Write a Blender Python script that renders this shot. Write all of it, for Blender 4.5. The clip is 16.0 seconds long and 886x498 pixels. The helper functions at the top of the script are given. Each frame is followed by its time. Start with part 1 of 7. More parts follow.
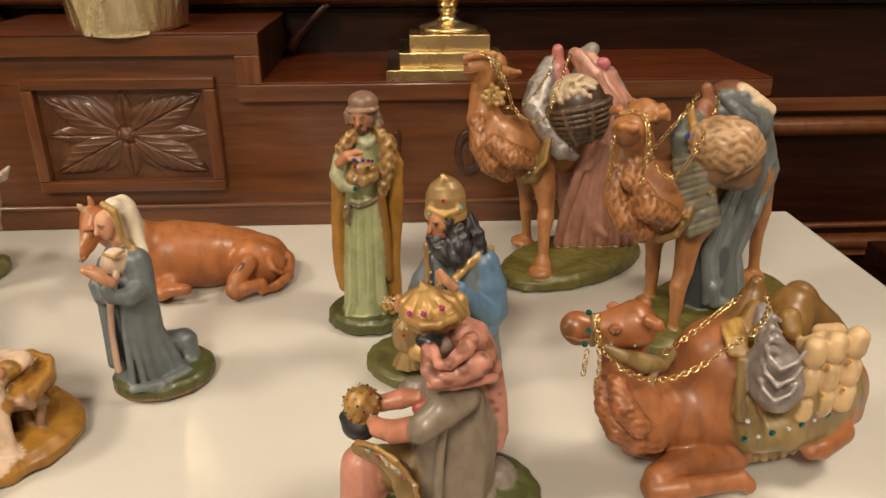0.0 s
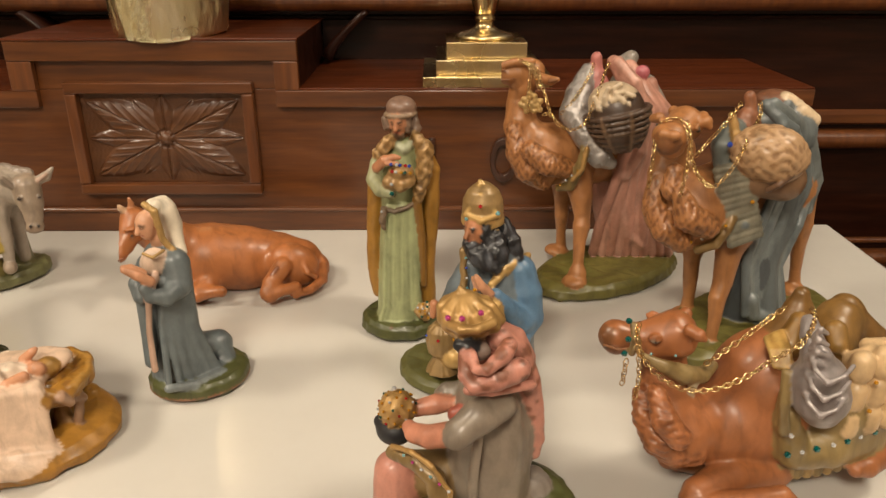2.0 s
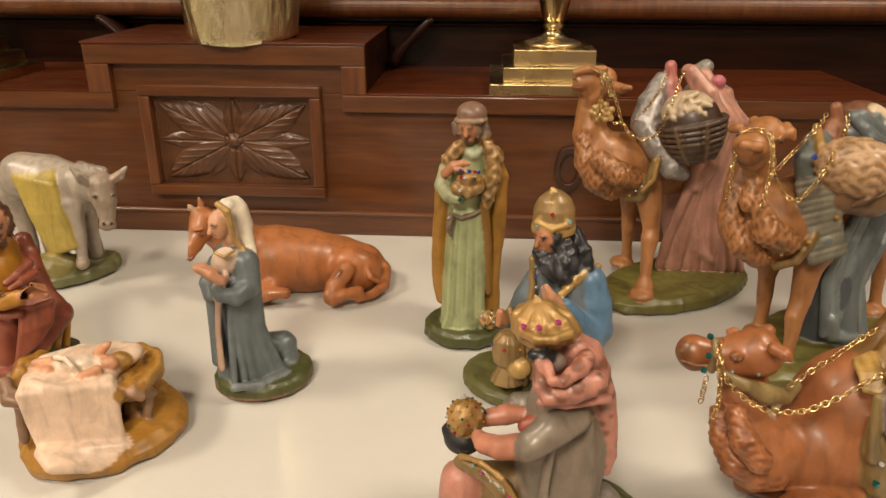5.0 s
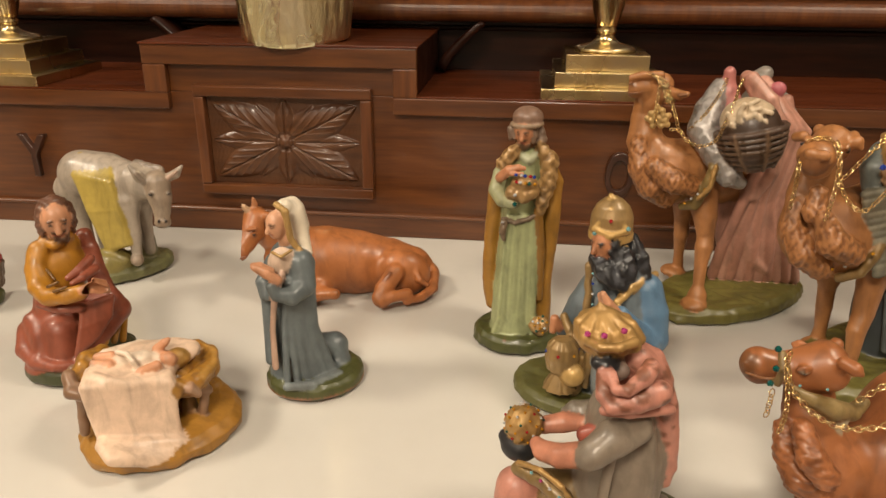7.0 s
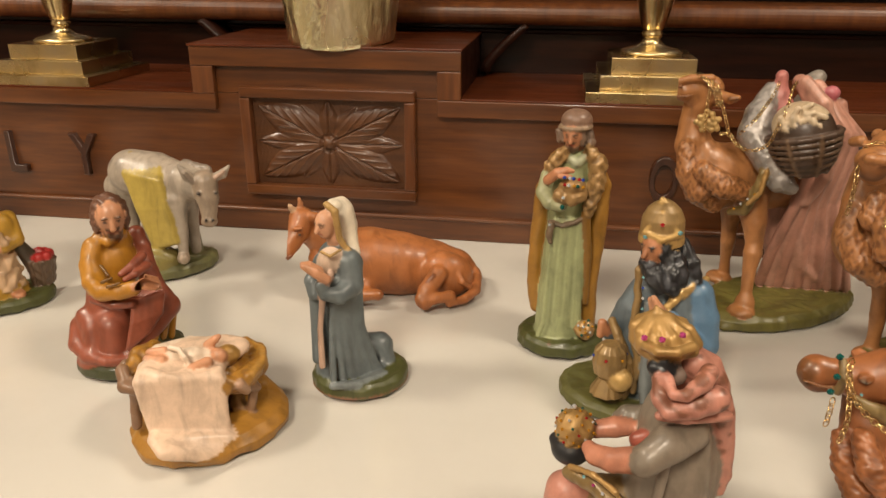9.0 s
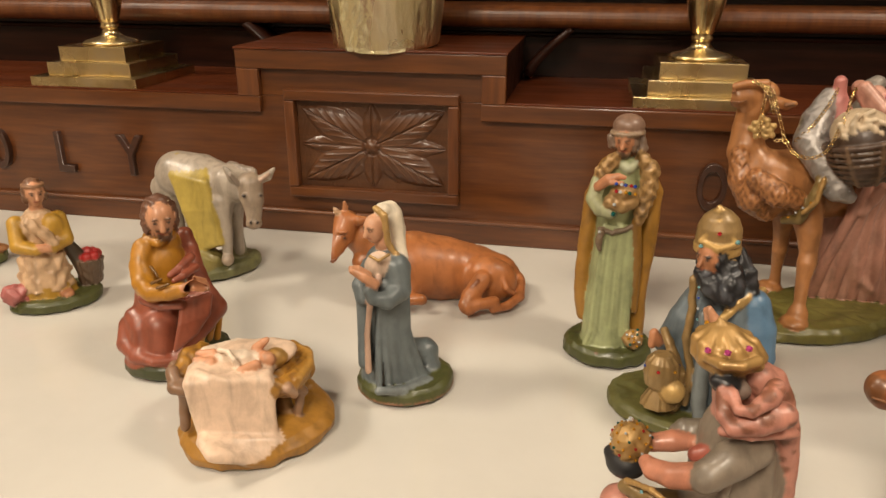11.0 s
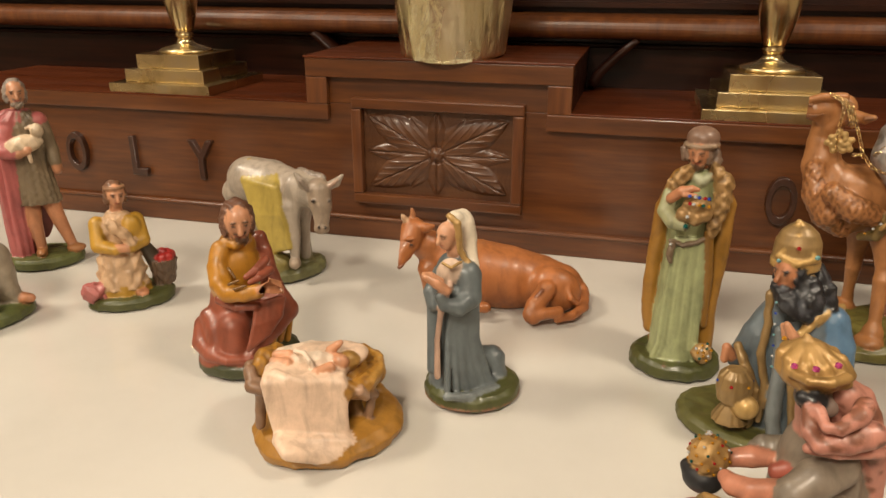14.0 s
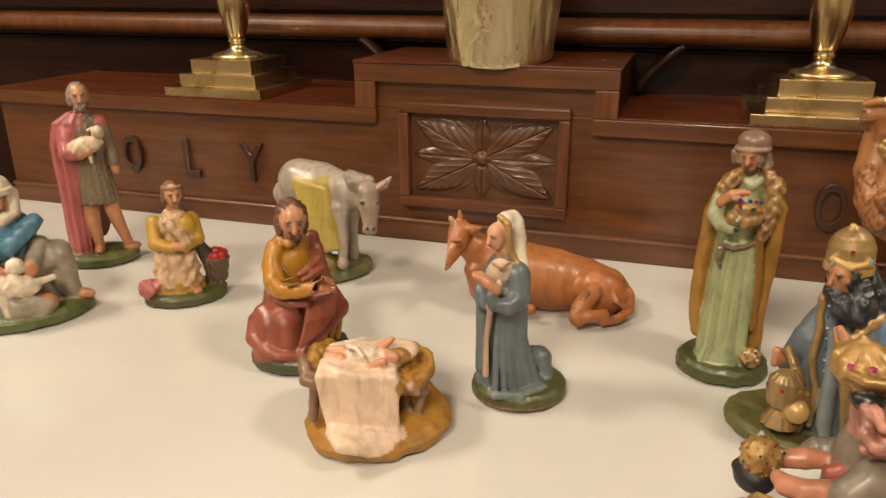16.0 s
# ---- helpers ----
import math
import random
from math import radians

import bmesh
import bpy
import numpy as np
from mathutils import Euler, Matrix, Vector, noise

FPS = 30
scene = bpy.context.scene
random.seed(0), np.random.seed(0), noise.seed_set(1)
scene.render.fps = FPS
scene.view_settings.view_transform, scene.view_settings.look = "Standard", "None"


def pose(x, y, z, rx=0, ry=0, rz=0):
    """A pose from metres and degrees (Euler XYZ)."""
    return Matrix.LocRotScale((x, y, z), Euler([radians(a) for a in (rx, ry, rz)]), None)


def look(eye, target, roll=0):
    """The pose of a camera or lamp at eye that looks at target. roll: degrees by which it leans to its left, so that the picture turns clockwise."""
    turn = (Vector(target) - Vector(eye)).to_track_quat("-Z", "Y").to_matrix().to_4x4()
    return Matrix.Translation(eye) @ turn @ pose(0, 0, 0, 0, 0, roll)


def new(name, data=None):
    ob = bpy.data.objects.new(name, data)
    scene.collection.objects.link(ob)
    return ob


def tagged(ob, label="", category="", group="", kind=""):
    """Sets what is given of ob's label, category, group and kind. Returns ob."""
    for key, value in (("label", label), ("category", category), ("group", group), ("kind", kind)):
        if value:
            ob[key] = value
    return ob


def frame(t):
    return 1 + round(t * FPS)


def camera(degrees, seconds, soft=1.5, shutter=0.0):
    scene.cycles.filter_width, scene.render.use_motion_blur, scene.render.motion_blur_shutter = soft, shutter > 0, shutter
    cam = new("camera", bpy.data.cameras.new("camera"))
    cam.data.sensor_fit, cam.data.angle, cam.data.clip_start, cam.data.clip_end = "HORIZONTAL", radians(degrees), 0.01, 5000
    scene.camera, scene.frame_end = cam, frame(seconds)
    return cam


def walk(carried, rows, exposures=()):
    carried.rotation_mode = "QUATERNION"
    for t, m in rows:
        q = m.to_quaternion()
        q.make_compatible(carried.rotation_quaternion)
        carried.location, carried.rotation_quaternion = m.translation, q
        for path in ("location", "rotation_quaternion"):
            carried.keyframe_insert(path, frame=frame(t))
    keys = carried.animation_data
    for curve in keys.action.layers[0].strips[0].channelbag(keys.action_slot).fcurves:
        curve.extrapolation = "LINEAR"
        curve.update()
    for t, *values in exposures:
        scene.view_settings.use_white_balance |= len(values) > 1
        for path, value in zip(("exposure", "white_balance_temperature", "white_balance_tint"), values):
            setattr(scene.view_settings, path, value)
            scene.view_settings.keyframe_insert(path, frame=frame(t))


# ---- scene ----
cam = camera(61.3, 16.0)
PATH = [
    (0, (0.464, -1.238, 1.488), (0.556, 0.592, 0.686), -0.1),
    (0.5, (0.461, -1.239, 1.488), (0.536, 0.594, 0.693), -0.1),
    (1, (0.459, -1.237, 1.487), (0.516, 0.6, 0.698), -0.1),
    (1.5, (0.458, -1.238, 1.486), (0.495, 0.602, 0.702), -0.0),
    (2, (0.455, -1.236, 1.482), (0.473, 0.607, 0.705), 0.0),
    (2.5, (0.452, -1.235, 1.482), (0.449, 0.61, 0.709), 0.1),
    (3, (0.45, -1.233, 1.481), (0.423, 0.613, 0.712), 0.1),
    (3.5, (0.447, -1.231, 1.481), (0.398, 0.616, 0.715), 0.2),
    (4, (0.443, -1.229, 1.478), (0.375, 0.62, 0.717), 0.2),
    (6.5, (0.416, -1.228, 1.475), (0.235, 0.618, 0.727), 0.2),
    (7, (0.41, -1.228, 1.475), (0.209, 0.617, 0.73), 0.3),
    (7.5, (0.404, -1.229, 1.474), (0.182, 0.615, 0.732), 0.3),
    (8, (0.397, -1.23, 1.474), (0.156, 0.612, 0.734), 0.3),
    (8.5, (0.393, -1.23, 1.473), (0.132, 0.61, 0.735), 0.2),
    (9, (0.391, -1.231, 1.472), (0.11, 0.608, 0.737), 0.2),
    (11.5, (0.364, -1.225, 1.47), (-0.015, 0.601, 0.747), 0.1),
    (12, (0.36, -1.226, 1.469), (-0.038, 0.598, 0.75), 0.1),
    (12.5, (0.355, -1.228, 1.471), (-0.063, 0.592, 0.754), 0.1),
    (13, (0.35, -1.23, 1.472), (-0.09, 0.586, 0.759), 0.1),
    (13.5, (0.346, -1.234, 1.473), (-0.111, 0.579, 0.764), 0.1),
    (14, (0.343, -1.24, 1.473), (-0.136, 0.569, 0.768), 0.1),
    (14.5, (0.34, -1.248, 1.474), (-0.162, 0.557, 0.773), -0.0),
    (15, (0.337, -1.254, 1.475), (-0.189, 0.546, 0.777), -0.1),
    (15.5, (0.333, -1.259, 1.473), (-0.215, 0.535, 0.782), -0.1),
    (16, (0.332, -1.26, 1.471), (-0.24, 0.529, 0.783), -0.2),
]
walk(cam, [(t, look(eye, target, roll)) for t, eye, target, roll in PATH])

# ---- world and lights ----
world = bpy.data.worlds.new("world")
scene.world = world
world.use_nodes = True
world.node_tree.nodes["Background"].inputs[0].default_value = (1.0, 0.88, 0.75, 1)
world.node_tree.nodes["Background"].inputs[1].default_value = 0.02
scene.view_settings.exposure = 0.06


def ceiling_lamp(x, y, z, size, watts, colour=(1.0, 0.87, 0.69)):
    """A flush round ceiling lamp: brass rim, glowing glass, and the light that it gives."""
    base = tagged(new("ceiling_lamp"), "unseen round brass-rimmed ceiling lamp with white glass", "lamp", "ceiling lamps")
    base.location = (x, y, z)
    data = bpy.data.lights.new("lamp_light", "AREA")
    data.shape, data.size, data.energy, data.color = "DISK", size, watts, colour
    light = new("lamp_light", data)
    light.parent, light.location = base, (0, 0, -0.06)
    bm = bmesh.new()
    bmesh.ops.create_cone(bm, cap_ends=True, segments=40, radius1=size * 0.5, radius2=size * 0.56, depth=0.05)
    me = bpy.data.meshes.new("rim")
    bm.to_mesh(me), bm.free()
    rim = new("rim", me)
    rim.parent, rim.location = base, (0, 0, -0.026)
    LAMP_RIMS.append(rim)


LAMP_RIMS = []
CEILING = 3.4
ceiling_lamp(-1.7, -1.0, CEILING, 0.6, 57)
ceiling_lamp(1.8, -0.9, CEILING, 0.6, 38)
ceiling_lamp(-0.2, -2.9, CEILING, 0.8, 104)
# Added out of view: brightens the south wall that foil and brass reflect.
ceiling_lamp(0.6, -5.3, CEILING, 0.5, 36)


# ---- materials ----
def material(name, colour, rough=0.5, metal=0.0, coat=0.0):
    m = bpy.data.materials.new(name)
    m.use_nodes = True
    b = m.node_tree.nodes["Principled BSDF"]
    b.inputs["Base Color"].default_value = (*colour, 1)
    b.inputs["Roughness"].default_value = rough
    b.inputs["Metallic"].default_value = metal
    b.inputs["Coat Weight"].default_value = coat
    b.inputs["Coat Roughness"].default_value = 0.12
    return m


def node(m, kind, **inputs):
    n = m.node_tree.nodes.new(kind)
    for key, value in inputs.items():
        n.inputs[key.replace("_", " ")].default_value = value
    return n


def link(m, a, out, b, into):
    m.node_tree.links.new(a.outputs[out], b.inputs[into])


def mottle(m, colours, scale, stretch=(1, 1, 1), detail=6, rough=None, bump=0.0, bump_scale=60.0, bump_distance=0.002):
    """Colour that wanders between the given ones, roughness that wanders with it, and a fine relief."""
    b = m.node_tree.nodes["Principled BSDF"]
    co = node(m, "ShaderNodeTexCoord")
    mp = node(m, "ShaderNodeMapping", Scale=stretch)
    link(m, co, "Object", mp, "Vector")
    n1 = node(m, "ShaderNodeTexNoise", Scale=scale, Detail=detail, Roughness=0.62)
    link(m, mp, 0, n1, "Vector")
    ramp = node(m, "ShaderNodeValToRGB")
    ramp.color_ramp.elements[0].position, ramp.color_ramp.elements[1].position = 0.32, 0.68
    ramp.color_ramp.elements[0].color = (*colours[0], 1)
    ramp.color_ramp.elements[1].color = (*colours[-1], 1)
    for n, c in enumerate(colours[1:-1]):
        e = ramp.color_ramp.elements.new(0.32 + 0.36 * (n + 1) / (len(colours) - 1))
        e.color = (*c, 1)
    link(m, n1, "Fac", ramp, "Fac")
    link(m, ramp, "Color", b, "Base Color")
    if rough:
        r = node(m, "ShaderNodeMapRange", To_Min=rough[0], To_Max=rough[1], From_Min=0.3, From_Max=0.7)
        n2 = node(m, "ShaderNodeTexNoise", Scale=scale * 0.37, Detail=4.0)
        link(m, mp, 0, n2, "Vector")
        link(m, n2, "Fac", r, "Value")
        link(m, r, 0, b, "Roughness")
    if bump:
        n3 = node(m, "ShaderNodeTexNoise", Scale=bump_scale, Detail=5.0)
        link(m, mp, 0, n3, "Vector")
        bp = node(m, "ShaderNodeBump", Strength=bump, Distance=bump_distance)
        link(m, n3, "Fac", bp, "Height")
        link(m, bp, 0, b, "Normal")
    return m


def wood(name, dark, mid, light, along="x", coat=0.4):
    stretch = {"x": (1.2, 14, 14), "z": (14, 14, 1.2), "y": (14, 1.2, 14)}[along]
    m = material(name, mid, 0.38, 0, coat)
    return mottle(m, [dark, mid, light], 5.0, stretch, 8, (0.28, 0.5), 0.12, 22.0, 0.0008)


WOOD = wood("mahogany", (0.060, 0.0175, 0.0042), (0.094, 0.0285, 0.0064), (0.132, 0.0425, 0.0095))
WOOD_TOP = wood("mahogany_shelf", (0.052, 0.011, 0.003), (0.082, 0.018, 0.0045), (0.108, 0.026, 0.0065), coat=0.12)
WOOD_TOP.node_tree.nodes["Principled BSDF"].inputs["Specular IOR Level"].default_value = 0.3
WOOD_UP = wood("mahogany_upright", (0.068, 0.020, 0.005), (0.105, 0.032, 0.0078), (0.145, 0.047, 0.011), "z")
# Mahogany for wall and recesses, with their shade darkened into its colour.
WOOD_SHADED = wood("mahogany_shaded", (0.010, 0.0024, 0.0011), (0.018, 0.0046, 0.0018), (0.029, 0.0076, 0.003), coat=0.04)
WOOD_SHADED.node_tree.nodes["Principled BSDF"].inputs["Specular IOR Level"].default_value = 0.22
WOOD_CARVED = wood("mahogany_carved", (0.06, 0.022, 0.008), (0.085, 0.032, 0.011), (0.11, 0.043, 0.015), "x", 0.2)
WOOD_LETTER = wood("mahogany_letter", (0.028, 0.010, 0.005), (0.04, 0.014, 0.007), (0.055, 0.019, 0.009), "z", 0.3)
BRASS = mottle(material("brass", (0.6, 0.42, 0.16), 0.16, 1.0), [(0.52, 0.40, 0.20), (0.68, 0.54, 0.29), (0.64, 0.53, 0.33)], 18, (1, 1, 1), 5, (0.16, 0.36), 0.05, 90, 0.0005)
FOIL = mottle(material("gold_foil", (0.62, 0.55, 0.28), 0.25, 1.0), [(0.88, 0.80, 0.46), (0.97, 0.92, 0.66)], 30, (1, 1, 0.4), 5, (0.18, 0.36), 0.9, 70, 0.004)
TOP = mottle(material("white_top", (0.74, 0.71, 0.64), 0.2, 0, 0.25), [(0.52, 0.495, 0.45), (0.555, 0.53, 0.485), (0.575, 0.555, 0.51)], 3.0, (1, 1, 1), 5, (0.13, 0.24), 0.02, 30, 0.0006)
PLASTER = mottle(material("cream_wall", (0.66, 0.58, 0.46), 0.8), [(0.62, 0.54, 0.42), (0.70, 0.62, 0.5)], 2.0, bump=0.1)
CARPET = mottle(material("carpet", (0.09, 0.03, 0.03), 0.95), [(0.06, 0.02, 0.02), (0.11, 0.035, 0.03)], 40.0, bump=0.5)
GLASS_GLOW = material("lamp_glass", (0.9, 0.85, 0.75), 0.4)
GOLD_CHAIN = material("gold_chain", (0.76, 0.56, 0.27), 0.24, 1.0)


def painted_ware():
    """Hand-painted plaster: each piece's own paint, brushed a little uneven, under a thin varnish; gilding where the paint's last value says so."""
    m = material("painted_plaster", (0.5, 0.4, 0.3), 0.42, 0, 0.12)
    b = m.node_tree.nodes["Principled BSDF"]
    b.inputs["Coat Roughness"].default_value = 0.16
    at = node(m, "ShaderNodeVertexColor")
    at.layer_name = "paint"
    co = node(m, "ShaderNodeTexCoord")
    n1 = node(m, "ShaderNodeTexNoise", Scale=95.0, Detail=7.0, Roughness=0.65)
    link(m, co, "Object", n1, "Vector")
    n2 = node(m, "ShaderNodeTexNoise", Scale=26.0, Detail=4.0)
    link(m, co, "Object", n2, "Vector")
    r1 = node(m, "ShaderNodeMapRange", From_Min=0.3, From_Max=0.7, To_Min=0.88, To_Max=1.07)
    link(m, n1, "Fac", r1, "Value")
    r2 = node(m, "ShaderNodeMapRange", From_Min=0.3, From_Max=0.7, To_Min=0.88, To_Max=1.08)
    link(m, n2, "Fac", r2, "Value")
    mul = node(m, "ShaderNodeMath")
    mul.operation = "MULTIPLY"
    link(m, r1, 0, mul, 0), link(m, r2, 0, mul, 1)
    stretch = node(m, "ShaderNodeMapping")
    stretch.inputs["Scale"].default_value = (1.0, 1.0, 0.3)
    link(m, co, "Object", stretch, "Vector")
    n3 = node(m, "ShaderNodeTexNoise", Scale=75.0, Detail=4.0, Roughness=0.5, Distortion=0.5)
    link(m, stretch, 0, n3, "Vector")
    r4 = node(m, "ShaderNodeMapRange", From_Min=0.46, From_Max=0.70, To_Min=1.04, To_Max=0.72)
    link(m, n3, "Fac", r4, "Value")
    wash = node(m, "ShaderNodeMath")
    wash.operation = "MULTIPLY"
    link(m, mul, 0, wash, 0), link(m, r4, 0, wash, 1)
    mix = node(m, "ShaderNodeVectorMath")
    mix.operation = "SCALE"
    link(m, at, "Color", mix, 0), link(m, wash, 0, mix, "Scale")
    link(m, mix, 0, b, "Base Color")
    link(m, at, "Alpha", b, "Metallic")
    r3 = node(m, "ShaderNodeMapRange", From_Min=0.3, From_Max=0.7, To_Min=0.34, To_Max=0.54)
    link(m, n2, "Fac", r3, "Value")
    link(m, r3, 0, b, "Roughness")
    bp = node(m, "ShaderNodeBump", Strength=0.22, Distance=0.001)
    link(m, n1, "Fac", bp, "Height")
    link(m, bp, 0, b, "Normal")
    return m


PAINTED = painted_ware()
GEMS = {}
for gem, c in {"red": (0.5, 0.01, 0.02), "blue": (0.03, 0.09, 0.55), "green": (0.0, 0.13, 0.12), "clear": (0.75, 0.78, 0.8), "pink": (0.62, 0.08, 0.3), "aqua": (0.25, 0.55, 0.6), "amber": (0.7, 0.33, 0.02)}.items():
    GEMS[gem] = material("rhinestone_" + gem, c, 0.06, 0.55, 1.0)
for rim in LAMP_RIMS:
    rim.data.materials.append(GLASS_GLOW)
    b = GLASS_GLOW.node_tree.nodes["Principled BSDF"]
    b.inputs["Emission Color"].default_value, b.inputs["Emission Strength"].default_value = (1, 0.8, 0.56, 1), 6.0


# ---- mesh helpers ----
def mesh_of(name, bm, mat, smooth=False):
    me = bpy.data.meshes.new(name)
    bm.to_mesh(me), bm.free()
    me.materials.append(mat)
    if smooth:
        me.polygons.foreach_set("use_smooth", [True] * len(me.polygons))
    return me


def part(name, bm, mat, parent, label="", smooth=False):
    ob = new(name, mesh_of(name, bm, mat, smooth))
    ob.parent = parent
    return tagged(ob, label)


def box(x0, x1, y0, y1, z0, z1, bevel=0.002, bm=None):
    bm = bm or bmesh.new()
    made = bmesh.ops.create_cube(bm, size=1.0)["verts"]
    bmesh.ops.scale(bm, verts=made, vec=(x1 - x0, y1 - y0, z1 - z0))
    bmesh.ops.translate(bm, verts=made, vec=((x0 + x1) / 2, (y0 + y1) / 2, (z0 + z1) / 2))
    if bevel:
        edges = list({e for v in made for e in v.link_edges})
        bmesh.ops.bevel(bm, geom=edges, offset=bevel, segments=2, affect="EDGES", profile=0.6)
    return bm


def moulding(profile, x0, x1, steps=1):
    """A profile of (y, z) drawn along x, closed at the ends."""
    bm = bmesh.new()
    rings = []
    for n in range(steps + 1):
        x = x0 + (x1 - x0) * n / steps
        rings.append([bm.verts.new((x, y, z)) for y, z in profile])
    k = len(profile)
    for a, b in zip(rings, rings[1:]):
        for n in range(k):
            bm.faces.new((a[n], a[(n + 1) % k], b[(n + 1) % k], b[n]))
    bm.faces.new(rings[0][::-1]), bm.faces.new(rings[-1])
    bmesh.ops.recalc_face_normals(bm, faces=bm.faces)
    return bm


def lathe(profile, segments=48, wobble=None):
    """A profile of (radius, z) turned round z."""
    bm = bmesh.new()
    rings = []
    for r, z in profile:
        ring = []
        for n in range(segments):
            a = 2 * math.pi * n / segments
            rr, zz = (r, z) if wobble is None else wobble(r, z, a)
            ring.append(bm.verts.new((rr * math.cos(a), rr * math.sin(a), zz)))
        rings.append(ring)
    for a, b in zip(rings, rings[1:]):
        for n in range(segments):
            bm.faces.new((a[n], a[(n + 1) % segments], b[(n + 1) % segments], b[n]))
    bm.faces.new(rings[0][::-1]), bm.faces.new(rings[-1])
    bmesh.ops.recalc_face_normals(bm, faces=bm.faces)
    return bm


# ---- the room ----
def structure(name, bm, mat, label):
    return tagged(new(name, mesh_of(name, bm, mat)), label, "setting", kind="structure")


structure("floor", box(-4.2, 4.2, -6.2, 0.7, -0.1, 0.0, 0), CARPET, "dark red carpeted floor")
structure("ceiling", box(-4.2, 4.2, -6.2, 0.7, CEILING, CEILING + 0.1, 0), PLASTER, "plain cream plaster ceiling")
structure("wall_north", box(-4.2, 4.2, 0.30, 0.7, 0, CEILING, 0), WOOD_SHADED, "mahogany panelled wall behind the altar, shade in its colour")
structure("wall_south", box(-4.2, 4.2, -6.3, -6.2, 0, CEILING, 0), PLASTER, "plain cream wall")
structure("wall_west", box(-4.3, -4.2, -6.2, 0.7, 0, CEILING, 0), PLASTER, "plain cream wall")
structure("wall_east", box(4.2, 4.3, -6.2, 0.7, 0, CEILING, 0), PLASTER, "plain cream wall")


def arc(cy, cz, r, a0, a1, n=10):
    return [(cy + r * math.cos(radians(a0 + (a1 - a0) * k / n)), cz + r * math.sin(radians(a0 + (a1 - a0) * k / n))) for k in range(n + 1)]


# Mouldings of the panelled wall.
W = 0.30
structure("trim_upper_roll", moulding([(W, 1.358), (W - 0.04, 1.346)] + arc(W - 0.045, 1.367, 0.021, 270, 90, 12) + [(W, 1.392)], -2.5, 2.5), WOOD_UP, "polished round mahogany wall moulding")
structure("trim_upper_fillet", moulding([(W, 1.402), (W - 0.02, 1.402), (W - 0.02, 1.412), (W, 1.412)], -2.5, 2.5), WOOD_SHADED, "thin mahogany wall fillet")
structure("trim_thin_bead", moulding([(W, 1.326)] + arc(W - 0.003, 1.331, 0.005, 270, 90, 6) + [(W, 1.336)], -2.5, 2.5), WOOD_SHADED, "thin mahogany wall bead")
structure("trim_side_strip", moulding([(W, 1.117), (W - 0.012, 1.117), (W - 0.018, 1.122), (W - 0.018, 1.139), (W, 1.146)], 1.079, 2.5), WOOD, "flat mahogany wall strip")
structure("trim_side_roll", moulding([(W, 1.068)] + arc(W - 0.018, 1.087, 0.019, 270, 90, 12) + [(W, 1.106)], 1.079, 2.5), WOOD_UP, "polished round mahogany wall moulding")
structure("trim_low_bead", moulding([(W, 0.848)] + arc(W - 0.006, 0.854, 0.006, 270, 90, 6) + [(W, 0.86)], 1.165, 2.5), WOOD_UP, "thin mahogany wall bead")
structure("trim_low_roll", moulding([(W, 0.79), (W - 0.03, 0.79)] + arc(W - 0.02, 0.817, 0.016, 250, 90, 8) + [(W, 0.833)], 1.165, 2.5), WOOD_UP, "rounded mahogany wall moulding")

# ---- the altar ----
altar = tagged(new("altar"), "mahogany altar with a glossy off-white top", "altar")
part("body", box(-1.12, 1.12, -0.80, 0.295, 0.0, 0.955, 0.004), WOOD, altar, "dark mahogany altar body")
part("tabletop", box(-1.16, 1.16, -0.84, 0.017, 0.957, 1.0, 0.004), TOP, altar, "glossy off-white altar top")
part("back_board", box(-1.13, 1.13, 0.019, 0.296, 0.957, 0.996, 0.002), WOOD, altar)
kneeler = tagged(new("side_bench"), "dark mahogany bench beside the altar", "bench")
part("seat", box(1.385, 1.80, -0.42, 0.10, 0.86, 0.90, 0.004), WOOD_SHADED, kneeler)
part("side_panel", box(1.395, 1.42, -0.41, 0.09, 0.0, 0.858, 0.003), WOOD_SHADED, kneeler)
part("side_panel", box(1.765, 1.79, -0.41, 0.09, 0.0, 0.858, 0.003), WOOD_SHADED, kneeler)

# ---- the gradine: two shelf steps behind the altar top ----
GX, SX, LZ, SZ, FY = 1.075, 0.232, 1.250, 1.330, -0.012
gradine = tagged(new("altar_gradine"), "stepped mahogany altar shelf with carved panel and raised lettering", "altar shelf")
part("face", box(-GX, GX, 0.001, 0.03, 1.001, 1.247, 0.001), WOOD, gradine, "reddish mahogany front board")
part("centre_face", box(-SX + 0.002, SX - 0.002, 0.0015, 0.03, 1.2475, 1.326, 0.001), WOOD, gradine)
part("end_panel", box(-GX, -GX + 0.03, 0.031, 0.296, 1.001, 1.2465, 0.001), WOOD_SHADED, gradine)
part("end_panel", box(GX - 0.03, GX, 0.031, 0.296, 1.001, 1.2465, 0.001), WOOD_SHADED, gradine)
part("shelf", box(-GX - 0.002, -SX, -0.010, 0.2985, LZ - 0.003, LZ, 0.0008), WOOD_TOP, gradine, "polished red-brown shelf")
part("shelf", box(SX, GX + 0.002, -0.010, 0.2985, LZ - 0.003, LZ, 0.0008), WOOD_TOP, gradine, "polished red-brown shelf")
part("step_side", box(-SX, -SX + 0.02, -0.009, 0.2985, LZ - 0.002, SZ - 0.004, 0.001), WOOD_SHADED, gradine)
part("step_side", box(SX - 0.02, SX, -0.009, 0.2985, LZ - 0.002, SZ - 0.004, 0.001), WOOD_SHADED, gradine)
part("step_top", box(-SX - 0.003, SX + 0.003, FY - 0.002, 0.2985, SZ - 0.004, SZ, 0.0012), WOOD_TOP, gradine, "polished red-brown step top")
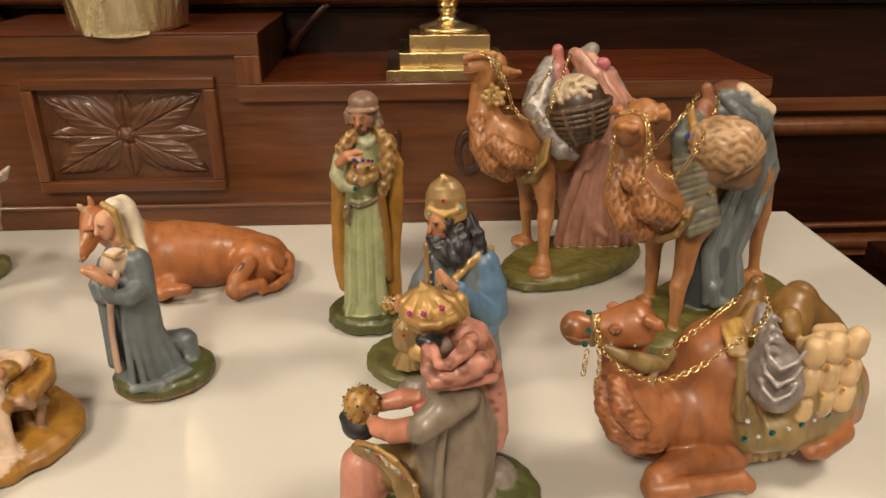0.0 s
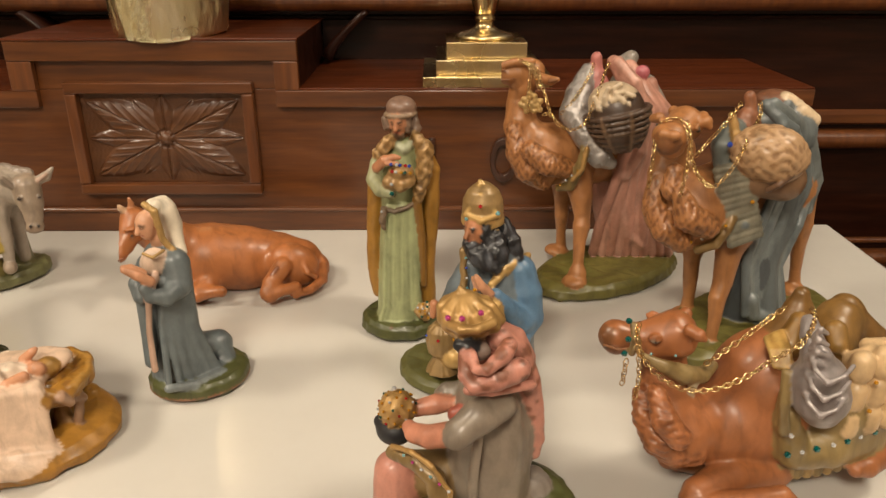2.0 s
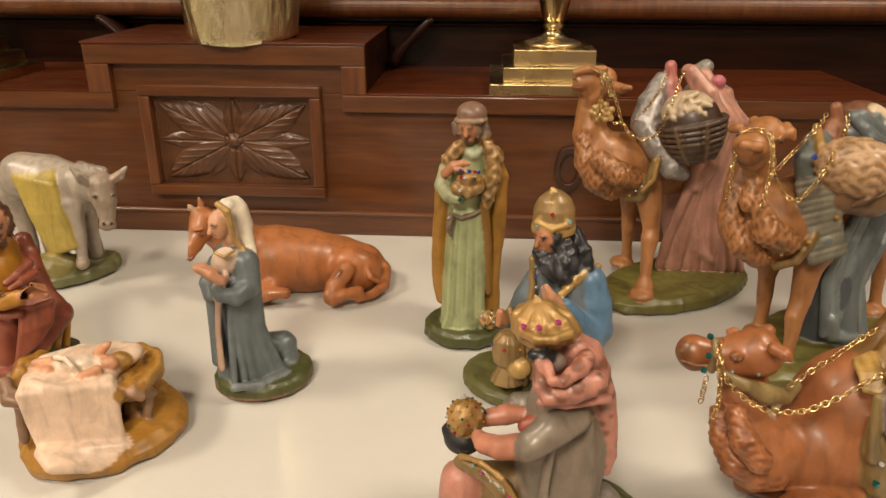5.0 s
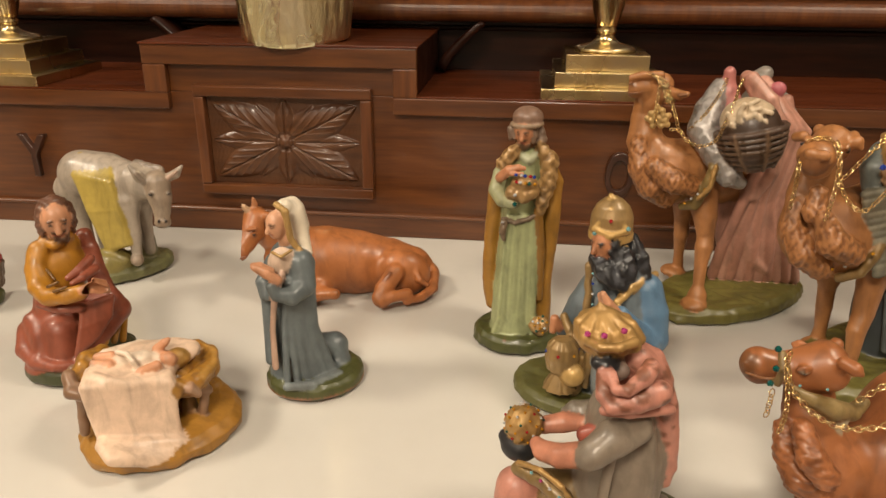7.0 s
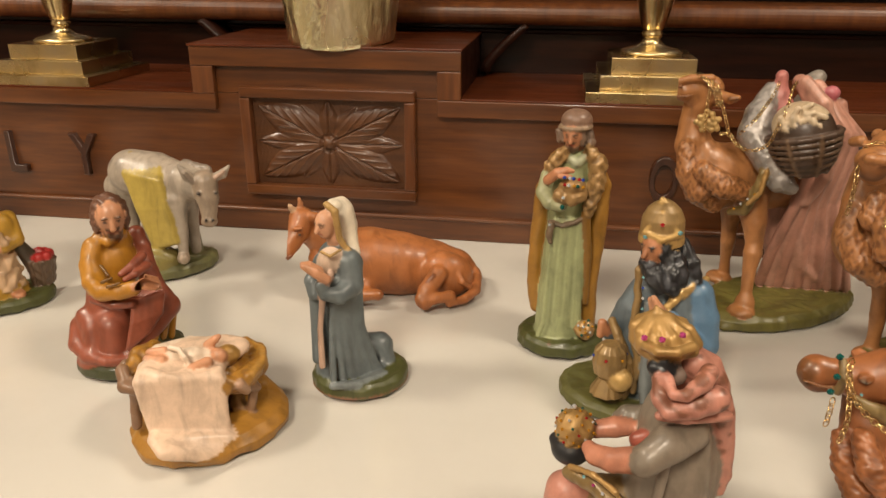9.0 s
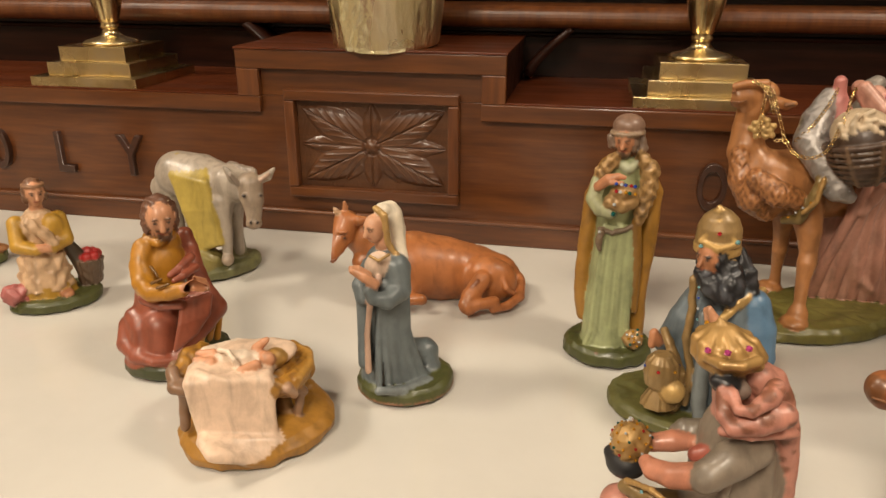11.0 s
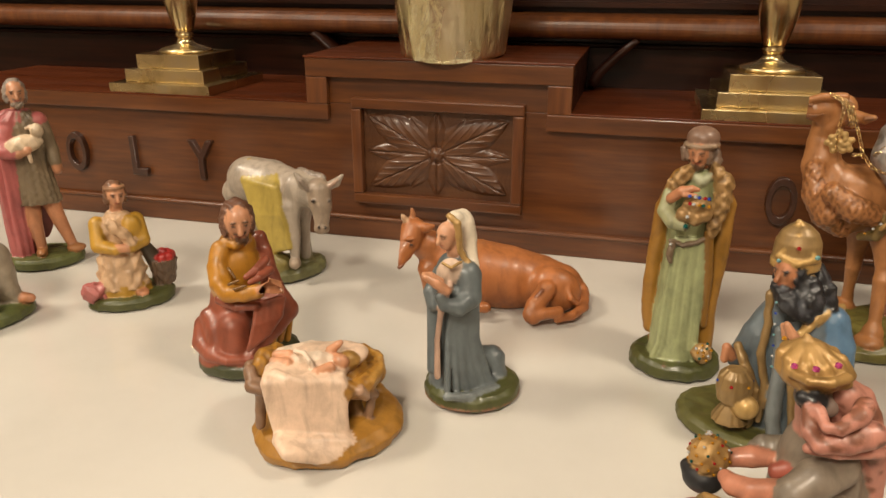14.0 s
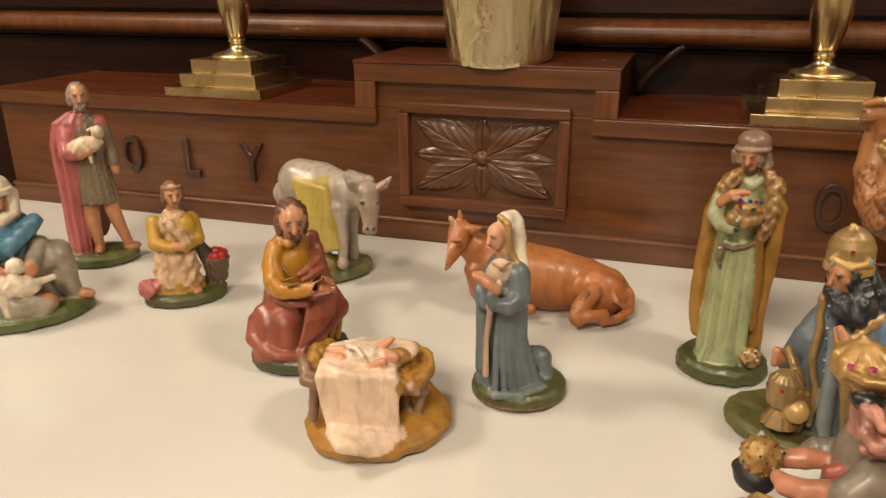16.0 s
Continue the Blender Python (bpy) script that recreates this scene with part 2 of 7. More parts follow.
for a, b in ((-GX - 0.003, -SX + 0.0385), (SX - 0.0385, GX + 0.003)):
    part("fascia", box(a, b, FY, 0.0005, 1.219, LZ - 0.0032, 0.0018), WOOD, gradine)
for a, b in ((-SX - 0.001, -SX + 0.0385), (SX - 0.0385, SX + 0.001)):
    part("fascia", box(a, b, FY, 0.001, LZ - 0.003, SZ - 0.0365, 0.0018), WOOD_UP, gradine)
part("fascia", box(-SX - 0.001, SX + 0.001, FY, 0.001, SZ - 0.036, SZ - 0.0042, 0.0018), WOOD, gradine)
part("base_moulding", moulding([(0.0005, 1.001), (-0.006, 1.001), (-0.006, 1.034)] + arc(-0.005, 1.039, 0.004, 260, 100, 6) + [(0.0005, 1.043)], -GX, GX), WOOD, gradine)

# Frame of the carved panel.
PX, PZ0, PZ1, PR, PC = 0.153, 1.071, 1.261, 0.0185, 0.004
for x0, x1, z0, z1, mat in ((-PX, PX, PZ1 - PR, PZ1, WOOD), (-PX, PX, PZ0, PZ0 + PR, WOOD), (-PX, -PX + PR, PZ0 + PR + 0.0004, PZ1 - PR - 0.0004, WOOD_UP), (PX - PR, PX, PZ0 + PR + 0.0004, PZ1 - PR - 0.0004, WOOD_UP)):
    part("frame_rail", box(x0 + PC, x1 + PC, -0.017, 0.0005, z0, z1, 0.0028), mat, gradine)


def carved_panel():
    """Low relief: broad leaves to the corners, narrow ones between, and a round boss."""
    hx, hz, nx, nz = PX - PR - 0.0004, (PZ1 - PZ0) / 2 - PR - 0.0004, 240, 150
    cz = (PZ0 + PZ1) / 2
    xs, zs = np.meshgrid(np.linspace(-hx, hx, nx), np.linspace(-hz, hz, nz), indexing="ij")
    h = 0.0003 * np.sin(xs * 900 + 3 * np.sin(zs * 500)) * np.sin(zs * 800)

    def leaf(dx, dz, length, width, height, veins):
        along = (xs * dx + zs * dz) / length
        across = -xs * dz + zs * dx
        half = width * np.sin(np.clip(along, 0, 1) ** 0.85 * math.pi) ** 0.8 + 1e-5
        q = np.abs(across) / half
        inside = (along > 0.02) & (along < 1) & (q < 1)
        body = height * (1 - q ** 3) * (0.55 + 0.45 * np.sin(np.clip(along, 0, 1) * math.pi))
        body -= 0.0034 * np.exp(-(across / 0.0014) ** 2)
        vein = np.cos((along * length * 0.75 - np.abs(across) * 1.9) / 0.021 * 2 * math.pi)
        body += veins * np.clip(vein - 0.2, 0, 1) * (q < 0.85)
        return np.where(inside, body, -1)

    def turned(angle, length, width, height, veins):
        return leaf(math.cos(radians(angle)), math.sin(radians(angle)), length, width, height, veins)

    for half in (0, 180):
        for e in (-1, 1):
            h = np.maximum(h, turned(half + e * 52, 0.082, 0.016, 0.0046, 0.0004))
            h = np.maximum(h, turned(half + e * 27, 0.140, 0.031, 0.0090, 0.0014))
        h = np.maximum(h, turned(half, 0.131, 0.019, 0.0052, 0.0008))
        h = np.maximum(h, turned(half + 90, 0.074, 0.019, 0.0066, 0.0006))
    rr = np.hypot(xs, zs)
    h = np.maximum(h, 0.012 * np.sqrt(np.clip(1 - (rr / 0.0115) ** 2, 0, 1)) - 0.0004)
    h = np.where((rr < 0.017) & (rr > 0.0115), h * 0.5, h)
    verts = np.stack([xs + PC, -0.0012 - h, zs + cz], -1).reshape(-1, 3)
    i, j = np.meshgrid(np.arange(nx - 1), np.arange(nz - 1), indexing="ij")
    a = (i * nz + j).ravel()
    me = bpy.data.meshes.new("carved_panel")
    me.from_pydata(verts.tolist(), [], np.stack([a, a + nz, a + nz + 1, a + 1], -1).tolist())
    me.materials.append(WOOD_CARVED)
    me.polygons.foreach_set("use_smooth", [True] * len(me.polygons))
    ob = new("carved_panel", me)
    ob.parent = gradine
    tagged(ob, "carved mahogany panel with pointed leaves round a boss")


carved_panel()


def letter(ch, x):
    cu = bpy.data.curves.new("letter", "FONT")
    cu.body, cu.size, cu.extrude, cu.bevel_depth, cu.align_x = ch, 0.1055, 0.0045, 0.0022, "CENTER"
    ob = new("letter_source", cu)
    me = bpy.data.meshes.new_from_object(ob.evaluated_get(bpy.context.evaluated_depsgraph_get()))
    bpy.data.objects.remove(ob)
    me.materials.clear(), me.materials.append(WOOD_LETTER)
    got = new("letter", me)
    got.parent = gradine
    got.matrix_basis = pose(x, -0.0035, 1.091, 90, 0, 0) @ Matrix.Diagonal((0.56 if ch == "O" else 0.72, 1, 1, 1))
    tagged(got, "raised dark wooden letter " + ch)


for word, first in (("HOLY", -0.882), ("HOLY", 0.430)):
    for n, ch in enumerate(word):
        letter(ch, first + 0.140 * n)


def bracket(side):
    """A slim scrolled bracket between the step and the wall."""
    bm = bmesh.new()
    rings = []
    for n in range(15):
        u = n / 14
        x, z = 0.246 + 0.078 * u, 1.262 + 0.085 * u ** 0.75
        t = 0.008 * (1 - 0.4 * u)
        rings.append([bm.verts.new((side * (x + dx), y, z + dz)) for dx, y, dz in ((-t, 0.225, t * 0.6), (t, 0.225, -t * 0.6), (t, 0.297, -t * 0.6), (-t, 0.297, t * 0.6))])
    for a, b in zip(rings, rings[1:]):
        for n in range(4):
            bm.faces.new((a[n], a[(n + 1) % 4], b[(n + 1) % 4], b[n]))
    bm.faces.new(rings[0][::-1]), bm.faces.new(rings[-1])
    bmesh.ops.recalc_face_normals(bm, faces=bm.faces)
    part("bracket", bm, WOOD_SHADED, gradine, smooth=True)


bracket(-1), bracket(1)


# ---- brass candlesticks and foil-wrapped pot ----
def candlestick(x, y, z):
    base = tagged(new("candlestick"), "polished brass altar candlestick on a stepped square foot", "candlestick", "candlesticks")
    base.location = (x, y, z)
    low = 0.0
    for half, high in ((0.106, 0.017), (0.084, 0.0235), (0.067, 0.026)):
        part("foot_tier", box(-half, half, -half, half, low, low + high, 0.0012), BRASS, base)
        low += high + 0.0002
    prof = [(0.001, 0), (0.050, 0), (0.052, 0.003), (0.047, 0.007), (0.036, 0.010), (0.024, 0.013), (0.0165, 0.019), (0.0145, 0.026), (0.0175, 0.030), (0.0175, 0.033), (0.0155, 0.036)]
    prof += [(0.0165 + 0.0165 * math.sin(u * math.pi * 0.62) ** 1.0, 0.036 + 0.105 * u) for u in np.linspace(0.05, 1, 16)]
    prof += [(0.031, 0.145), (0.036, 0.148), (0.036, 0.153), (0.022, 0.158), (0.014, 0.166), (0.012, 0.30), (0.001, 0.301)]
    stem = part("stem", lathe(prof, 40), BRASS, base, smooth=True)
    stem.location = (0, 0, low)
    return base


candlestick(0.540, 0.098, LZ)
candlestick(-0.536, 0.098, LZ)


def foil_pot():
    base = tagged(new("foil_wrapped_pot"), "flower pot wrapped in crinkled pale gold foil on the step", "flower pot")
    base.location = (0.016, 0.062, SZ)

    def wobble(r, z, a):
        pleat = 0.010 * math.sin(11 * a + 2 * math.sin(3 * a)) + 0.007 * math.sin(23 * a + 40 * z) + 0.012 * noise.noise((math.cos(a) * 5, math.sin(a) * 5, z * 30))
        sag = -0.010 * max(0, -math.sin(a)) ** 2 * max(0.0, 1 - z / 0.03) if z > 0.0005 and r > 0.08 else 0
        return r * (1 + pleat * (0.6 + 4 * z)), z + sag

    prof = [(0.001, 0.001), (0.075, 0.001), (0.0865, 0.002), (0.091, 0.004)] + [(0.091 + 0.105 * u * 0.2, 0.004 + 0.19 * u) for u in np.linspace(0.03, 1, 40)] + [(0.110, 0.2), (0.09, 0.19), (0.001, 0.18)]
    part("foil_wrap", lathe(prof, 190, wobble), FOIL, base, "crinkled pale gold foil", True)


foil_pot()


# ---- sculpted figures: smooth-blended solids meshed on a fine lattice ----
class Sculpt:
    """Rounded solids run together in a lattice; all lengths in centimetres."""

    def __init__(self, lo, hi, step):
        step = step * 0.86
        self.lo, self.step = np.array(lo, float), step
        self.n = np.ceil((np.array(hi) - self.lo) / step).astype(int) + 1
        self.d = np.full(self.n, 9.0, np.float32)
        self.owner = np.zeros(self.n, np.int16)
        self.paints = []
        self.gems = []

    def put(self, lo, hi, far, paint, k=0.35, cut=False, bump=(0, 1)):
        a = np.clip(np.floor((np.array(lo) - k - 0.5 - self.lo) / self.step).astype(int), 0, self.n - 1)
        b = np.clip(np.ceil((np.array(hi) + k + 0.5 - self.lo) / self.step).astype(int) + 1, 1, self.n)
        if (b <= a).any():
            return
        sl = tuple(slice(p, q) for p, q in zip(a, b))
        x, y, z = [((np.arange(p, q) * self.step + l).astype(np.float32)).reshape([-1 if i == j else 1 for j in range(3)]) for i, (p, q, l) in enumerate(zip(a, b, self.lo))]
        d = far(x, y, z)
        old = self.d[sl]
        if cut:
            self.d[sl] = np.maximum(old, -d)
            return
        self.paints.append(paint if len(paint) == 4 else (*paint, 0.0))
        mine = len(self.paints) - 1
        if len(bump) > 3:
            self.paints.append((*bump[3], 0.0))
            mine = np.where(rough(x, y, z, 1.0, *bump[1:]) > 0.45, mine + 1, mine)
        self.owner[sl] = np.where(d < old, mine, self.owner[sl])
        h = np.clip(0.5 + 0.5 * (old - d) / k, 0, 1)
        self.d[sl] = old * (1 - h) + d * h - k * h * (1 - h)

    def ell(self, c, r, paint, turn=(0, 0, 0), k=0.35, bump=(0, 1), cut=False):
        m = np.array(Euler([radians(a) for a in turn]).to_matrix().transposed())
        r = np.array(r, float)
        R = r.max()

        def far(x, y, z):
            p = (x - c[0], y - c[1], z - c[2])
            q = [(m[i, 0] * p[0] + m[i, 1] * p[1] + m[i, 2] * p[2]) for i in range(3)]
            k0 = np.sqrt(sum((q[i] / r[i]) ** 2 for i in range(3))) + 1e-6
            k1 = np.sqrt(sum((q[i] / r[i] ** 2) ** 2 for i in range(3))) + 1e-6
            return k0 * (k0 - 1) / k1 + rough(x, y, z, *bump)

        self.put(np.array(c) - R, np.array(c) + R, far, paint, k, cut, bump)

    def path(self, points, paint, k=0.35, bump=(0, 1)):
        """Tapered round limbs through (x, y, z, radius)."""
        pts = np.array(points, float)

        def far(x, y, z):
            best = None
            for (*pa, ra), (*pb, rb) in zip(pts, pts[1:]):
                v = np.array(pb) - np.array(pa)
                dx, dy, dz = x - pa[0], y - pa[1], z - pa[2]
                t = np.clip((dx * v[0] + dy * v[1] + dz * v[2]) / (float(v @ v) + 1e-9), 0, 1)
                d = np.sqrt((dx - t * v[0]) ** 2 + (dy - t * v[1]) ** 2 + (dz - t * v[2]) ** 2) - (ra + (rb - ra) * t)
                if best is None:
                    best = d
                else:
                    h = np.clip(0.5 + 0.5 * (best - d) / 0.2, 0, 1)
                    best = best * (1 - h) + d * h - 0.1 * h * (1 - h)
            return best + rough(x, y, z, *bump)

        R = pts[:, 3:4]
        self.put((pts[:, :3] - R).min(0), (pts[:, :3] + R).max(0), far, paint, k, False, bump)

    def loft(self, rows, paint, k=0.35, folds=(0, 0, 0), bump=(0, 1), spin=0.0):
        """Upright body of oval sections (z, x, y, rx, ry); folds: count, depth, twist with height."""
        rows = np.array(rows, float)
        zs, s, c = rows[:, 0], math.sin(radians(spin)), math.cos(radians(spin))

        def far(x, y, z):
            cx, cy, rx, ry = (np.interp(z, zs, rows[:, i]).astype(np.float32) for i in range(1, 5))
            dx, dy = x - cx, y - cy
            dx, dy = c * dx + s * dy, -s * dx + c * dy
            q = np.sqrt((dx / rx) ** 2 + (dy / ry) ** 2)
            d = (q - 1) * np.minimum(rx, ry)
            if folds[0]:
                th = np.arctan2(dy / ry, dx / rx)
                w = folds[0] * th + folds[2] * z
                d = d + folds[1] * ((1 - 2 * np.abs(np.sin(0.5 * w))) * (0.7 + 0.4 * np.sin(2.3 * th + 1)) + 0.45 * np.sin(1.5 * w + 1.3 + 0.2 * z)) * np.clip(q, 0, 1)
            d = np.maximum(d, np.maximum(zs[0] - z, z - zs[-1]))
            return d + rough(x, y, z, *bump)

        R = rows[:, 3:5].max() * 1.1 + folds[1]
        self.put((rows[:, 1].min() - R, rows[:, 2].min() - R, zs[0]), (rows[:, 1].max() + R, rows[:, 2].max() + R, zs[-1]), far, paint, k, False, bump)

    def gem(self, c, r, kind):
        self.gems.append((c, r * 0.8, kind))

    def mesh(self):
        d, n = self.d, self.n
        s = d < 0
        corner = [(i, j, k) for i in (0, 1) for j in (0, 1) for k in (0, 1)]
        cells = [s[i:n[0] - 1 + i, j:n[1] - 1 + j, k:n[2] - 1 + k] for i, j, k in corner]
        count = sum(c.astype(np.int8) for c in cells)
        idx = np.argwhere((count > 0) & (count < 8))
        val = np.stack([d[idx[:, 0] + i, idx[:, 1] + j, idx[:, 2] + k] for i, j, k in corner], 1)
        own = np.stack([self.owner[idx[:, 0] + i, idx[:, 1] + j, idx[:, 2] + k] for i, j, k in corner], 1)
        pos, tot = np.zeros((len(idx), 3)), np.zeros(len(idx))
        for a in range(8):
            for b in range(a + 1, 8):
                ca, cb = np.array(corner[a]), np.array(corner[b])
                if np.abs(ca - cb).sum() != 1:
                    continue
                on = (val[:, a] < 0) != (val[:, b] < 0)
                t = np.where(on, val[:, a] / np.where(on, val[:, a] - val[:, b], 1), 0)
                pos += np.where(on[:, None], ca + t[:, None] * (cb - ca), 0)
                tot += on
        verts = (idx + pos / tot[:, None]) * self.step + self.lo
        w = (val >= 0).astype(float)
        table = np.array(self.paints)
        col = (table[own] * w[:, :, None]).sum(1) / w.sum(1)[:, None]
        number = np.full(n - 1, -1, np.int64)
        number[tuple(idx.T)] = np.arange(len(idx))
        faces = []
        for ax in range(3):
            o1, o2 = [(1, 2), (2, 0), (0, 1)][ax]
            a = s[tuple(slice(0, n[i] - 1) if i == ax else slice(1, n[i] - 1) for i in range(3))]
            b = s[tuple(slice(1, n[i]) if i == ax else slice(1, n[i] - 1) for i in range(3))]
            for flip, mask in ((False, a & ~b), (True, ~a & b)):
                e = np.argwhere(mask)
                e[:, o1] += 1
                e[:, o2] += 1
                e1, e2 = np.zeros(3, int), np.zeros(3, int)
                e1[o1], e2[o2] = 1, 1
                q = [number[tuple((e - m).T)] for m in (0 * e1, e1, e1 + e2, e2)]
                faces.append(np.stack(q[::-1] if flip else q, 1))
        return verts, np.concatenate(faces), col


def rough(x, y, z, amp=0, f=1, stretch=(1, 1, 1), groove=None):
    """Uneven relief; stretch draws it out along an axis; groove is the darker glaze left in the hollows."""
    if not amp:
        return 0.0
    x, y, z = x * stretch[0], y * stretch[1], z * stretch[2]
    return amp * (np.sin(f * x + 1.7 * np.sin(0.8 * f * y)) * np.sin(f * y + 1.3 * np.sin(0.9 * f * z)) + 0.6 * np.sin(f * z + 1.9 * np.sin(0.7 * f * x) + 1.2 * np.sin(0.6 * f * y)))


BALL = bmesh.new()
bmesh.ops.create_icosphere(BALL, subdivisions=1, radius=1.0)
BALL_V = np.array([v.co[:] for v in BALL.verts])
BALL_F = [[v.index for v in f.verts] for f in BALL.faces]
BALL.free()


def statue(name, label, category, where, turn, sculpts, group="", size=1.0):
    """One mesh of all the sculpted solids, with their paint and their glued-on stones; stands at where."""
    verts, loops, counts, cols, mats = [], [], [], [], []
    base, kinds = 0, []
    for sc in sculpts:
        v, f, c = sc.mesh()
        verts.append(v), cols.append(c)
        loops.append((f + base).ravel()), counts.append(np.full(len(f), 4)), mats.append(np.zeros(len(f), int))
        base += len(v)
        for centre, r, kind in sc.gems:
            if kind not in kinds:
                kinds.append(kind)
            verts.append(BALL_V * r + np.array(centre)), cols.append(np.full((len(BALL_V), 4), 0.5))
            loops.append(np.array(BALL_F).ravel() + base), counts.append(np.full(len(BALL_F), 3))
            mats.append(np.full(len(BALL_F), 1 + kinds.index(kind)))
            base += len(BALL_V)
    verts, loops, counts, cols, mats = (np.concatenate(a) for a in (verts, loops, counts, cols, mats))
    verts[:, 2] -= verts[:, 2].min()
    me = bpy.data.meshes.new(name)
    me.vertices.add(len(verts)), me.vertices.foreach_set("co", (verts * 0.01 * np.array(size)).astype(np.float32).ravel())
    me.loops.add(len(loops)), me.loops.foreach_set("vertex_index", loops.astype(np.int32))
    me.polygons.add(len(counts))
    me.polygons.foreach_set("loop_start", np.r_[0, np.cumsum(counts)[:-1]].astype(np.int32))
    me.materials.append(PAINTED)
    for kind in kinds:
        me.materials.append(GEMS[kind])
    me.polygons.foreach_set("material_index", mats.astype(np.int32))
    me.polygons.foreach_set("use_smooth", (mats == 0))
    at = me.color_attributes.new("paint", "FLOAT_COLOR", "POINT")
    at.data.foreach_set("color", cols.astype(np.float32).ravel())
    me.update(calc_edges=True)
    me.validate()
    ob = new(name, me)
    ob.matrix_basis = pose(where[0], where[1], 1.0005, 0, 0, turn)
    return tagged(ob, label, category, group)


# Paints.
SKIN, SKIN_DARK = (0.52, 0.25, 0.135), (0.45, 0.195, 0.095)
BROWN_HAIR, BLACK = (0.10, 0.045, 0.022), (0.012, 0.012, 0.014)
MOSS, MOSS_DARK, OLIVE = (0.064, 0.068, 0.018), (0.045, 0.05, 0.018), (0.115, 0.10, 0.023)
OCHRE, MINT, BLUE_GREY, CREAM = (0.30, 0.145, 0.022), (0.31, 0.335, 0.17), (0.115, 0.135, 0.14), (0.66, 0.53, 0.40)
BLUE = (0.10, 0.19, 0.30)
CAMEL, CAMEL_DARK, OX, WARM_GREY = (0.34, 0.145, 0.050), (0.19, 0.075, 0.026), (0.36, 0.125, 0.038), (0.205, 0.165, 0.125)
GOLD, SILVER = (0.38, 0.225, 0.075, 0.35), (0.36, 0.33, 0.31, 0.5)
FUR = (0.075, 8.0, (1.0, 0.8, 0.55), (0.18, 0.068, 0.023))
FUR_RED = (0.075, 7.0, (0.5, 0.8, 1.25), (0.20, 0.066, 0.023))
DARK = (0.02, 0.012, 0.01)


def mix(a, b, u):
    return tuple(np.array(a) * (1 - u) + np.array(b) * u)


def mound(s, rx, ry, high, paint=MOSS, c=(0, 0), spin=0.0):
    """A low moulded base with a worn, uneven top."""
    s.loft([(0.0, *c, rx * 0.97, ry * 0.97), (0.3, *c, rx, ry), (high * 0.7, *c, rx * 0.98, ry * 0.98), (high, *c, rx * 0.88, ry * 0.88)], paint, 0.3, bump=(0.09, 1.7), spin=spin)


def head(s, c, yaw, nod, size, skin, hair=None, beard=None, brow=BROWN_HAIR):
    """A simple painted head: skull, jaw, nose, brows, eyes, ears of hair, beard."""
    a, b = radians(yaw), radians(nod)
    f = np.array((math.sin(a) * math.cos(b), -math.cos(a) * math.cos(b), -math.sin(b)))
    r = np.array((math.cos(a), math.sin(a), 0.0))
    u = np.cross(r, f)
    u = u if u[2] > 0 else -u
    at = lambda x, y, z: np.array(c) + size * (x * r + y * f + z * u)
    if hair:
        s.ell(at(0, -0.35, 0.25), np.array((1.02, 1.0, 1.1)) * size, hair, (0, 0, yaw), 0.15, (0.06 * size, 5))
    s.ell(at(0, 0.05, 0.1), np.array((0.86, 0.95, 1.12)) * size, skin, (0, 0, yaw), 0.2)
    s.ell(at(0, 0.35, -0.6), np.array((0.6, 0.55, 0.6)) * size, skin, (0, 0, yaw), 0.3)
    s.path([(*at(0, 0.93, 0.25), 0.15 * size), (*at(0, 1.18, -0.2), 0.2 * size)], skin, 0.15)
    for e in (-1, 1):
        s.ell(at(e * 0.36, 0.86, 0.18), np.array((0.15, 0.12, 0.06)) * size, (0.05, 0.028, 0.018), (0, 0, yaw), 0.04)
        s.ell(at(e * 0.38, 0.86, 0.42), np.array((0.26, 0.13, 0.06)) * size, brow, (0, 0, yaw), 0.06)
        if hair:
            s.ell(at(e * 0.82, -0.1, -0.25), np.array((0.3, 0.6, 0.85)) * size, hair, (0, 0, yaw), 0.15, (0.07 * size, 6))
    s.ell(at(0, 0.86, -0.52), np.array((0.3, 0.16, 0.09)) * size, (0.33, 0.08, 0.05), (0, 0, yaw), 0.06)
    if beard:
        s.ell(at(0, 0.5, -0.95), np.array((0.62, 0.52, 0.6)) * size, beard, (0, 0, yaw), 0.15, (0.08 * size, 6))
        s.ell(at(0, 0.9, -0.36), np.array((0.42, 0.16, 0.11)) * size, beard, (0, 0, yaw), 0.08)
    s.path([(*at(0, -0.2, -0.9), 0.55 * size), (*at(0, -0.25, -1.7), 0.62 * size)], skin, 0.2)
    return at


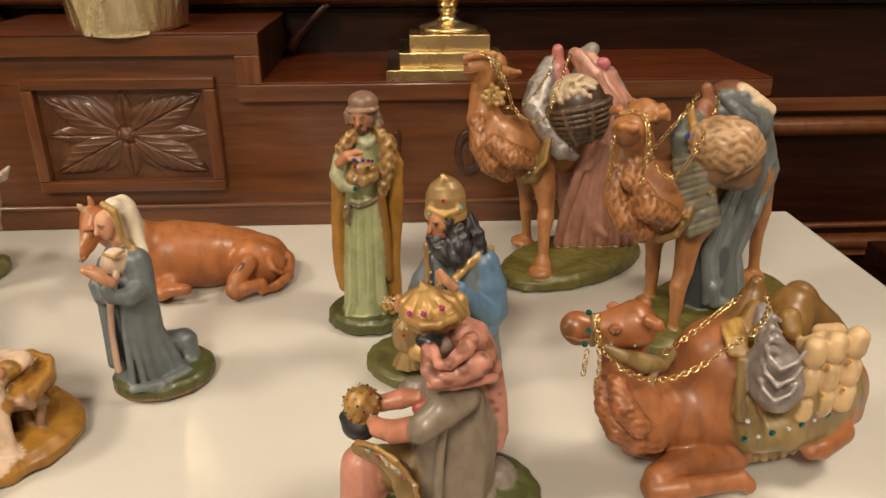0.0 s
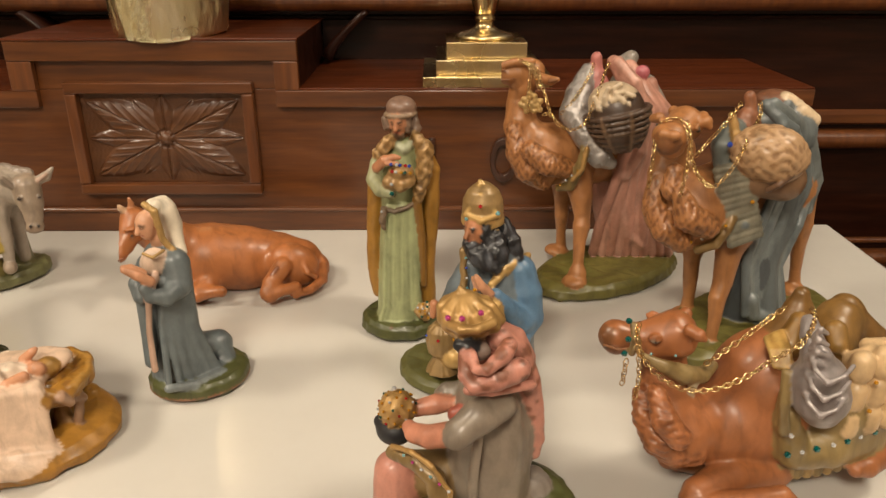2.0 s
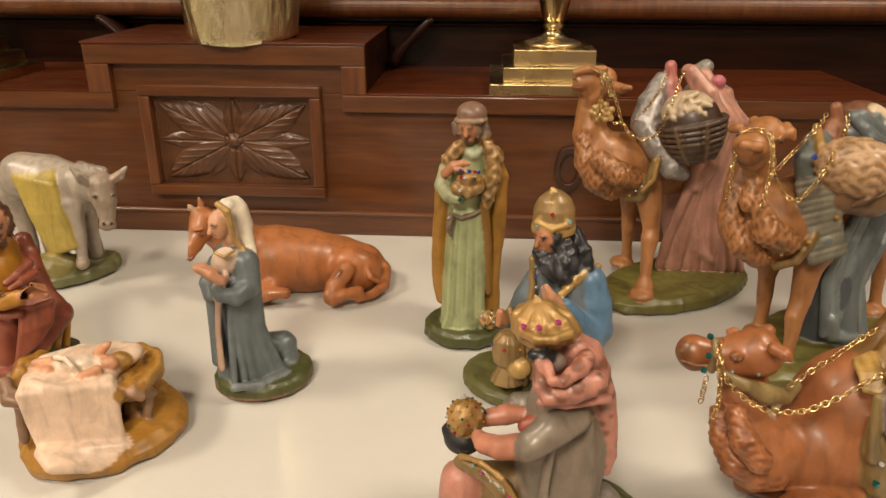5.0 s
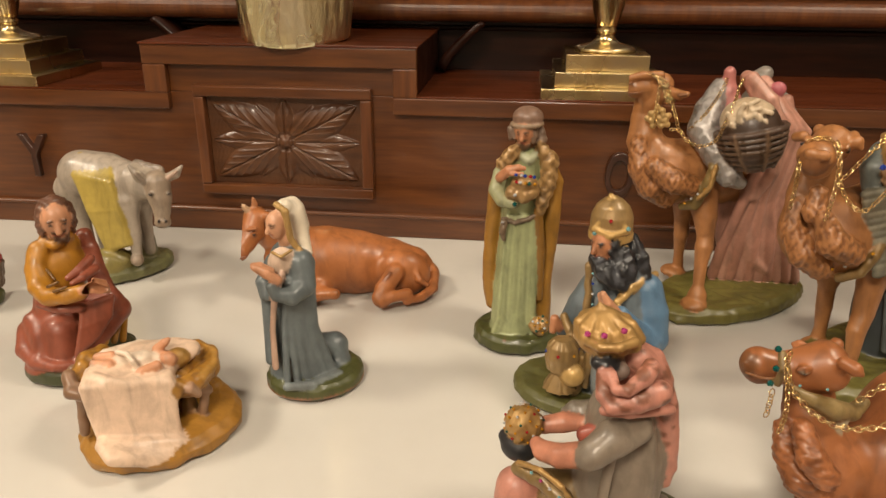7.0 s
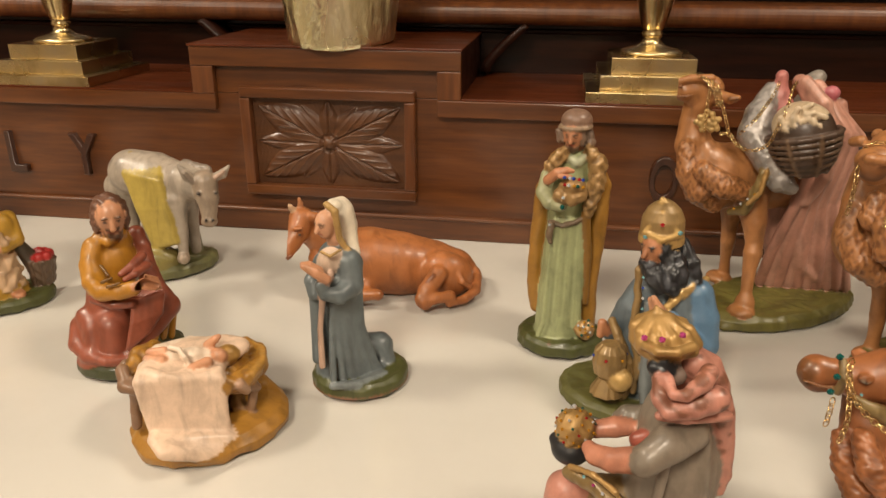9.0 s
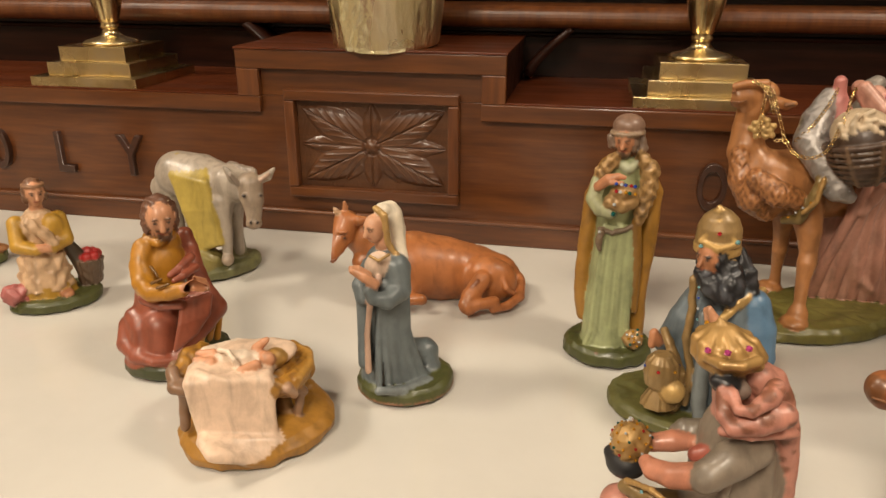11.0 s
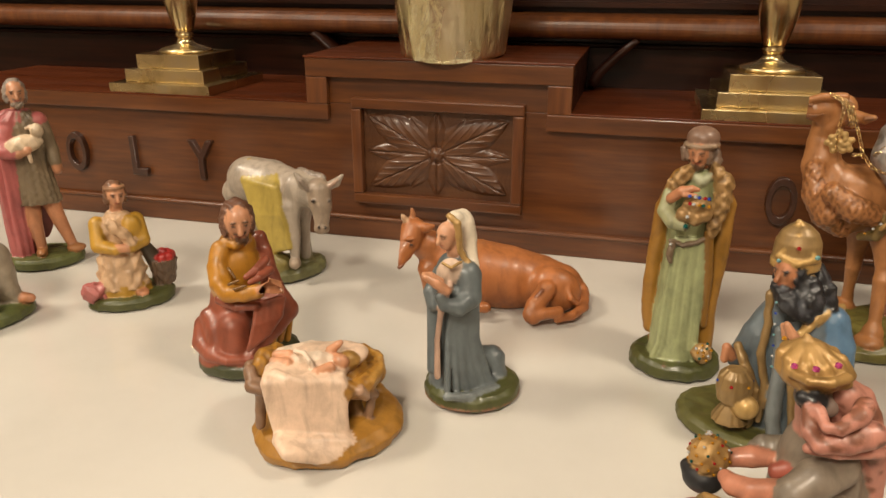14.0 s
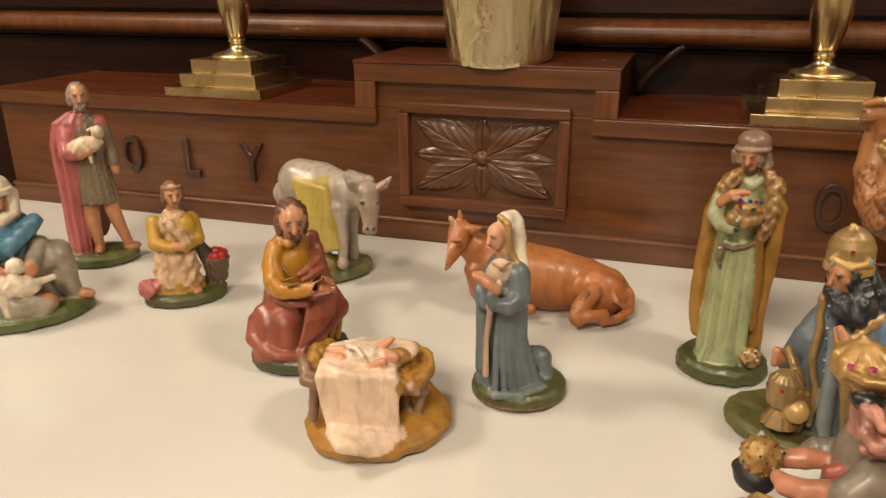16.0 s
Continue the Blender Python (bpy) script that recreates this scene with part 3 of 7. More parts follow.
# ---- standing king in an ochre cloak ----
def standing_king():
    s = Sculpt((-7, -7, -0.3), (7.4, 6.5, 32), 0.165)
    gilt, brown = (0.36, 0.215, 0.085, 0.3), (0.15, 0.10, 0.06)
    scaly = (0.10, 4.6, (1.0, 0.6, 1.0), (0.17, 0.09, 0.025))
    mound(s, 5.5, 5.1, 1.9, MOSS, (0.2, -0.2))
    s.path([(0.6, -0.0, 23.8, 1.79), (0.3, -0.0, 21.1, 2.23), (0.1, -0.0, 17.4, 2.19), (-0.1, -0.0, 12.1, 2.46), (-0.2, -0.4, 5.9, 2.73), (-0.2, -0.8, 1.7, 3.00)], MINT, 0.5)
    for k in range(8):
        u = k / 7
        s.path([mix((-1.4, -2.2, 17.4, 0.28), (1.8, -2.4, 17.4, 0.28), u), mix((-1.9, -2.6, 10.9, 0.35), (1.9, -2.6, 10.8, 0.36), u), mix((-2.2, -3.0, 4.0, 0.36), (2.0, -3.0, 3.4, 0.44), u), mix((-2.7, -3.0, 2.2, 0.37), (1.9, -3.0, 1.6, 0.37), u)], (MINT, (0.26, 0.28, 0.14))[k % 2], 0.18)
    s.path([(-1.1, 1.0, 23.6, 1.39), (-2.8, 1.4, 20.0, 1.06), (-3.4, 1.6, 13.1, 0.87), (-3.4, 1.6, 7.5, 0.97), (-3.0, 1.4, 4.1, 0.83)], OCHRE, 0.5, (0.04, 1.5))
    s.path([(0.2, 2.4, 20.4, 2.43), (0.1, 2.4, 12.7, 2.51), (-0.2, 2.2, 1.2, 2.62)], OCHRE, 0.6)
    s.path([(2.4, 0.4, 23.7, 1.52), (3.9, -0.0, 21.0, 1.19), (3.8, -0.4, 15.2, 1.14), (3.2, -0.6, 9.0, 1.17), (3.5, -0.6, 2.4, 1.05), (3.6, -0.6, -0.3, 0.83)], OCHRE, 0.45, (0.04, 1.5))
    s.path([(2.1, -2.4, 18.2, 0.55), (2.7, -2.6, 13.1, 0.49), (2.8, -2.2, 6.6, 0.44)], (0.21, 0.10, 0.016), 0.35)
    s.path([(2.2, -1.0, 25.5, 0.75), (3.3, -1.6, 24.2, 1.02), (3.1, -2.0, 21.7, 1.02), (2.5, -2.4, 19.3, 0.82), (2.4, -2.6, 18.3, 0.48)], gilt, 0.3, scaly)
    s.path([(-1.0, -1.2, 25.1, 0.81), (-2.2, -1.4, 23.6, 0.88)], gilt, 0.3, scaly)
    s.path([(-0.2, -1.2, 24.6, 0.54), (0.7, -1.6, 24.1, 0.54), (1.7, -1.0, 24.8, 0.48)], (0.33, 0.34, 0.22), 0.3)
    s.path([(-2.6, -1.4, 22.4, 0.89), (-3.0, -2.4, 20.7, 0.88), (-2.2, -3.4, 19.7, 0.81), (-0.9, -3.8, 19.4, 0.61)], (0.29, 0.29, 0.16), 0.35, (0.04, 2))
    s.path([(-2.6, -3.0, 22.4, 0.60), (-1.6, -3.8, 23.5, 0.60), (-0.6, -4.0, 23.9, 0.40), (0.1, -4.0, 23.8, 0.26)], SKIN_DARK, 0.25)
    s.path([(-1.4, -4.4, 23.2, 0.26), (-0.1, -4.4, 23.3, 0.20)], SKIN_DARK, 0.12)
    s.path([(-1.2, -4.0, 20.9, 0.80), (0.2, -4.0, 20.6, 0.94), (1.3, -3.8, 21.0, 0.74)], gilt, 0.25, (0.07, 4))
    s.ell((0.2, -3.8, 22.0), (1.60, 1.09, 0.94), gilt, k=0.25, bump=(0.05, 4))
    for k, kind in enumerate(("blue", "clear", "blue", "red", "blue", "red", "clear", "amber", "green", "amber", "clear")):
        s.gem(mix((-0.9, -5.2, 22.9), (1.2, -5.0, 22.6), (k % 5) / 4) + np.array((0.1 * (k % 2), -0.1, 0.5 - 0.85 * (k // 5) - (0.7 if k > 9 else 0))), 0.3, kind)
    s.gem((-0.9, -4.8, 19.7), 0.4, "green")
    s.path([(-2.1, -2.4, 17.1, 0.28), (-0.7, -2.8, 16.7, 0.28), (0.8, -2.8, 17.2, 0.28), (2.0, -2.4, 17.8, 0.28)], brown, 0.2, (0.05, 4))
    s.path([(-1.9, -3.2, 16.9, 0.41), (-2.1, -3.4, 15.7, 0.41), (-1.9, -3.4, 14.8, 0.28)], brown, 0.2, (0.06, 5))
    s.gem((-2.2, -4.0, 17.2), 0.26, "clear")
    head(s, (0.2, -1.0, 27.4), -20, 18, 1.31, SKIN_DARK, (0.20, 0.13, 0.09), (0.10, 0.055, 0.03))
    s.path([(1.9, -0.0, 27.6, 0.61), (2.3, -0.4, 26.4, 0.54), (1.8, -0.6, 25.9, 0.41)], (0.20, 0.13, 0.09), 0.2, (0.05, 5))
    s.path([(-1.5, -0.4, 27.6, 0.40), (-1.4, -0.6, 26.6, 0.34)], (0.20, 0.13, 0.09), 0.2, (0.05, 5))
    s.ell((0.5, -0.2, 28.9), (1.82, 1.82, 1.38), (0.21, 0.125, 0.085), k=0.15)
    s.path([(*(np.array((0.4, -0.4, 28.2)) + 1.74 * np.array((math.cos(a), math.sin(a), 0.04 * math.cos(a)))), 0.27) for a in np.linspace(0, 2 * math.pi, 17)], (0.28, 0.19, 0.12), 0.1)
    s.ell((-1.2, -3.4, 1.5), (0.55, 1.3, 0.4), (0.13, 0.07, 0.035), (0, 0, -15))
    s.ell((2.8, -4.0, 3.6), (1.16, 0.94, 1.24), gilt, k=0.3, bump=(0.12, 5))
    for k in range(12):
        s.gem(np.array((2.8, -5.2, 4.4)) + np.array((1.1 * math.cos(k * 2.4) * (k / 12) ** 0.5, -0.1, 1.3 * math.sin(k * 2.4) * (k / 12) ** 0.5)), 0.24, ("amber", "clear", "amber", "green")[k % 4])
    statue("king_figurine", "standing painted king figurine in mint robe and ochre cloak", "figurine", (0.409, -0.352), 3.4, [s], "nativity figures")


# ---- kneeling woman in a blue-grey mantle ----
def kneeling_woman():
    s = Sculpt((-7.5, -7, -0.3), (8.6, 7, 25.5), 0.165)
    pale, veil, gilt = (0.155, 0.175, 0.175), (0.70, 0.61, 0.48), (0.42, 0.26, 0.09, 0.2)
    mound(s, 5.7, 5.2, 1.7, MOSS, (1.6, -0.2), 10)
    s.loft([(0, 1.6, -0.2, 5.5, 5.0), (0.35, 1.6, -0.2, 5.75, 5.25)], (0.24, 0.11, 0.06), 0.1, spin=10)
    s.path([(-0.5, -0.0, 15.4, 2.13), (-0.5, 0.0, 13.5, 2.72), (-0.7, 0.0, 10.0, 2.89), (-0.6, 0.0, 5.6, 2.88), (-0.4, -0.4, 2.1, 3.04), (-0.4, -0.6, 0.5, 2.93)], BLUE_GREY, 0.6, (0.03, 1.2))
    s.path([(2.2, 1.0, 3.3, 1.88), (4.0, 1.5, 3.2, 1.63), (4.3, 0.5, 1.8, 1.35)], BLUE_GREY, 0.6, (0.05, 1.8))
    s.path([(1.2, -2.0, 2.1, 1.31), (3.9, -1.0, 0.8, 1.07), (4.6, 0.0, 1.3, 0.94)], BLUE_GREY, 0.6)
    for k in range(6):
        u = k / 5
        s.path([mix((-0.9, -3.2, 14.2, 0.36), (1.7, -1.6, 13.3, 0.37), u), mix((-1.5, -3.4, 8.9, 0.31), (1.8, -1.6, 7.7, 0.38), u), mix((-1.6, -4.6, 2.8, 0.38), (3.8, -1.6, 1.0, 0.40), u)], BLUE_GREY, 0.7)
    s.path([(-1.7, -5.0, 2.0, 0.44), (1.1, -4.6, 1.8, 0.51), (4.1, -2.4, 1.4, 0.52)], pale, 0.4)
    s.path([(-1.3, -3.4, 14.9, 0.42), (-2.2, -4.2, 12.8, 0.36), (-2.7, -4.4, 8.9, 0.31), (-2.7, -5.0, 4.7, 0.37)], (0.40, 0.26, 0.19), 0.25)
    s.path([(-2.9, -2.0, 12.5, 0.87), (-3.0, -2.6, 8.0, 0.75), (-3.1, -3.2, 4.7, 0.70)], BLUE_GREY, 0.4)
    s.ell((-1.2, -2.4, 16.1), (1.42, 0.91, 1.55), (0.60, 0.44, 0.33), (0, 12, 0), 0.25)
    s.path([(-2.1, -3.6, 17.6, 0.18), (-1.2, -4.0, 17.2, 0.18), (-0.1, -3.4, 17.6, 0.18)], gilt, 0.15)
    s.path([(0.7, -2.0, 15.6, 1.47), (0.9, -3.0, 13.3, 1.35), (-0.4, -4.4, 12.8, 1.03), (-1.9, -5.0, 13.3, 0.72), (-2.4, -5.0, 14.4, 0.59)], BLUE_GREY, 0.35, (0.03, 2))
    s.path([(-2.1, -1.6, 15.7, 0.98), (-3.2, -2.6, 13.8, 0.92), (-3.1, -3.4, 12.6, 0.73)], BLUE_GREY, 0.35, (0.04, 2))
    s.path([(0.3, -1.6, 16.7, 0.61), (1.4, -1.8, 15.3, 0.86)], pale, 0.4)
    s.path([(-1.7, -5.0, 15.0, 0.53), (-2.8, -5.2, 15.9, 0.53), (-4.0, -5.2, 16.7, 0.35)], SKIN, 0.2)
    s.path([(-2.4, -4.4, 15.8, 0.47), (-3.4, -4.6, 16.6, 0.41), (-4.1, -4.8, 16.8, 0.29)], SKIN, 0.2)
    head(s, (-1.4, -1.0, 19.8), -52, 14, 1.29, (0.56, 0.30, 0.18))
    s.path([(0.2, 0.4, 20.7, 1.42), (0.6, 0.6, 18.9, 1.37), (1.0, 0.0, 17.5, 0.94), (1.5, -0.6, 16.6, 0.56), (1.9, -1.0, 16.2, 0.25)], veil, 0.3)
    s.path([(-0.6, -0.6, 21.6, 0.85), (0.3, 0.4, 21.6, 0.74)], veil, 0.3)
    s.path([(-1.3, -2.2, 22.4, 0.35), (-0.5, -2.6, 21.7, 0.41), (-0.3, -2.4, 20.1, 0.36), (-0.1, -2.0, 18.3, 0.36), (0.7, -2.0, 17.1, 0.31), (1.3, -2.0, 16.5, 0.18)], gilt, 0.15, (0.05, 5))
    statue("kneeling_woman_figurine", "kneeling painted woman figurine in blue-grey mantle and white veil", "figurine", (0.163, -0.487), 17.5, [s], "nativity figures")


# ---- seated man in yellow and red ----
def seated_man():
    s = Sculpt((-9.5, -9, -0.3), (12, 8, 25), 0.18)
    yellow, red, deep = (0.38, 0.165, 0.014), (0.24, 0.062, 0.032), (0.15, 0.036, 0.02)
    mound(s, 6.4, 5.8, 1.9, MOSS_DARK, (-0.6, -1.0), 0)
    s.path([(-3.7, -2.0, 1.5, 2.99), (-2.6, -1.0, 3.8, 3.69), (-1.9, 0.0, 6.3, 3.29), (-1.6, 0.5, 9.8, 2.85)], red, 0.6, (0.05, 1.4))
    s.path([(-5.7, -0.0, 5.0, 1.35), (-6.3, -1.5, 3.4, 1.20), (-5.5, -4.0, 2.9, 0.86), (-3.7, -5.6, 2.5, 0.59), (-1.0, -5.8, 2.2, 0.60)], red, 0.5)
    s.path([(-5.1, -0.6, 6.4, 1.07), (-4.4, -2.8, 5.1, 1.13), (-4.9, -4.0, 3.6, 0.66)], red, 0.7, (0.05, 1.6))
    s.path([(-2.3, -3.0, 5.5, 2.13), (-2.4, -3.4, 3.4, 2.14)], red, 0.5)
    s.path([(1.4, -3.0, 8.7, 1.74), (3.2, -4.0, 8.4, 1.74), (4.0, -4.0, 7.6, 1.42)], red, 0.6)
    s.path([(4.1, -4.0, 7.3, 1.22), (2.4, -4.4, 5.4, 1.08), (0.3, -5.0, 3.6, 0.87), (-0.9, -5.4, 2.6, 0.66)], red, 0.5)
    for k in range(5):
        u = k / 4
        s.path([mix((0.4, -6.2, 9.6, 0.32), (3.4, -6.4, 10.2, 0.39), u), mix((-0.2, -7.0, 7.3, 0.32), (2.9, -6.6, 8.0, 0.39), u), mix((-1.1, -7.0, 4.2, 0.26), (1.3, -6.6, 5.8, 0.33), u)], red, 0.55)
    s.path([(0.6, -6.4, 8.9, 0.19), (-0.2, -6.8, 6.8, 0.19), (-0.9, -6.8, 4.9, 0.19)], deep, 0.15), s.path([(1.6, -6.6, 9.0, 0.19), (0.8, -6.8, 6.9, 0.19)], deep, 0.15)
    s.path([(-3.7, -4.0, 9.9, 0.64), (-1.9, -6.0, 9.6, 0.57), (0.1, -6.6, 9.7, 0.58)], red, 0.35)
    for k in range(3):
        s.path([mix((3.2, -3.0, 5.7, 0.48), (4.6, -1.5, 5.3, 0.49), k / 2), mix((2.0, -5.0, 4.0, 0.40), (4.0, -2.4, 2.6, 0.42), k / 2)], (yellow, (0.26, 0.11, 0.012))[k == 1], 0.15)
    s.path([(-0.9, -0.4, 15.1, 2.25), (-1.4, -0.6, 13.1, 2.92), (-1.7, -0.6, 10.6, 2.94)], yellow, 0.5, (0.04, 1.5))
    s.path([(-2.9, -2.0, 15.4, 1.22), (-3.5, -3.0, 13.7, 1.22), (-3.4, -4.6, 12.2, 1.27), (-2.8, -6.0, 11.4, 1.07), (-1.1, -7.4, 11.7, 0.94), (0.4, -8.0, 12.0, 0.88)], yellow, 0.4, (0.05, 1.8))
    for a, b in (((-2.4, -6.2, 14.6), (-1.8, -7.0, 13.6)), ((-2.6, -7.4, 13.1), (-1.5, -7.8, 13.6)), ((-2.1, -8.0, 12.7), (-0.8, -8.4, 13.1))):
        s.path([(*a, 0.2), (*b, 0.16)], (0.16, 0.07, 0.01), 0.2)
    s.path([(1.9, 1.5, 15.2, 1.02), (2.2, 0.8, 13.7, 1.09), (2.3, -0.8, 12.1, 1.22), (2.6, -2.6, 10.6, 1.27), (3.2, -4.0, 9.5, 1.07)], red, 0.45, (0.05, 1.8))
    s.path([(2.0, -3.6, 14.1, 0.59), (0.7, -5.0, 13.5, 0.51), (-0.5, -5.6, 13.0, 0.38)], red, 0.3), s.path([(2.4, -4.4, 13.1, 0.52), (0.9, -6.0, 12.9, 0.45), (-0.2, -6.4, 12.6, 0.32)], red, 0.2)
    s.path([(0.6, -8.4, 12.3, 0.56), (1.6, -8.8, 12.8, 0.56), (2.9, -8.6, 12.3, 0.50)], SKIN_DARK, 0.2)
    for k in range(4):
        s.path([mix((1.9, -8.8, 13.6, 0.25), (1.4, -9.2, 12.3, 0.25), k / 3), mix((3.1, -8.2, 12.9, 0.19), (3.3, -8.6, 11.8, 0.19), k / 3)], SKIN_DARK, 0.1)
    s.path([(0.0, -1.6, 16.7, 0.91), (-1.3, -3.0, 16.1, 0.58), (-2.4, -2.0, 16.5, 0.45)], yellow, 0.3)
    head(s, (-0.7, -2.0, 18.8), 4, 16, 1.85, SKIN, (0.115, 0.05, 0.028), BROWN_HAIR)
    s.path([(-1.6, -1.6, 20.3, 0.51), (-0.4, -1.4, 20.8, 0.58), (0.8, -0.8, 19.7, 0.59), (1.1, -0.4, 17.7, 0.46)], (0.115, 0.05, 0.028), 0.3, (0.05, 4))
    statue("seated_man_figurine", "seated painted man figurine in yellow tunic and red robe", "figurine", (-0.113, -0.470), 33.9, [s], "nativity figures")


# ---- straw-filled manger with swaddled infant figure ----
def manger():
    s = Sculpt((-11, -11, -0.3), (12.5, 10, 13), 0.17)
    linen, cream, wood = (0.62, 0.45, 0.33), (0.66, 0.53, 0.41), (0.20, 0.11, 0.06)
    straw = (0.32, 0.15, 0.02)
    strands = (0.06, 4.2, (1.0, 0.7, 0.5), (0.22, 0.10, 0.02))
    s.loft([(0, -0.3, -0.9, 8.1, 7.0), (1.0, -0.3, -0.9, 8.3, 7.2), (1.9, -0.3, -0.7, 7.5, 6.4), (2.5, -0.2, -0.2, 6.2, 5.0)], straw, 0.5, (4, 0.12, 0.4), (0.09, 1.5), spin=14)
    s.path([(-5.1, -1.0, 2.7, 1.51), (-2.5, -1.0, 2.1, 2.36), (0.9, 0.0, 0.6, 2.07)], straw, 0.6, strands)
    s.path([(-8.0, -2.0, 8.8, 0.66), (-7.9, -3.0, 7.6, 0.77), (-5.6, -4.0, 7.0, 0.66)], wood, 0.3, (0.05, 2.5))
    s.path([(-8.1, 3.0, 6.5, 0.71), (-5.1, 5.0, 6.1, 0.86), (1.8, 6.0, 4.8, 1.02), (4.6, 4.0, 3.9, 1.02)], wood, 0.3, (0.05, 2.5))
    s.ell((-1.6, 0.0, 6.0), (6.61, 4.28, 1.84), straw, k=0.5, bump=strands)
    s.path([(-7.1, -3.0, 7.8, 0.55), (-7.3, -3.0, 4.6, 0.56), (-7.5, -3.0, 2.9, 0.51)], wood, 0.25, (0.05, 2.5))
    s.path([(-7.3, -1.0, 7.6, 1.01), (-6.5, 1.0, 8.3, 1.15), (-5.2, 3.0, 8.0, 0.95)], straw, 0.4, strands)
    s.path([(3.9, 3.0, 6.7, 0.99), (5.1, 2.0, 6.1, 1.11), (4.9, -1.0, 6.2, 1.07), (3.1, -4.0, 6.6, 1.03), (1.6, -5.0, 6.9, 0.84)], straw, 0.25, strands)
    s.path([(4.5, 2.6, 6.9, 0.49), (5.7, 1.2, 6.7, 0.49), (5.4, -1.4, 6.7, 0.48), (4.0, -4.0, 7.0, 0.46)], (0.40, 0.21, 0.045), 0.15, (0.05, 5))
    s.path([(2.6, -5.4, 6.9, 0.56), (3.3, -4.6, 5.6, 0.46)], (0.40, 0.24, 0.15), 0.25)
    s.path([(1.1, -4.8, 6.3, 0.51), (4.4, -3.2, 4.9, 0.53)], wood, 0.2, (0.05, 2.5))
    s.path([(4.1, -3.2, 5.3, 0.53), (3.7, -3.4, 2.8, 0.47), (3.3, -3.6, 0.7, 0.47)], wood, 0.2, (0.05, 3))
    s.path([(2.4, -2.0, 3.6, 0.83), (2.5, -3.0, 1.4, 0.95)], (0.26, 0.13, 0.035), 0.4, strands)
    s.path([(5.1, 2.0, 2.0, 1.26), (5.4, 2.0, -1.1, 1.41)], straw, 0.6, strands)
    s.ell((-1.0, -0.0, 8.0), (5.39, 3.06, 1.35), linen, (0, -4, 0), 0.3, (0.04, 1.4))
    s.path([(-4.8, 1.0, 8.9, 0.52), (-1.5, 3.0, 8.2, 0.60), (3.8, 3.4, 6.8, 0.56), (3.9, 1.0, 6.4, 0.55)], cream, 0.35)
    for k in range(12):
        u = k / 11
        w = 0.25 * math.sin(2.6 * k)
        s.path([mix((-6.0, -3.2, 9.3, 0.55), (1.0, -2.6, 7.9, 0.57), u), mix((-6.5, -5.2, 8.9, 0.53), (0.7, -5.2, 7.8, 0.55), u), mix((-6.2, -5.6, 6.3, 0.48), (0.8, -5.4, 4.7, 0.51), u), mix((-5.7, -6.2, 3.8, 0.49), (0.8, -5.8, 2.2, 0.51), u), mix((-5.9, -7.4, 3.7, 0.48), (1.1, -6.6, 1.7, 0.51), u), mix((-5.2, -8.8, 3.0, 0.48), (0.5, -7.4, 0.5, 0.50), u)], linen, 0.9)
    s.path([(-5.6, -4.6, 9.7, 0.38), (-4.3, -5.4, 9.3, 0.38), (-2.6, -5.6, 8.6, 0.32), (-0.8, -5.4, 8.5, 0.33), (0.9, -4.6, 8.5, 0.39)], linen, 0.4)
    s.path([(-5.6, -2.4, 9.8, 0.44), (-4.3, -3.0, 9.7, 0.50)], SKIN, 0.25)
    s.path([(-5.3, -1.4, 9.9, 0.45), (-4.0, -2.0, 10.1, 0.50)], SKIN, 0.25)
    s.path([(-4.2, -2.2, 9.5, 0.61), (-3.0, -2.2, 9.6, 0.73), (-1.1, -2.2, 9.1, 0.96), (-0.0, -2.0, 8.8, 0.80)], cream, 0.3, (0.05, 3))
    s.path([(-3.4, -2.6, 10.7, 0.28), (-2.6, -3.2, 10.7, 0.28), (-2.1, -3.8, 10.0, 0.28), (-1.7, -3.8, 8.9, 0.28)], cream, 0.15)
    s.path([(-0.1, -3.8, 9.1, 0.56), (-1.5, -4.2, 9.0, 0.44)], SKIN, 0.2)
    s.path([(-0.0, -2.0, 8.8, 0.74), (0.8, -2.0, 8.9, 0.69)], SKIN, 0.3)
    s.path([(0.2, -1.4, 9.7, 0.52), (1.0, -1.6, 10.4, 0.40), (1.3, -1.6, 10.6, 0.29)], SKIN, 0.25)
    s.ell((1.1, -2.8, 9.0), (0.80, 0.67, 0.80), SKIN, k=0.2)
    s.ell((2.0, -1.8, 8.5), (1.16, 0.98, 1.04), (0.34, 0.185, 0.045), k=0.2, bump=(0.04, 4))
    statue("manger_figurine", "painted straw manger figurine with cream cloth and infant", "figurine", (0.045, -0.592), 28.9, [s], "nativity figures")


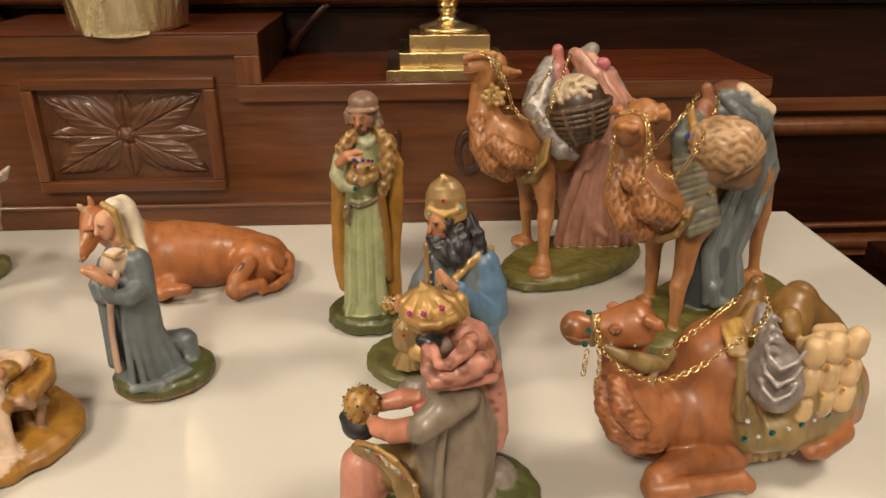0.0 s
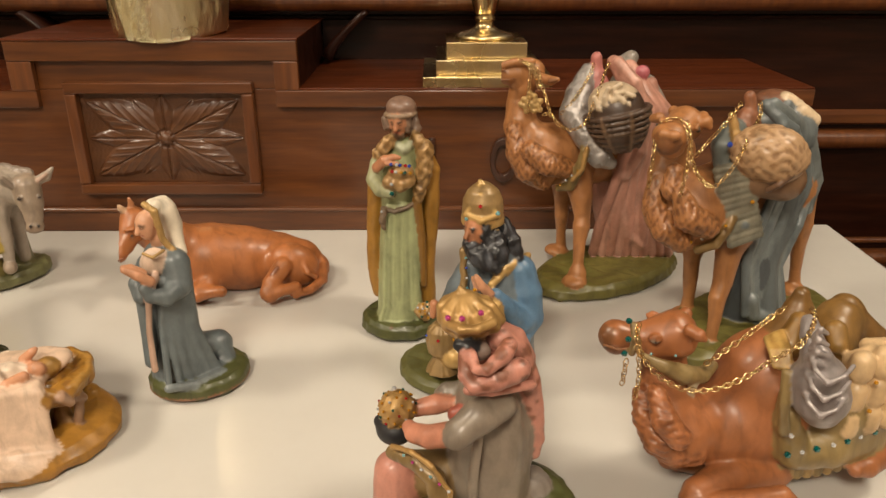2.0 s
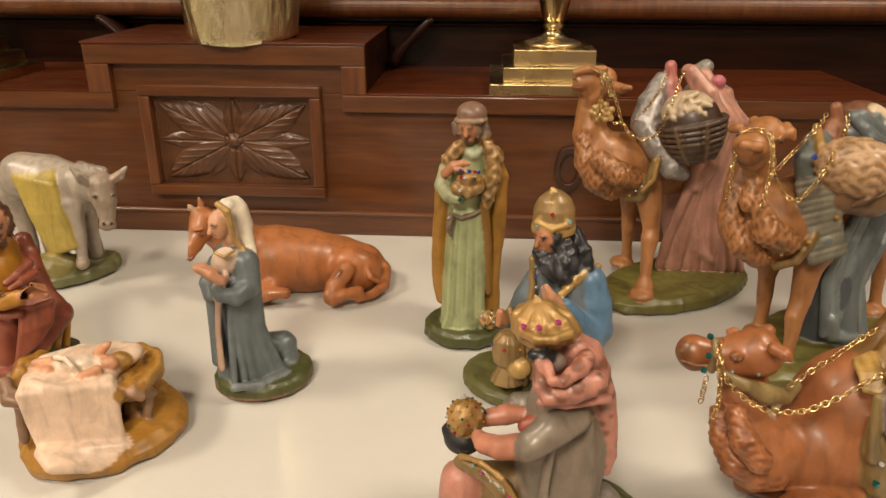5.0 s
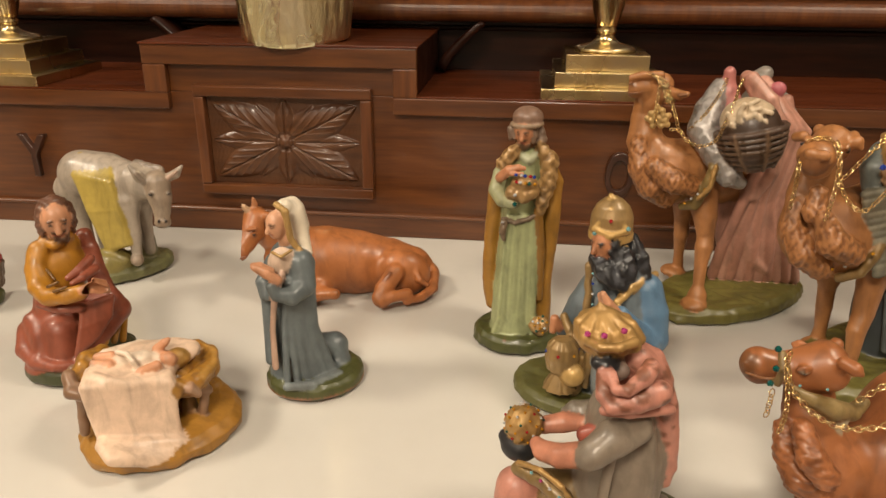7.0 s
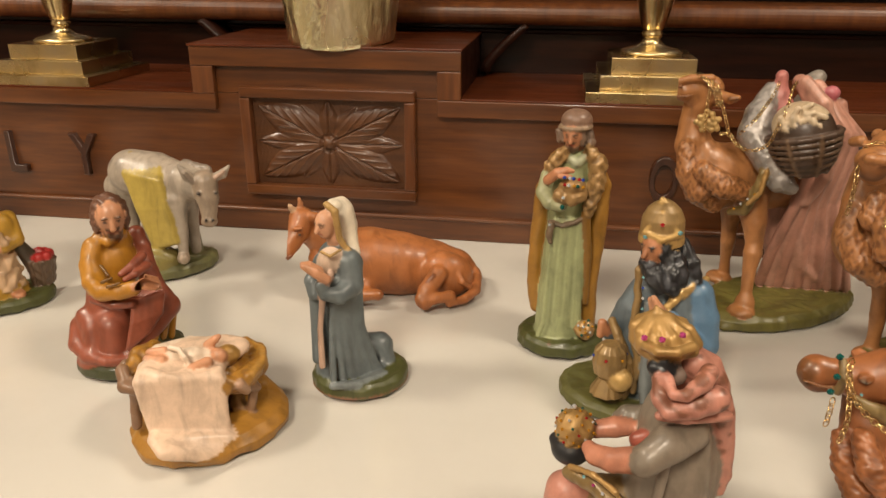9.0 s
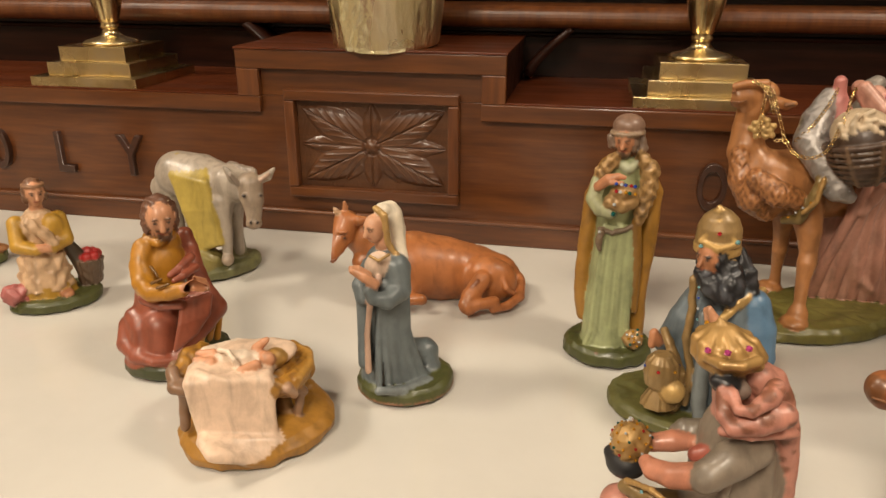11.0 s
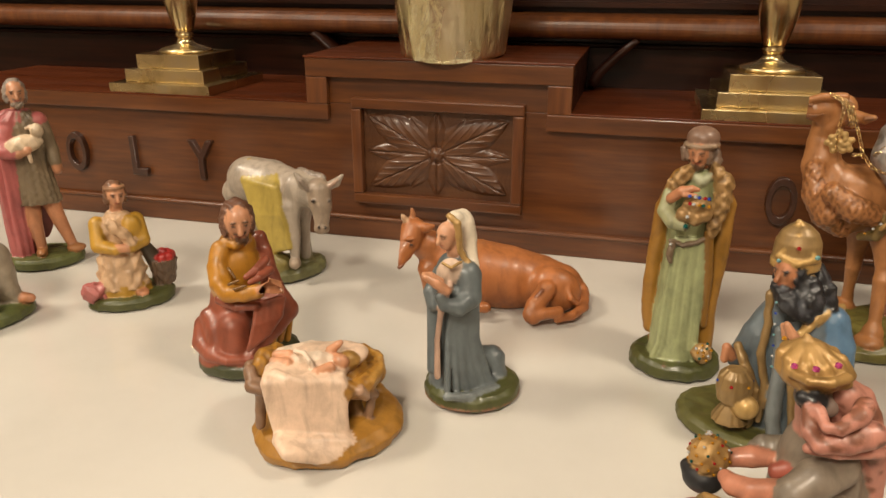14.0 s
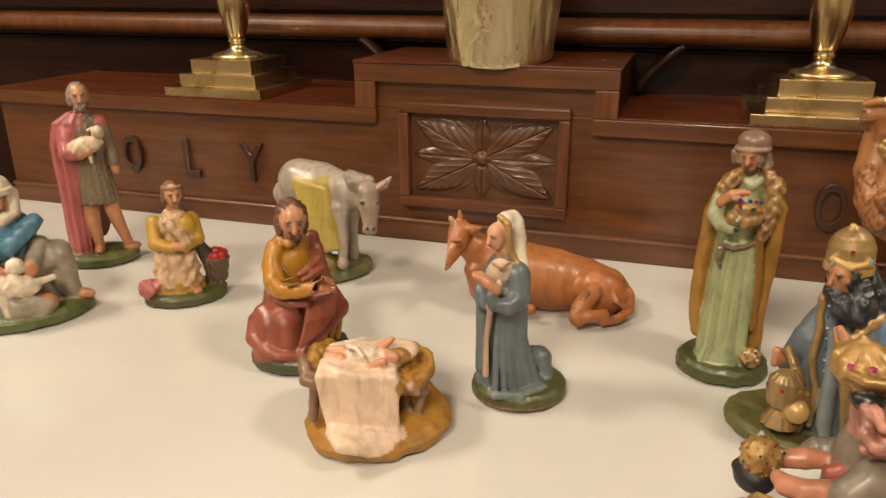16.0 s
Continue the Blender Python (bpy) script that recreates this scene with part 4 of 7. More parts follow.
# ---- lying ox ----
def lying_ox():
    s = Sculpt((-14, -11, -0.2), (17, 9, 16.5), 0.2)
    pale, dark = (0.42, 0.175, 0.075), (0.20, 0.06, 0.02)
    s.path([(-6.8, -0.0, 5.2, 4.25), (-3.6, 0.0, 4.7, 4.93), (1.0, 0.5, 3.9, 4.76), (5.7, 1.0, 3.2, 4.00), (8.9, 1.0, 2.5, 3.40), (11.0, 1.0, 1.4, 2.30)], OX, 1.0)
    s.path([(-12.4, -3.0, 11.0, 1.80), (-10.5, -2.5, 9.6, 2.31), (-8.2, -1.5, 7.4, 3.51), (-5.7, -0.5, 5.0, 4.23)], OX, 0.9)
    s.path([(-10.5, -4.0, 6.6, 1.32), (-8.8, -4.0, 4.0, 2.32), (-7.1, -3.5, 2.6, 2.00)], OX, 0.8)
    s.path([(-12.4, -4.0, 12.5, 1.78), (-12.9, -5.0, 11.1, 1.69), (-13.6, -6.2, 9.8, 1.36), (-14.2, -7.0, 9.1, 1.20)], OX, 0.5)
    s.ell((-14.5, -7.6, 8.7), (1.25, 1.08, 1.00), (0.33, 0.115, 0.042), k=0.4)
    s.path([(-14.8, -9.0, 9.1, 0.16), (-14.0, -9.2, 8.7, 0.16), (-13.1, -9.0, 9.0, 0.16)], dark, 0.08)
    for x in (759, 770):
        s.ell((-14.4, -8.8, 9.5) + np.array(((x - 764.5) * 0.075, 0, 0)), (0.16, 0.15, 0.12), DARK, k=0.05)
    s.path([(-13.2, -4.5, 13.8, 0.48), (-13.7, -4.8, 14.5, 0.40), (-14.3, -5.0, 14.9, 0.24)], (0.52, 0.33, 0.20), 0.25)
    s.path([(-12.6, -4.0, 13.6, 0.48), (-12.4, -4.0, 14.7, 0.40), (-12.5, -4.2, 15.5, 0.24)], pale, 0.25)
    s.path([(-11.6, -4.4, 13.1, 0.64), (-10.4, -5.0, 13.1, 0.72), (-9.5, -5.0, 13.4, 0.32)], OX, 0.3)
    s.path([(-13.9, -3.0, 12.6, 0.49), (-14.4, -3.0, 12.2, 0.33)], OX, 0.25)
    s.ell((-12.3, -6.6, 11.2), (0.5, 0.4, 0.34), OX, k=0.2)
    s.ell((-12.2, -7.1, 11.3), (0.26, 0.24, 0.16), (0.06, 0.03, 0.02), k=0.04)
    s.path([(-12.9, -6.8, 12.0, 0.28), (-12.0, -6.8, 12.1, 0.28)], OX, 0.25)
    s.path([(-7.9, -4.0, 1.4, 1.50), (-5.3, -6.0, 1.7, 1.06), (-2.4, -6.4, 2.0, 0.81), (-1.9, -6.4, 1.9, 0.81)], OX, 0.5)
    s.path([(-3.8, -4.0, 2.5, 1.65), (-5.2, -6.6, 1.6, 0.89)], OX, 0.6)
    s.ell((8.0, -2.6, 3.5), (3.83, 2.50, 3.33), OX, (0, 24, 0), 0.8)
    s.path([(6.7, -5.0, 4.5, 1.29), (5.0, -6.6, 2.6, 1.28), (4.4, -7.4, 1.7, 1.04), (4.9, -7.6, 1.0, 0.80)], OX, 0.5)
    s.path([(4.5, -7.8, 1.4, 0.87), (6.3, -7.4, 1.8, 0.80), (8.3, -6.6, 1.8, 0.88)], OX, 0.4)
    s.path([(11.6, 1.0, 3.3, 0.68), (12.4, -1.0, 2.2, 0.75), (12.1, -3.6, 1.3, 0.74), (10.5, -5.6, 0.9, 0.65), (8.2, -7.0, 0.9, 0.56)], OX, 0.3, (0.04, 3))
    s.path([(9.6, -4.4, 4.4, 0.40), (10.1, -5.0, 3.3, 0.48), (11.1, -4.4, 2.3, 0.41)], OX, 0.3)
    s.path([(6.0, -6.4, 4.9, 0.24), (5.2, -6.8, 4.1, 0.24)], dark, 0.3)
    statue("ox_figurine", "lying glossy brown ox figurine", "figurine", (0.163, -0.228), 9.4, [s], "nativity figures")


# ---- standing donkey ----
def standing_donkey():
    s = Sculpt((-11, -12, -0.3), (12, 10, 24), 0.2)
    grey, muzzle, cloth, olive = (0.36, 0.30, 0.24), (0.29, 0.22, 0.16), (0.36, 0.265, 0.055), (0.22, 0.165, 0.04)
    mound(s, 6.8, 4.4, 1.8, (0.13, 0.125, 0.05), (0.2, 0.2), 30)
    s.path([(-4.9, 4.0, 15.2, 3.53), (-1.5, 2.0, 14.8, 3.68), (2.2, -1.0, 14.0, 3.17)], grey, 0.8)
    s.path([(2.6, -2.0, 14.8, 2.87), (4.1, -3.4, 14.6, 2.49), (5.2, -4.4, 14.2, 2.03)], grey, 0.7)
    s.path([(3.1, -1.0, 17.4, 0.54), (4.9, -3.0, 17.1, 0.62), (6.4, -4.0, 16.8, 0.53)], (0.24, 0.19, 0.15), 0.3, (0.07, 4))
    s.path([(5.6, -5.0, 15.0, 1.93), (5.8, -5.8, 12.9, 1.67), (5.8, -6.4, 11.1, 1.23), (5.7, -6.8, 10.0, 1.05)], muzzle, 0.5)
    s.ell((5.7, -7.0, 9.6), (1.21, 1.02, 0.83), (0.25, 0.18, 0.125), k=0.3)
    s.path([(4.4, -5.0, 15.1, 0.61), (3.2, -5.4, 16.6, 0.78), (2.2, -5.4, 18.1, 0.26)], grey, 0.25), s.path([(4.0, -6.0, 15.6, 0.35), (3.0, -6.2, 17.0, 0.34)], (0.22, 0.17, 0.13), 0.15)
    s.path([(6.8, -5.0, 15.6, 0.61), (8.3, -5.0, 16.2, 0.70), (9.3, -5.0, 17.3, 0.26)], grey, 0.25), s.path([(7.3, -5.8, 16.0, 0.35), (8.4, -5.7, 16.7, 0.26)], (0.40, 0.27, 0.2), 0.15)
    for a in ((4.6, -7.0, 14.1), (7.0, -6.6, 13.9)):
        s.ell(a, (0.42, 0.35, 0.3), (0.2, 0.15, 0.11), k=0.2), s.ell(np.array(a) + np.array((0, -0.25, 0)), (0.24, 0.22, 0.18), DARK, k=0.04)
    for a in ((5.2, -8.0, 10.2), (6.2, -8.0, 10.1)):
        s.ell(a, (0.2, 0.2, 0.26), DARK, k=0.06)
    s.path([(1.3, -3.0, 12.3, 1.79), (1.5, -3.4, 9.6, 1.08), (1.5, -3.6, 7.3, 0.99), (1.4, -4.0, 4.1, 0.73)], grey, 0.5), s.ell((1.3, -4.4, 3.3), (0.95, 1.2, 1.0), muzzle, k=0.3)
    s.path([(3.1, -1.0, 11.4, 1.64), (3.1, -0.6, 8.1, 1.02), (3.1, -0.4, 5.6, 0.93), (3.1, 0.0, 3.0, 0.75)], grey, 0.5)
    s.path([(2.8, 1.0, 6.1, 1.13), (2.8, 1.0, 1.1, 1.62)], (0.17, 0.15, 0.065), 0.5)
    s.path([(-7.0, 5.0, 12.8, 2.44), (-6.4, 5.0, 8.3, 1.33), (-5.9, 4.4, 4.4, 1.05), (-5.9, 4.0, 1.0, 0.96)], grey, 0.5)
    s.path([(-4.5, 8.0, 11.3, 2.13), (-3.9, 8.0, 6.2, 1.27), (-3.8, 8.0, 0.9, 0.99)], grey, 0.5)
    s.path([(-7.8, 6.0, 15.0, 0.47), (-8.3, 6.4, 11.0, 0.48), (-8.0, 6.0, 7.6, 0.67)], muzzle, 0.3)
    for k in range(8):
        u = k / 7
        s.path([mix((-4.6, 3.0, 17.9, 0.73), (-0.3, 0.0, 17.1, 0.72), u), mix((-5.4, 0.6, 15.8, 0.63), (-0.8, -3.4, 15.3, 0.62), u), mix((-4.2, -1.4, 10.7, 0.54), (-0.2, -4.0, 11.3, 0.53), u), mix((-2.5, -2.4, 4.9, 0.55), (0.6, -4.4, 6.2, 0.54), u)], cloth, 0.4)
    s.ell((-2.7, -2.0, 2.6), (3.6, 2.6, 2.2), (0.2, 0.16, 0.045), k=0.6, bump=(0.1, 2))
    statue("donkey_figurine", "grey donkey figurine with a yellow-green saddle cloth", "figurine", (-0.194, -0.208), 26.6, [s], "nativity figures")


standing_king(), kneeling_woman(), seated_man(), manger(), lying_ox(), standing_donkey()


# ---- kneeling king in blue with a black beard ----
def blue_king():
    s = Sculpt((-9.5, -8, -0.3), (9, 8, 27), 0.17)
    slate, gilt, plate = (0.125, 0.155, 0.175), (0.27, 0.17, 0.065, 0.25), (0.46, 0.29, 0.10, 0.35)
    locks = (0.10, 4.0, (1.0, 0.8, 0.8), (0.05, 0.052, 0.06))
    mound(s, 7.6, 6.2, 1.5, (0.105, 0.10, 0.028), (-0.6, -0.4), -8)
    s.path([(3.0, 0.0, 14.4, 2.42), (3.4, -0.0, 10.3, 3.45), (3.7, -0.0, 4.7, 3.92), (3.9, -0.4, -0.9, 4.25)], slate, 0.6, (0.03, 1.4))
    s.path([(0.7, 0.0, 13.4, 1.84), (-0.8, -0.6, 11.1, 1.73), (-2.3, -1.0, 8.8, 1.12), (-2.8, -1.4, 8.2, 0.87)], slate, 0.5, (0.04, 1.8))
    s.path([(-0.2, -1.0, 10.4, 1.48), (0.4, -1.4, 6.5, 1.62), (1.1, -2.0, 1.9, 1.51), (1.5, -2.0, -1.0, 1.28)], slate, 0.5)
    s.path([(-2.7, -2.4, 10.3, 0.43), (-1.7, -3.2, 8.5, 0.55), (-0.6, -3.8, 6.3, 0.55), (-0.3, -4.0, 3.6, 0.55), (-0.8, -4.0, 2.1, 0.50)], gilt, 0.3, (0.05, 3))
    s.path([(-0.5, -2.6, 16.5, 0.41), (-0.3, -3.4, 13.5, 0.41), (-0.5, -4.0, 10.5, 0.42), (0.4, -4.4, 6.7, 0.42), (0.2, -4.6, 3.3, 0.37)], gilt, 0.3, (0.05, 3))
    s.path([(0.9, -4.2, 13.4, 0.53), (1.4, -5.0, 8.6, 0.71), (1.5, -5.2, 3.9, 0.78), (2.1, -5.4, 0.9, 0.73)], (0.17, 0.19, 0.195), 0.4, (0.04, 2))
    s.path([(2.4, -5.4, 10.3, 0.47), (3.0, -5.8, 6.6, 0.53), (3.7, -6.0, 2.0, 0.54)], gilt, 0.25, (0.04, 3))
    s.path([(5.7, -0.4, 13.5, 1.68), (6.3, -0.8, 11.1, 1.93), (6.7, -1.0, 8.2, 1.83), (5.9, -2.0, 6.5, 1.46)], BLUE, 0.6, (0.03, 1.6))
    s.path([(6.2, -2.6, 8.3, 1.32), (4.6, -4.0, 10.5, 1.06), (3.2, -5.0, 12.5, 0.81)], BLUE, 0.5, (0.04, 2))
    s.path([(6.4, 0.6, 14.9, 0.42), (4.8, -1.2, 14.6, 0.53), (3.6, -2.8, 14.1, 0.53), (2.8, -4.0, 13.4, 0.47)], plate, 0.35, (0.05, 3))
    s.path([(2.4, -5.4, 12.9, 0.52), (3.4, -5.8, 11.8, 0.52), (3.9, -5.6, 9.9, 0.52)], plate, 0.25, (0.05, 3))
    s.path([(2.6, -6.0, 13.2, 0.51), (1.8, -6.2, 14.1, 0.51), (1.2, -6.2, 15.1, 0.34)], SKIN, 0.25)
    s.path([(1.3, -5.6, 13.6, 0.40), (0.9, -5.8, 14.8, 0.28)], SKIN, 0.2)
    s.gem((1.1, -6.8, 13.9), 0.34, "amber")
    s.path([(-3.2, -2.0, 8.7, 0.56), (-3.7, -2.2, 9.7, 0.49), (-3.8, -2.4, 8.4, 0.43)], SKIN_DARK, 0.25)
    head(s, (1.0, -1.8, 18.8), -42, 8, 1.53, (0.42, 0.175, 0.08), BLACK, None, BLACK)
    s.path([(0.2, -2.4, 17.3, 0.82), (1.2, -3.4, 16.3, 1.16), (2.1, -3.8, 15.4, 0.87)], BLACK, 0.3, locks)
    s.path([(2.7, -2.0, 17.6, 1.28), (3.1, -2.8, 16.1, 1.40), (3.0, -3.4, 15.1, 0.81)], BLACK, 0.3, locks)
    s.path([(3.4, 0.6, 18.1, 1.20), (4.4, 0.0, 16.5, 1.31), (5.3, -0.6, 15.1, 0.77)], BLACK, 0.3, locks)
    c = np.array((1.4, -0.6, 20.2))
    s.loft([(c[2] - 0.9, c[0], c[1], 2.23, 2.16), (c[2] + 0.4, c[0], c[1], 2.23, 2.16), (c[2] + 1.5, c[0], c[1], 2.16, 2.10), (c[2] + 2.5, c[0], c[1], 1.72, 1.65), (c[2] + 3.1, c[0], c[1], 1.08, 1.08), (c[2] + 3.5, c[0], c[1], 0.38, 0.38)], gilt, 0.2)
    s.loft([(c[2] - 1.1, c[0], c[1], 2.32, 2.26), (c[2] - 0.3, c[0], c[1], 2.35, 2.29)], plate, 0.1)
    for a in (-1, 1):
        s.path([(1.2, -2.0, 22.7, 0.23)] + [(*(c + np.array((a * 1.65, -1.59, 0.3))), 0.32)], plate, 0.15)
    s.path([(*(c + np.array((-1.65, -1.59, 0.3))), 0.32), (*(c + np.array((0, -2.35, -0.1))), 0.32), (*(c + np.array((1.65, -1.59, 0.3))), 0.32)], plate, 0.15)
    s.path([(1.2, -0.8, 22.8, 0.35), (1.2, -0.8, 23.4, 0.46), (1.1, -0.8, 23.7, 0.35)], plate, 0.2)
    s.gem((1.3, -3.2, 21.8), 0.3, "red"), s.gem((-0.2, -2.4, 20.1), 0.36, "aqua"), s.gem((3.1, -2.6, 20.9), 0.36, "aqua")
    u = np.array((-2.5, -4.6, 2.9))
    s.loft([(u[2] - 0.2, u[0], u[1], 1.9, 1.8), (u[2] + 1.0, u[0], u[1], 1.3, 1.2), (u[2] + 1.7, u[0], u[1], 0.8, 0.8), (u[2] + 2.2, u[0], u[1], 1.5, 1.4), (u[2] + 3.8, u[0], u[1], 1.8, 1.7), (u[2] + 5.0, u[0], u[1], 1.6, 1.5), (u[2] + 5.8, u[0], u[1], 0.9, 0.9)], gilt, 0.15, (10, 0.08, 0))
    s.ell((-1.2, -5.4, 4.9), (1.3, 1.2, 1.3), plate, k=0.2)
    for k in range(6):
        s.gem((u[0] + 1.75 * math.cos(k * 1.05 - 2.8), u[1] + 1.65 * math.sin(k * 1.05 - 2.8), u[2] + 4.4), 0.26, ("blue", "red", "amber")[k % 3])
    for k in range(7):
        s.gem(mix((0.0, -5.2, 16.8), (0.5, -6.2, 10.4), k / 6), 0.2, ("aqua", "blue", "clear")[k % 3])
    statue("king_figurine", "kneeling painted king figurine in blue robe, gold crown, black beard", "figurine", (0.492, -0.472), -7.1, [s], "nativity figures")


# ---- kneeling king in grey cloak with gold turban ----
def grey_king():
    s = Sculpt((-11, -9, -0.3), (11, 8.5, 24.5), 0.18)
    flesh, scarf, spot = (0.50, 0.205, 0.125), (0.47, 0.205, 0.15), (0.22, 0.085, 0.05)
    furry = (0.025, 2.6, (1.0, 0.6, 1.3), spot)
    mound(s, 9.0, 6.6, 1.3, MOSS, (0.6, 0))
    s.path([(1.9, 0.5, 11.7, 3.04), (2.1, 0.5, 8.7, 3.70), (1.8, 0.0, 5.4, 3.65), (1.5, 0.0, 0.9, 3.85), (1.4, 0.0, -5.2, 4.31)], WARM_GREY, 0.7, (0.03, 1.2))
    s.path([(0.7, -4.0, 10.9, 0.42), (0.3, -4.2, 7.0, 0.43), (0.1, -4.4, 1.1, 0.44)], (0.24, 0.195, 0.15), 0.9)
    s.path([(3.6, -2.4, 12.0, 0.47), (3.7, -2.8, 7.7, 0.48), (3.6, -3.0, 0.4, 0.50)], WARM_GREY, 0.9)
    s.path([(2.3, -3.0, 12.9, 1.48), (0.6, -4.6, 12.7, 1.45), (-0.8, -5.4, 11.8, 1.21), (-1.2, -5.6, 11.5, 1.08)], WARM_GREY, 0.5, (0.04, 1.8))
    s.path([(-0.5, 2.0, 10.7, 1.01), (-2.1, 2.0, 10.6, 0.81), (-2.8, 2.0, 10.4, 0.45)], (0.17, 0.14, 0.105), 0.4, (0.06, 2))
    s.path([(-0.0, -1.0, 10.7, 0.97), (-1.3, -1.0, 10.3, 0.68)], (0.33, 0.085, 0.055), 0.4)
    s.path([(-1.4, 0.6, 10.3, 0.60), (-3.0, 0.6, 10.2, 0.89), (-4.6, 0.4, 9.9, 0.74), (-5.6, 0.4, 9.5, 0.60)], flesh, 0.3)
    s.path([(-1.8, -5.0, 11.2, 1.05), (-3.3, -4.4, 10.5, 0.97), (-4.6, -3.4, 10.1, 0.84), (-5.1, -2.6, 10.1, 0.62)], flesh, 0.3)
    s.ell((-6.5, -0.4, 8.3), (1.68, 1.58, 1.39), BLACK, k=0.25)
    s.path([(-7.2, -0.2, 9.2, 0.89), (-7.8, -0.2, 8.9, 0.59)], BLACK, 0.3)
    s.ell((-6.3, -0.4, 10.4), (1.58, 1.54, 1.63), GOLD, k=0.15, bump=(0.10, 4.5))
    for k in range(46):
        a, z = k * 2.399, 1 - 1.6 * (k + 0.5) / 46
        q = math.sqrt(1 - z * z)
        s.gem(np.array((-6.3, -0.4, 10.4)) + 1.68 * np.array((q * math.cos(a), q * math.sin(a), z)), 0.17, ("amber", "clear", "amber", "green", "amber", "red")[k % 6])
    s.gem((-6.5, -0.4, 12.4), 0.3, "clear")
    s.path([(-6.6, -1.0, 4.4, 1.81), (-6.5, -1.0, -0.2, 2.27), (-6.4, -1.0, -4.2, 2.64)], scarf, 0.6, (0.04, 1.6))
    s.path([(-4.9, 0.0, 3.5, 1.84), (-1.3, 0.0, 2.9, 2.57)], (0.2, 0.125, 0.045), 0.6)
    s.path([(-6.4, -3.0, 7.8, 0.67), (-4.5, -4.4, 8.1, 0.75), (-2.9, -5.4, 7.2, 0.83), (-2.2, -6.0, 4.4, 0.94)], (0.21, 0.135, 0.05, 0.2), 0.35, (0.05, 3))
    s.path([(-6.5, -3.4, 8.7, 0.24), (-4.7, -5.2, 9.6, 0.23), (-3.0, -6.4, 9.1, 0.23), (-1.6, -6.8, 7.0, 0.23), (-1.2, -7.0, 3.6, 0.23)], GOLD, 0.15, (0.05, 4))
    for k in range(6):
        s.gem(mix((-5.4, -5.0, 9.1), (-1.7, -7.2, 7.4), k / 5), 0.2, ("aqua", "pink", "clear")[k % 3])
    s.path([(0.7, -0.0, 17.6, 1.22), (1.4, 0.5, 15.4, 2.02), (2.1, 0.5, 13.1, 2.53)], scarf, 0.5)
    s.path([(2.3, -1.0, 17.7, 1.11), (3.8, -1.0, 16.3, 1.12), (4.7, -1.0, 13.8, 1.04), (5.4, -0.6, 10.7, 0.83), (5.8, -0.4, 7.6, 0.65), (5.7, -0.4, 5.9, 0.40)], scarf, 0.4, furry)
    s.path([(2.4, 0.0, 18.0, 0.75), (3.6, 0.0, 17.3, 0.85), (4.6, -0.0, 15.4, 0.76)], scarf, 0.4)
    s.path([(-0.6, -4.0, 17.8, 0.53), (-0.5, -5.0, 16.7, 0.57), (0.2, -5.4, 16.0, 0.61), (1.9, -5.2, 16.5, 0.87), (3.6, -4.2, 16.8, 0.97)], scarf, 0.7, furry)
    s.path([(0.0, -4.4, 18.2, 0.39), (0.3, -5.6, 17.6, 0.39), (1.1, -6.0, 17.9, 0.47), (2.3, -5.0, 18.5, 0.69), (2.8, -4.0, 18.8, 0.70)], scarf, 0.6, furry)
    s.path([(-0.3, -4.6, 15.1, 0.40), (1.5, -5.0, 15.3, 0.40), (3.6, -4.0, 15.1, 0.40), (4.8, -3.0, 14.7, 0.41)], scarf, 0.25)
    s.ell((-0.1, -2.0, 17.9), (1.29, 1.29, 1.19), (0.045, 0.026, 0.018), k=0.2)
    s.ell((-0.4, -3.2, 18.3), (1.09, 0.79, 0.69), BLACK, k=0.2, bump=(0.04, 4))
    s.ell((0.6, -3.0, 17.7), (0.89, 0.89, 0.69), (0.16, 0.11, 0.085), k=0.3)
    s.ell((-0.1, -1.0, 19.4), (2.43, 2.28, 1.34), GOLD, (0, -6, 0), 0.2, (0.03, 2))
    for k in range(10):
        a = 2 * math.pi * k / 10
        b, t = np.array((-0.1, -1.0, 19.5)), np.array((-0.9, -0.8, 21.6))
        s.path([(*(b + 2.28 * np.array((math.cos(a), 0.92 * math.sin(a), -0.02))), 0.5), (*(b * 0.55 + t * 0.45 + 1.88 * np.array((math.cos(a), 0.92 * math.sin(a), 0))), 0.55), (*(b * 0.15 + t * 0.85 + 0.69 * np.array((math.cos(a), 0.92 * math.sin(a), 0))), 0.35)], GOLD, 0.3)
    s.path([(-0.7, -0.8, 21.1, 1.18), (-0.9, -0.8, 21.8, 0.36), (-1.1, -0.8, 22.2, 0.14)], GOLD, 0.4)
    s.path([(-1.9, -2.6, 19.9, 0.40), (-0.9, -4.0, 20.1, 0.39), (0.4, -4.2, 20.3, 0.39), (1.6, -3.0, 20.2, 0.40)], GOLD, 0.3)
    for a in ((-1.9, -3.2, 20.7), (-0.8, -4.6, 21.4), (0.6, -4.2, 21.7)):
        s.gem(a, 0.34, "pink")
    for a in ((5.7, 1.0, 1.4), (7.5, 2.0, -0.8), (4.3, -1.0, 0.5), (8.0, 1.0, -2.0)):
        s.ell(a, (1.9, 1.9, 1.5), (0.19, 0.16, 0.135), (0, 25, 0), 0.4, (0.08, 2.4))
    s.path([(5.5, 0.0, -1.1, 2.10), (7.8, 1.0, -4.1, 1.95)], (0.19, 0.16, 0.135), 0.6)
    statue("king_figurine", "kneeling painted king figurine in grey cloak with gold turban", "figurine", (0.484, -0.697), -2.4, [s], "nativity figures")


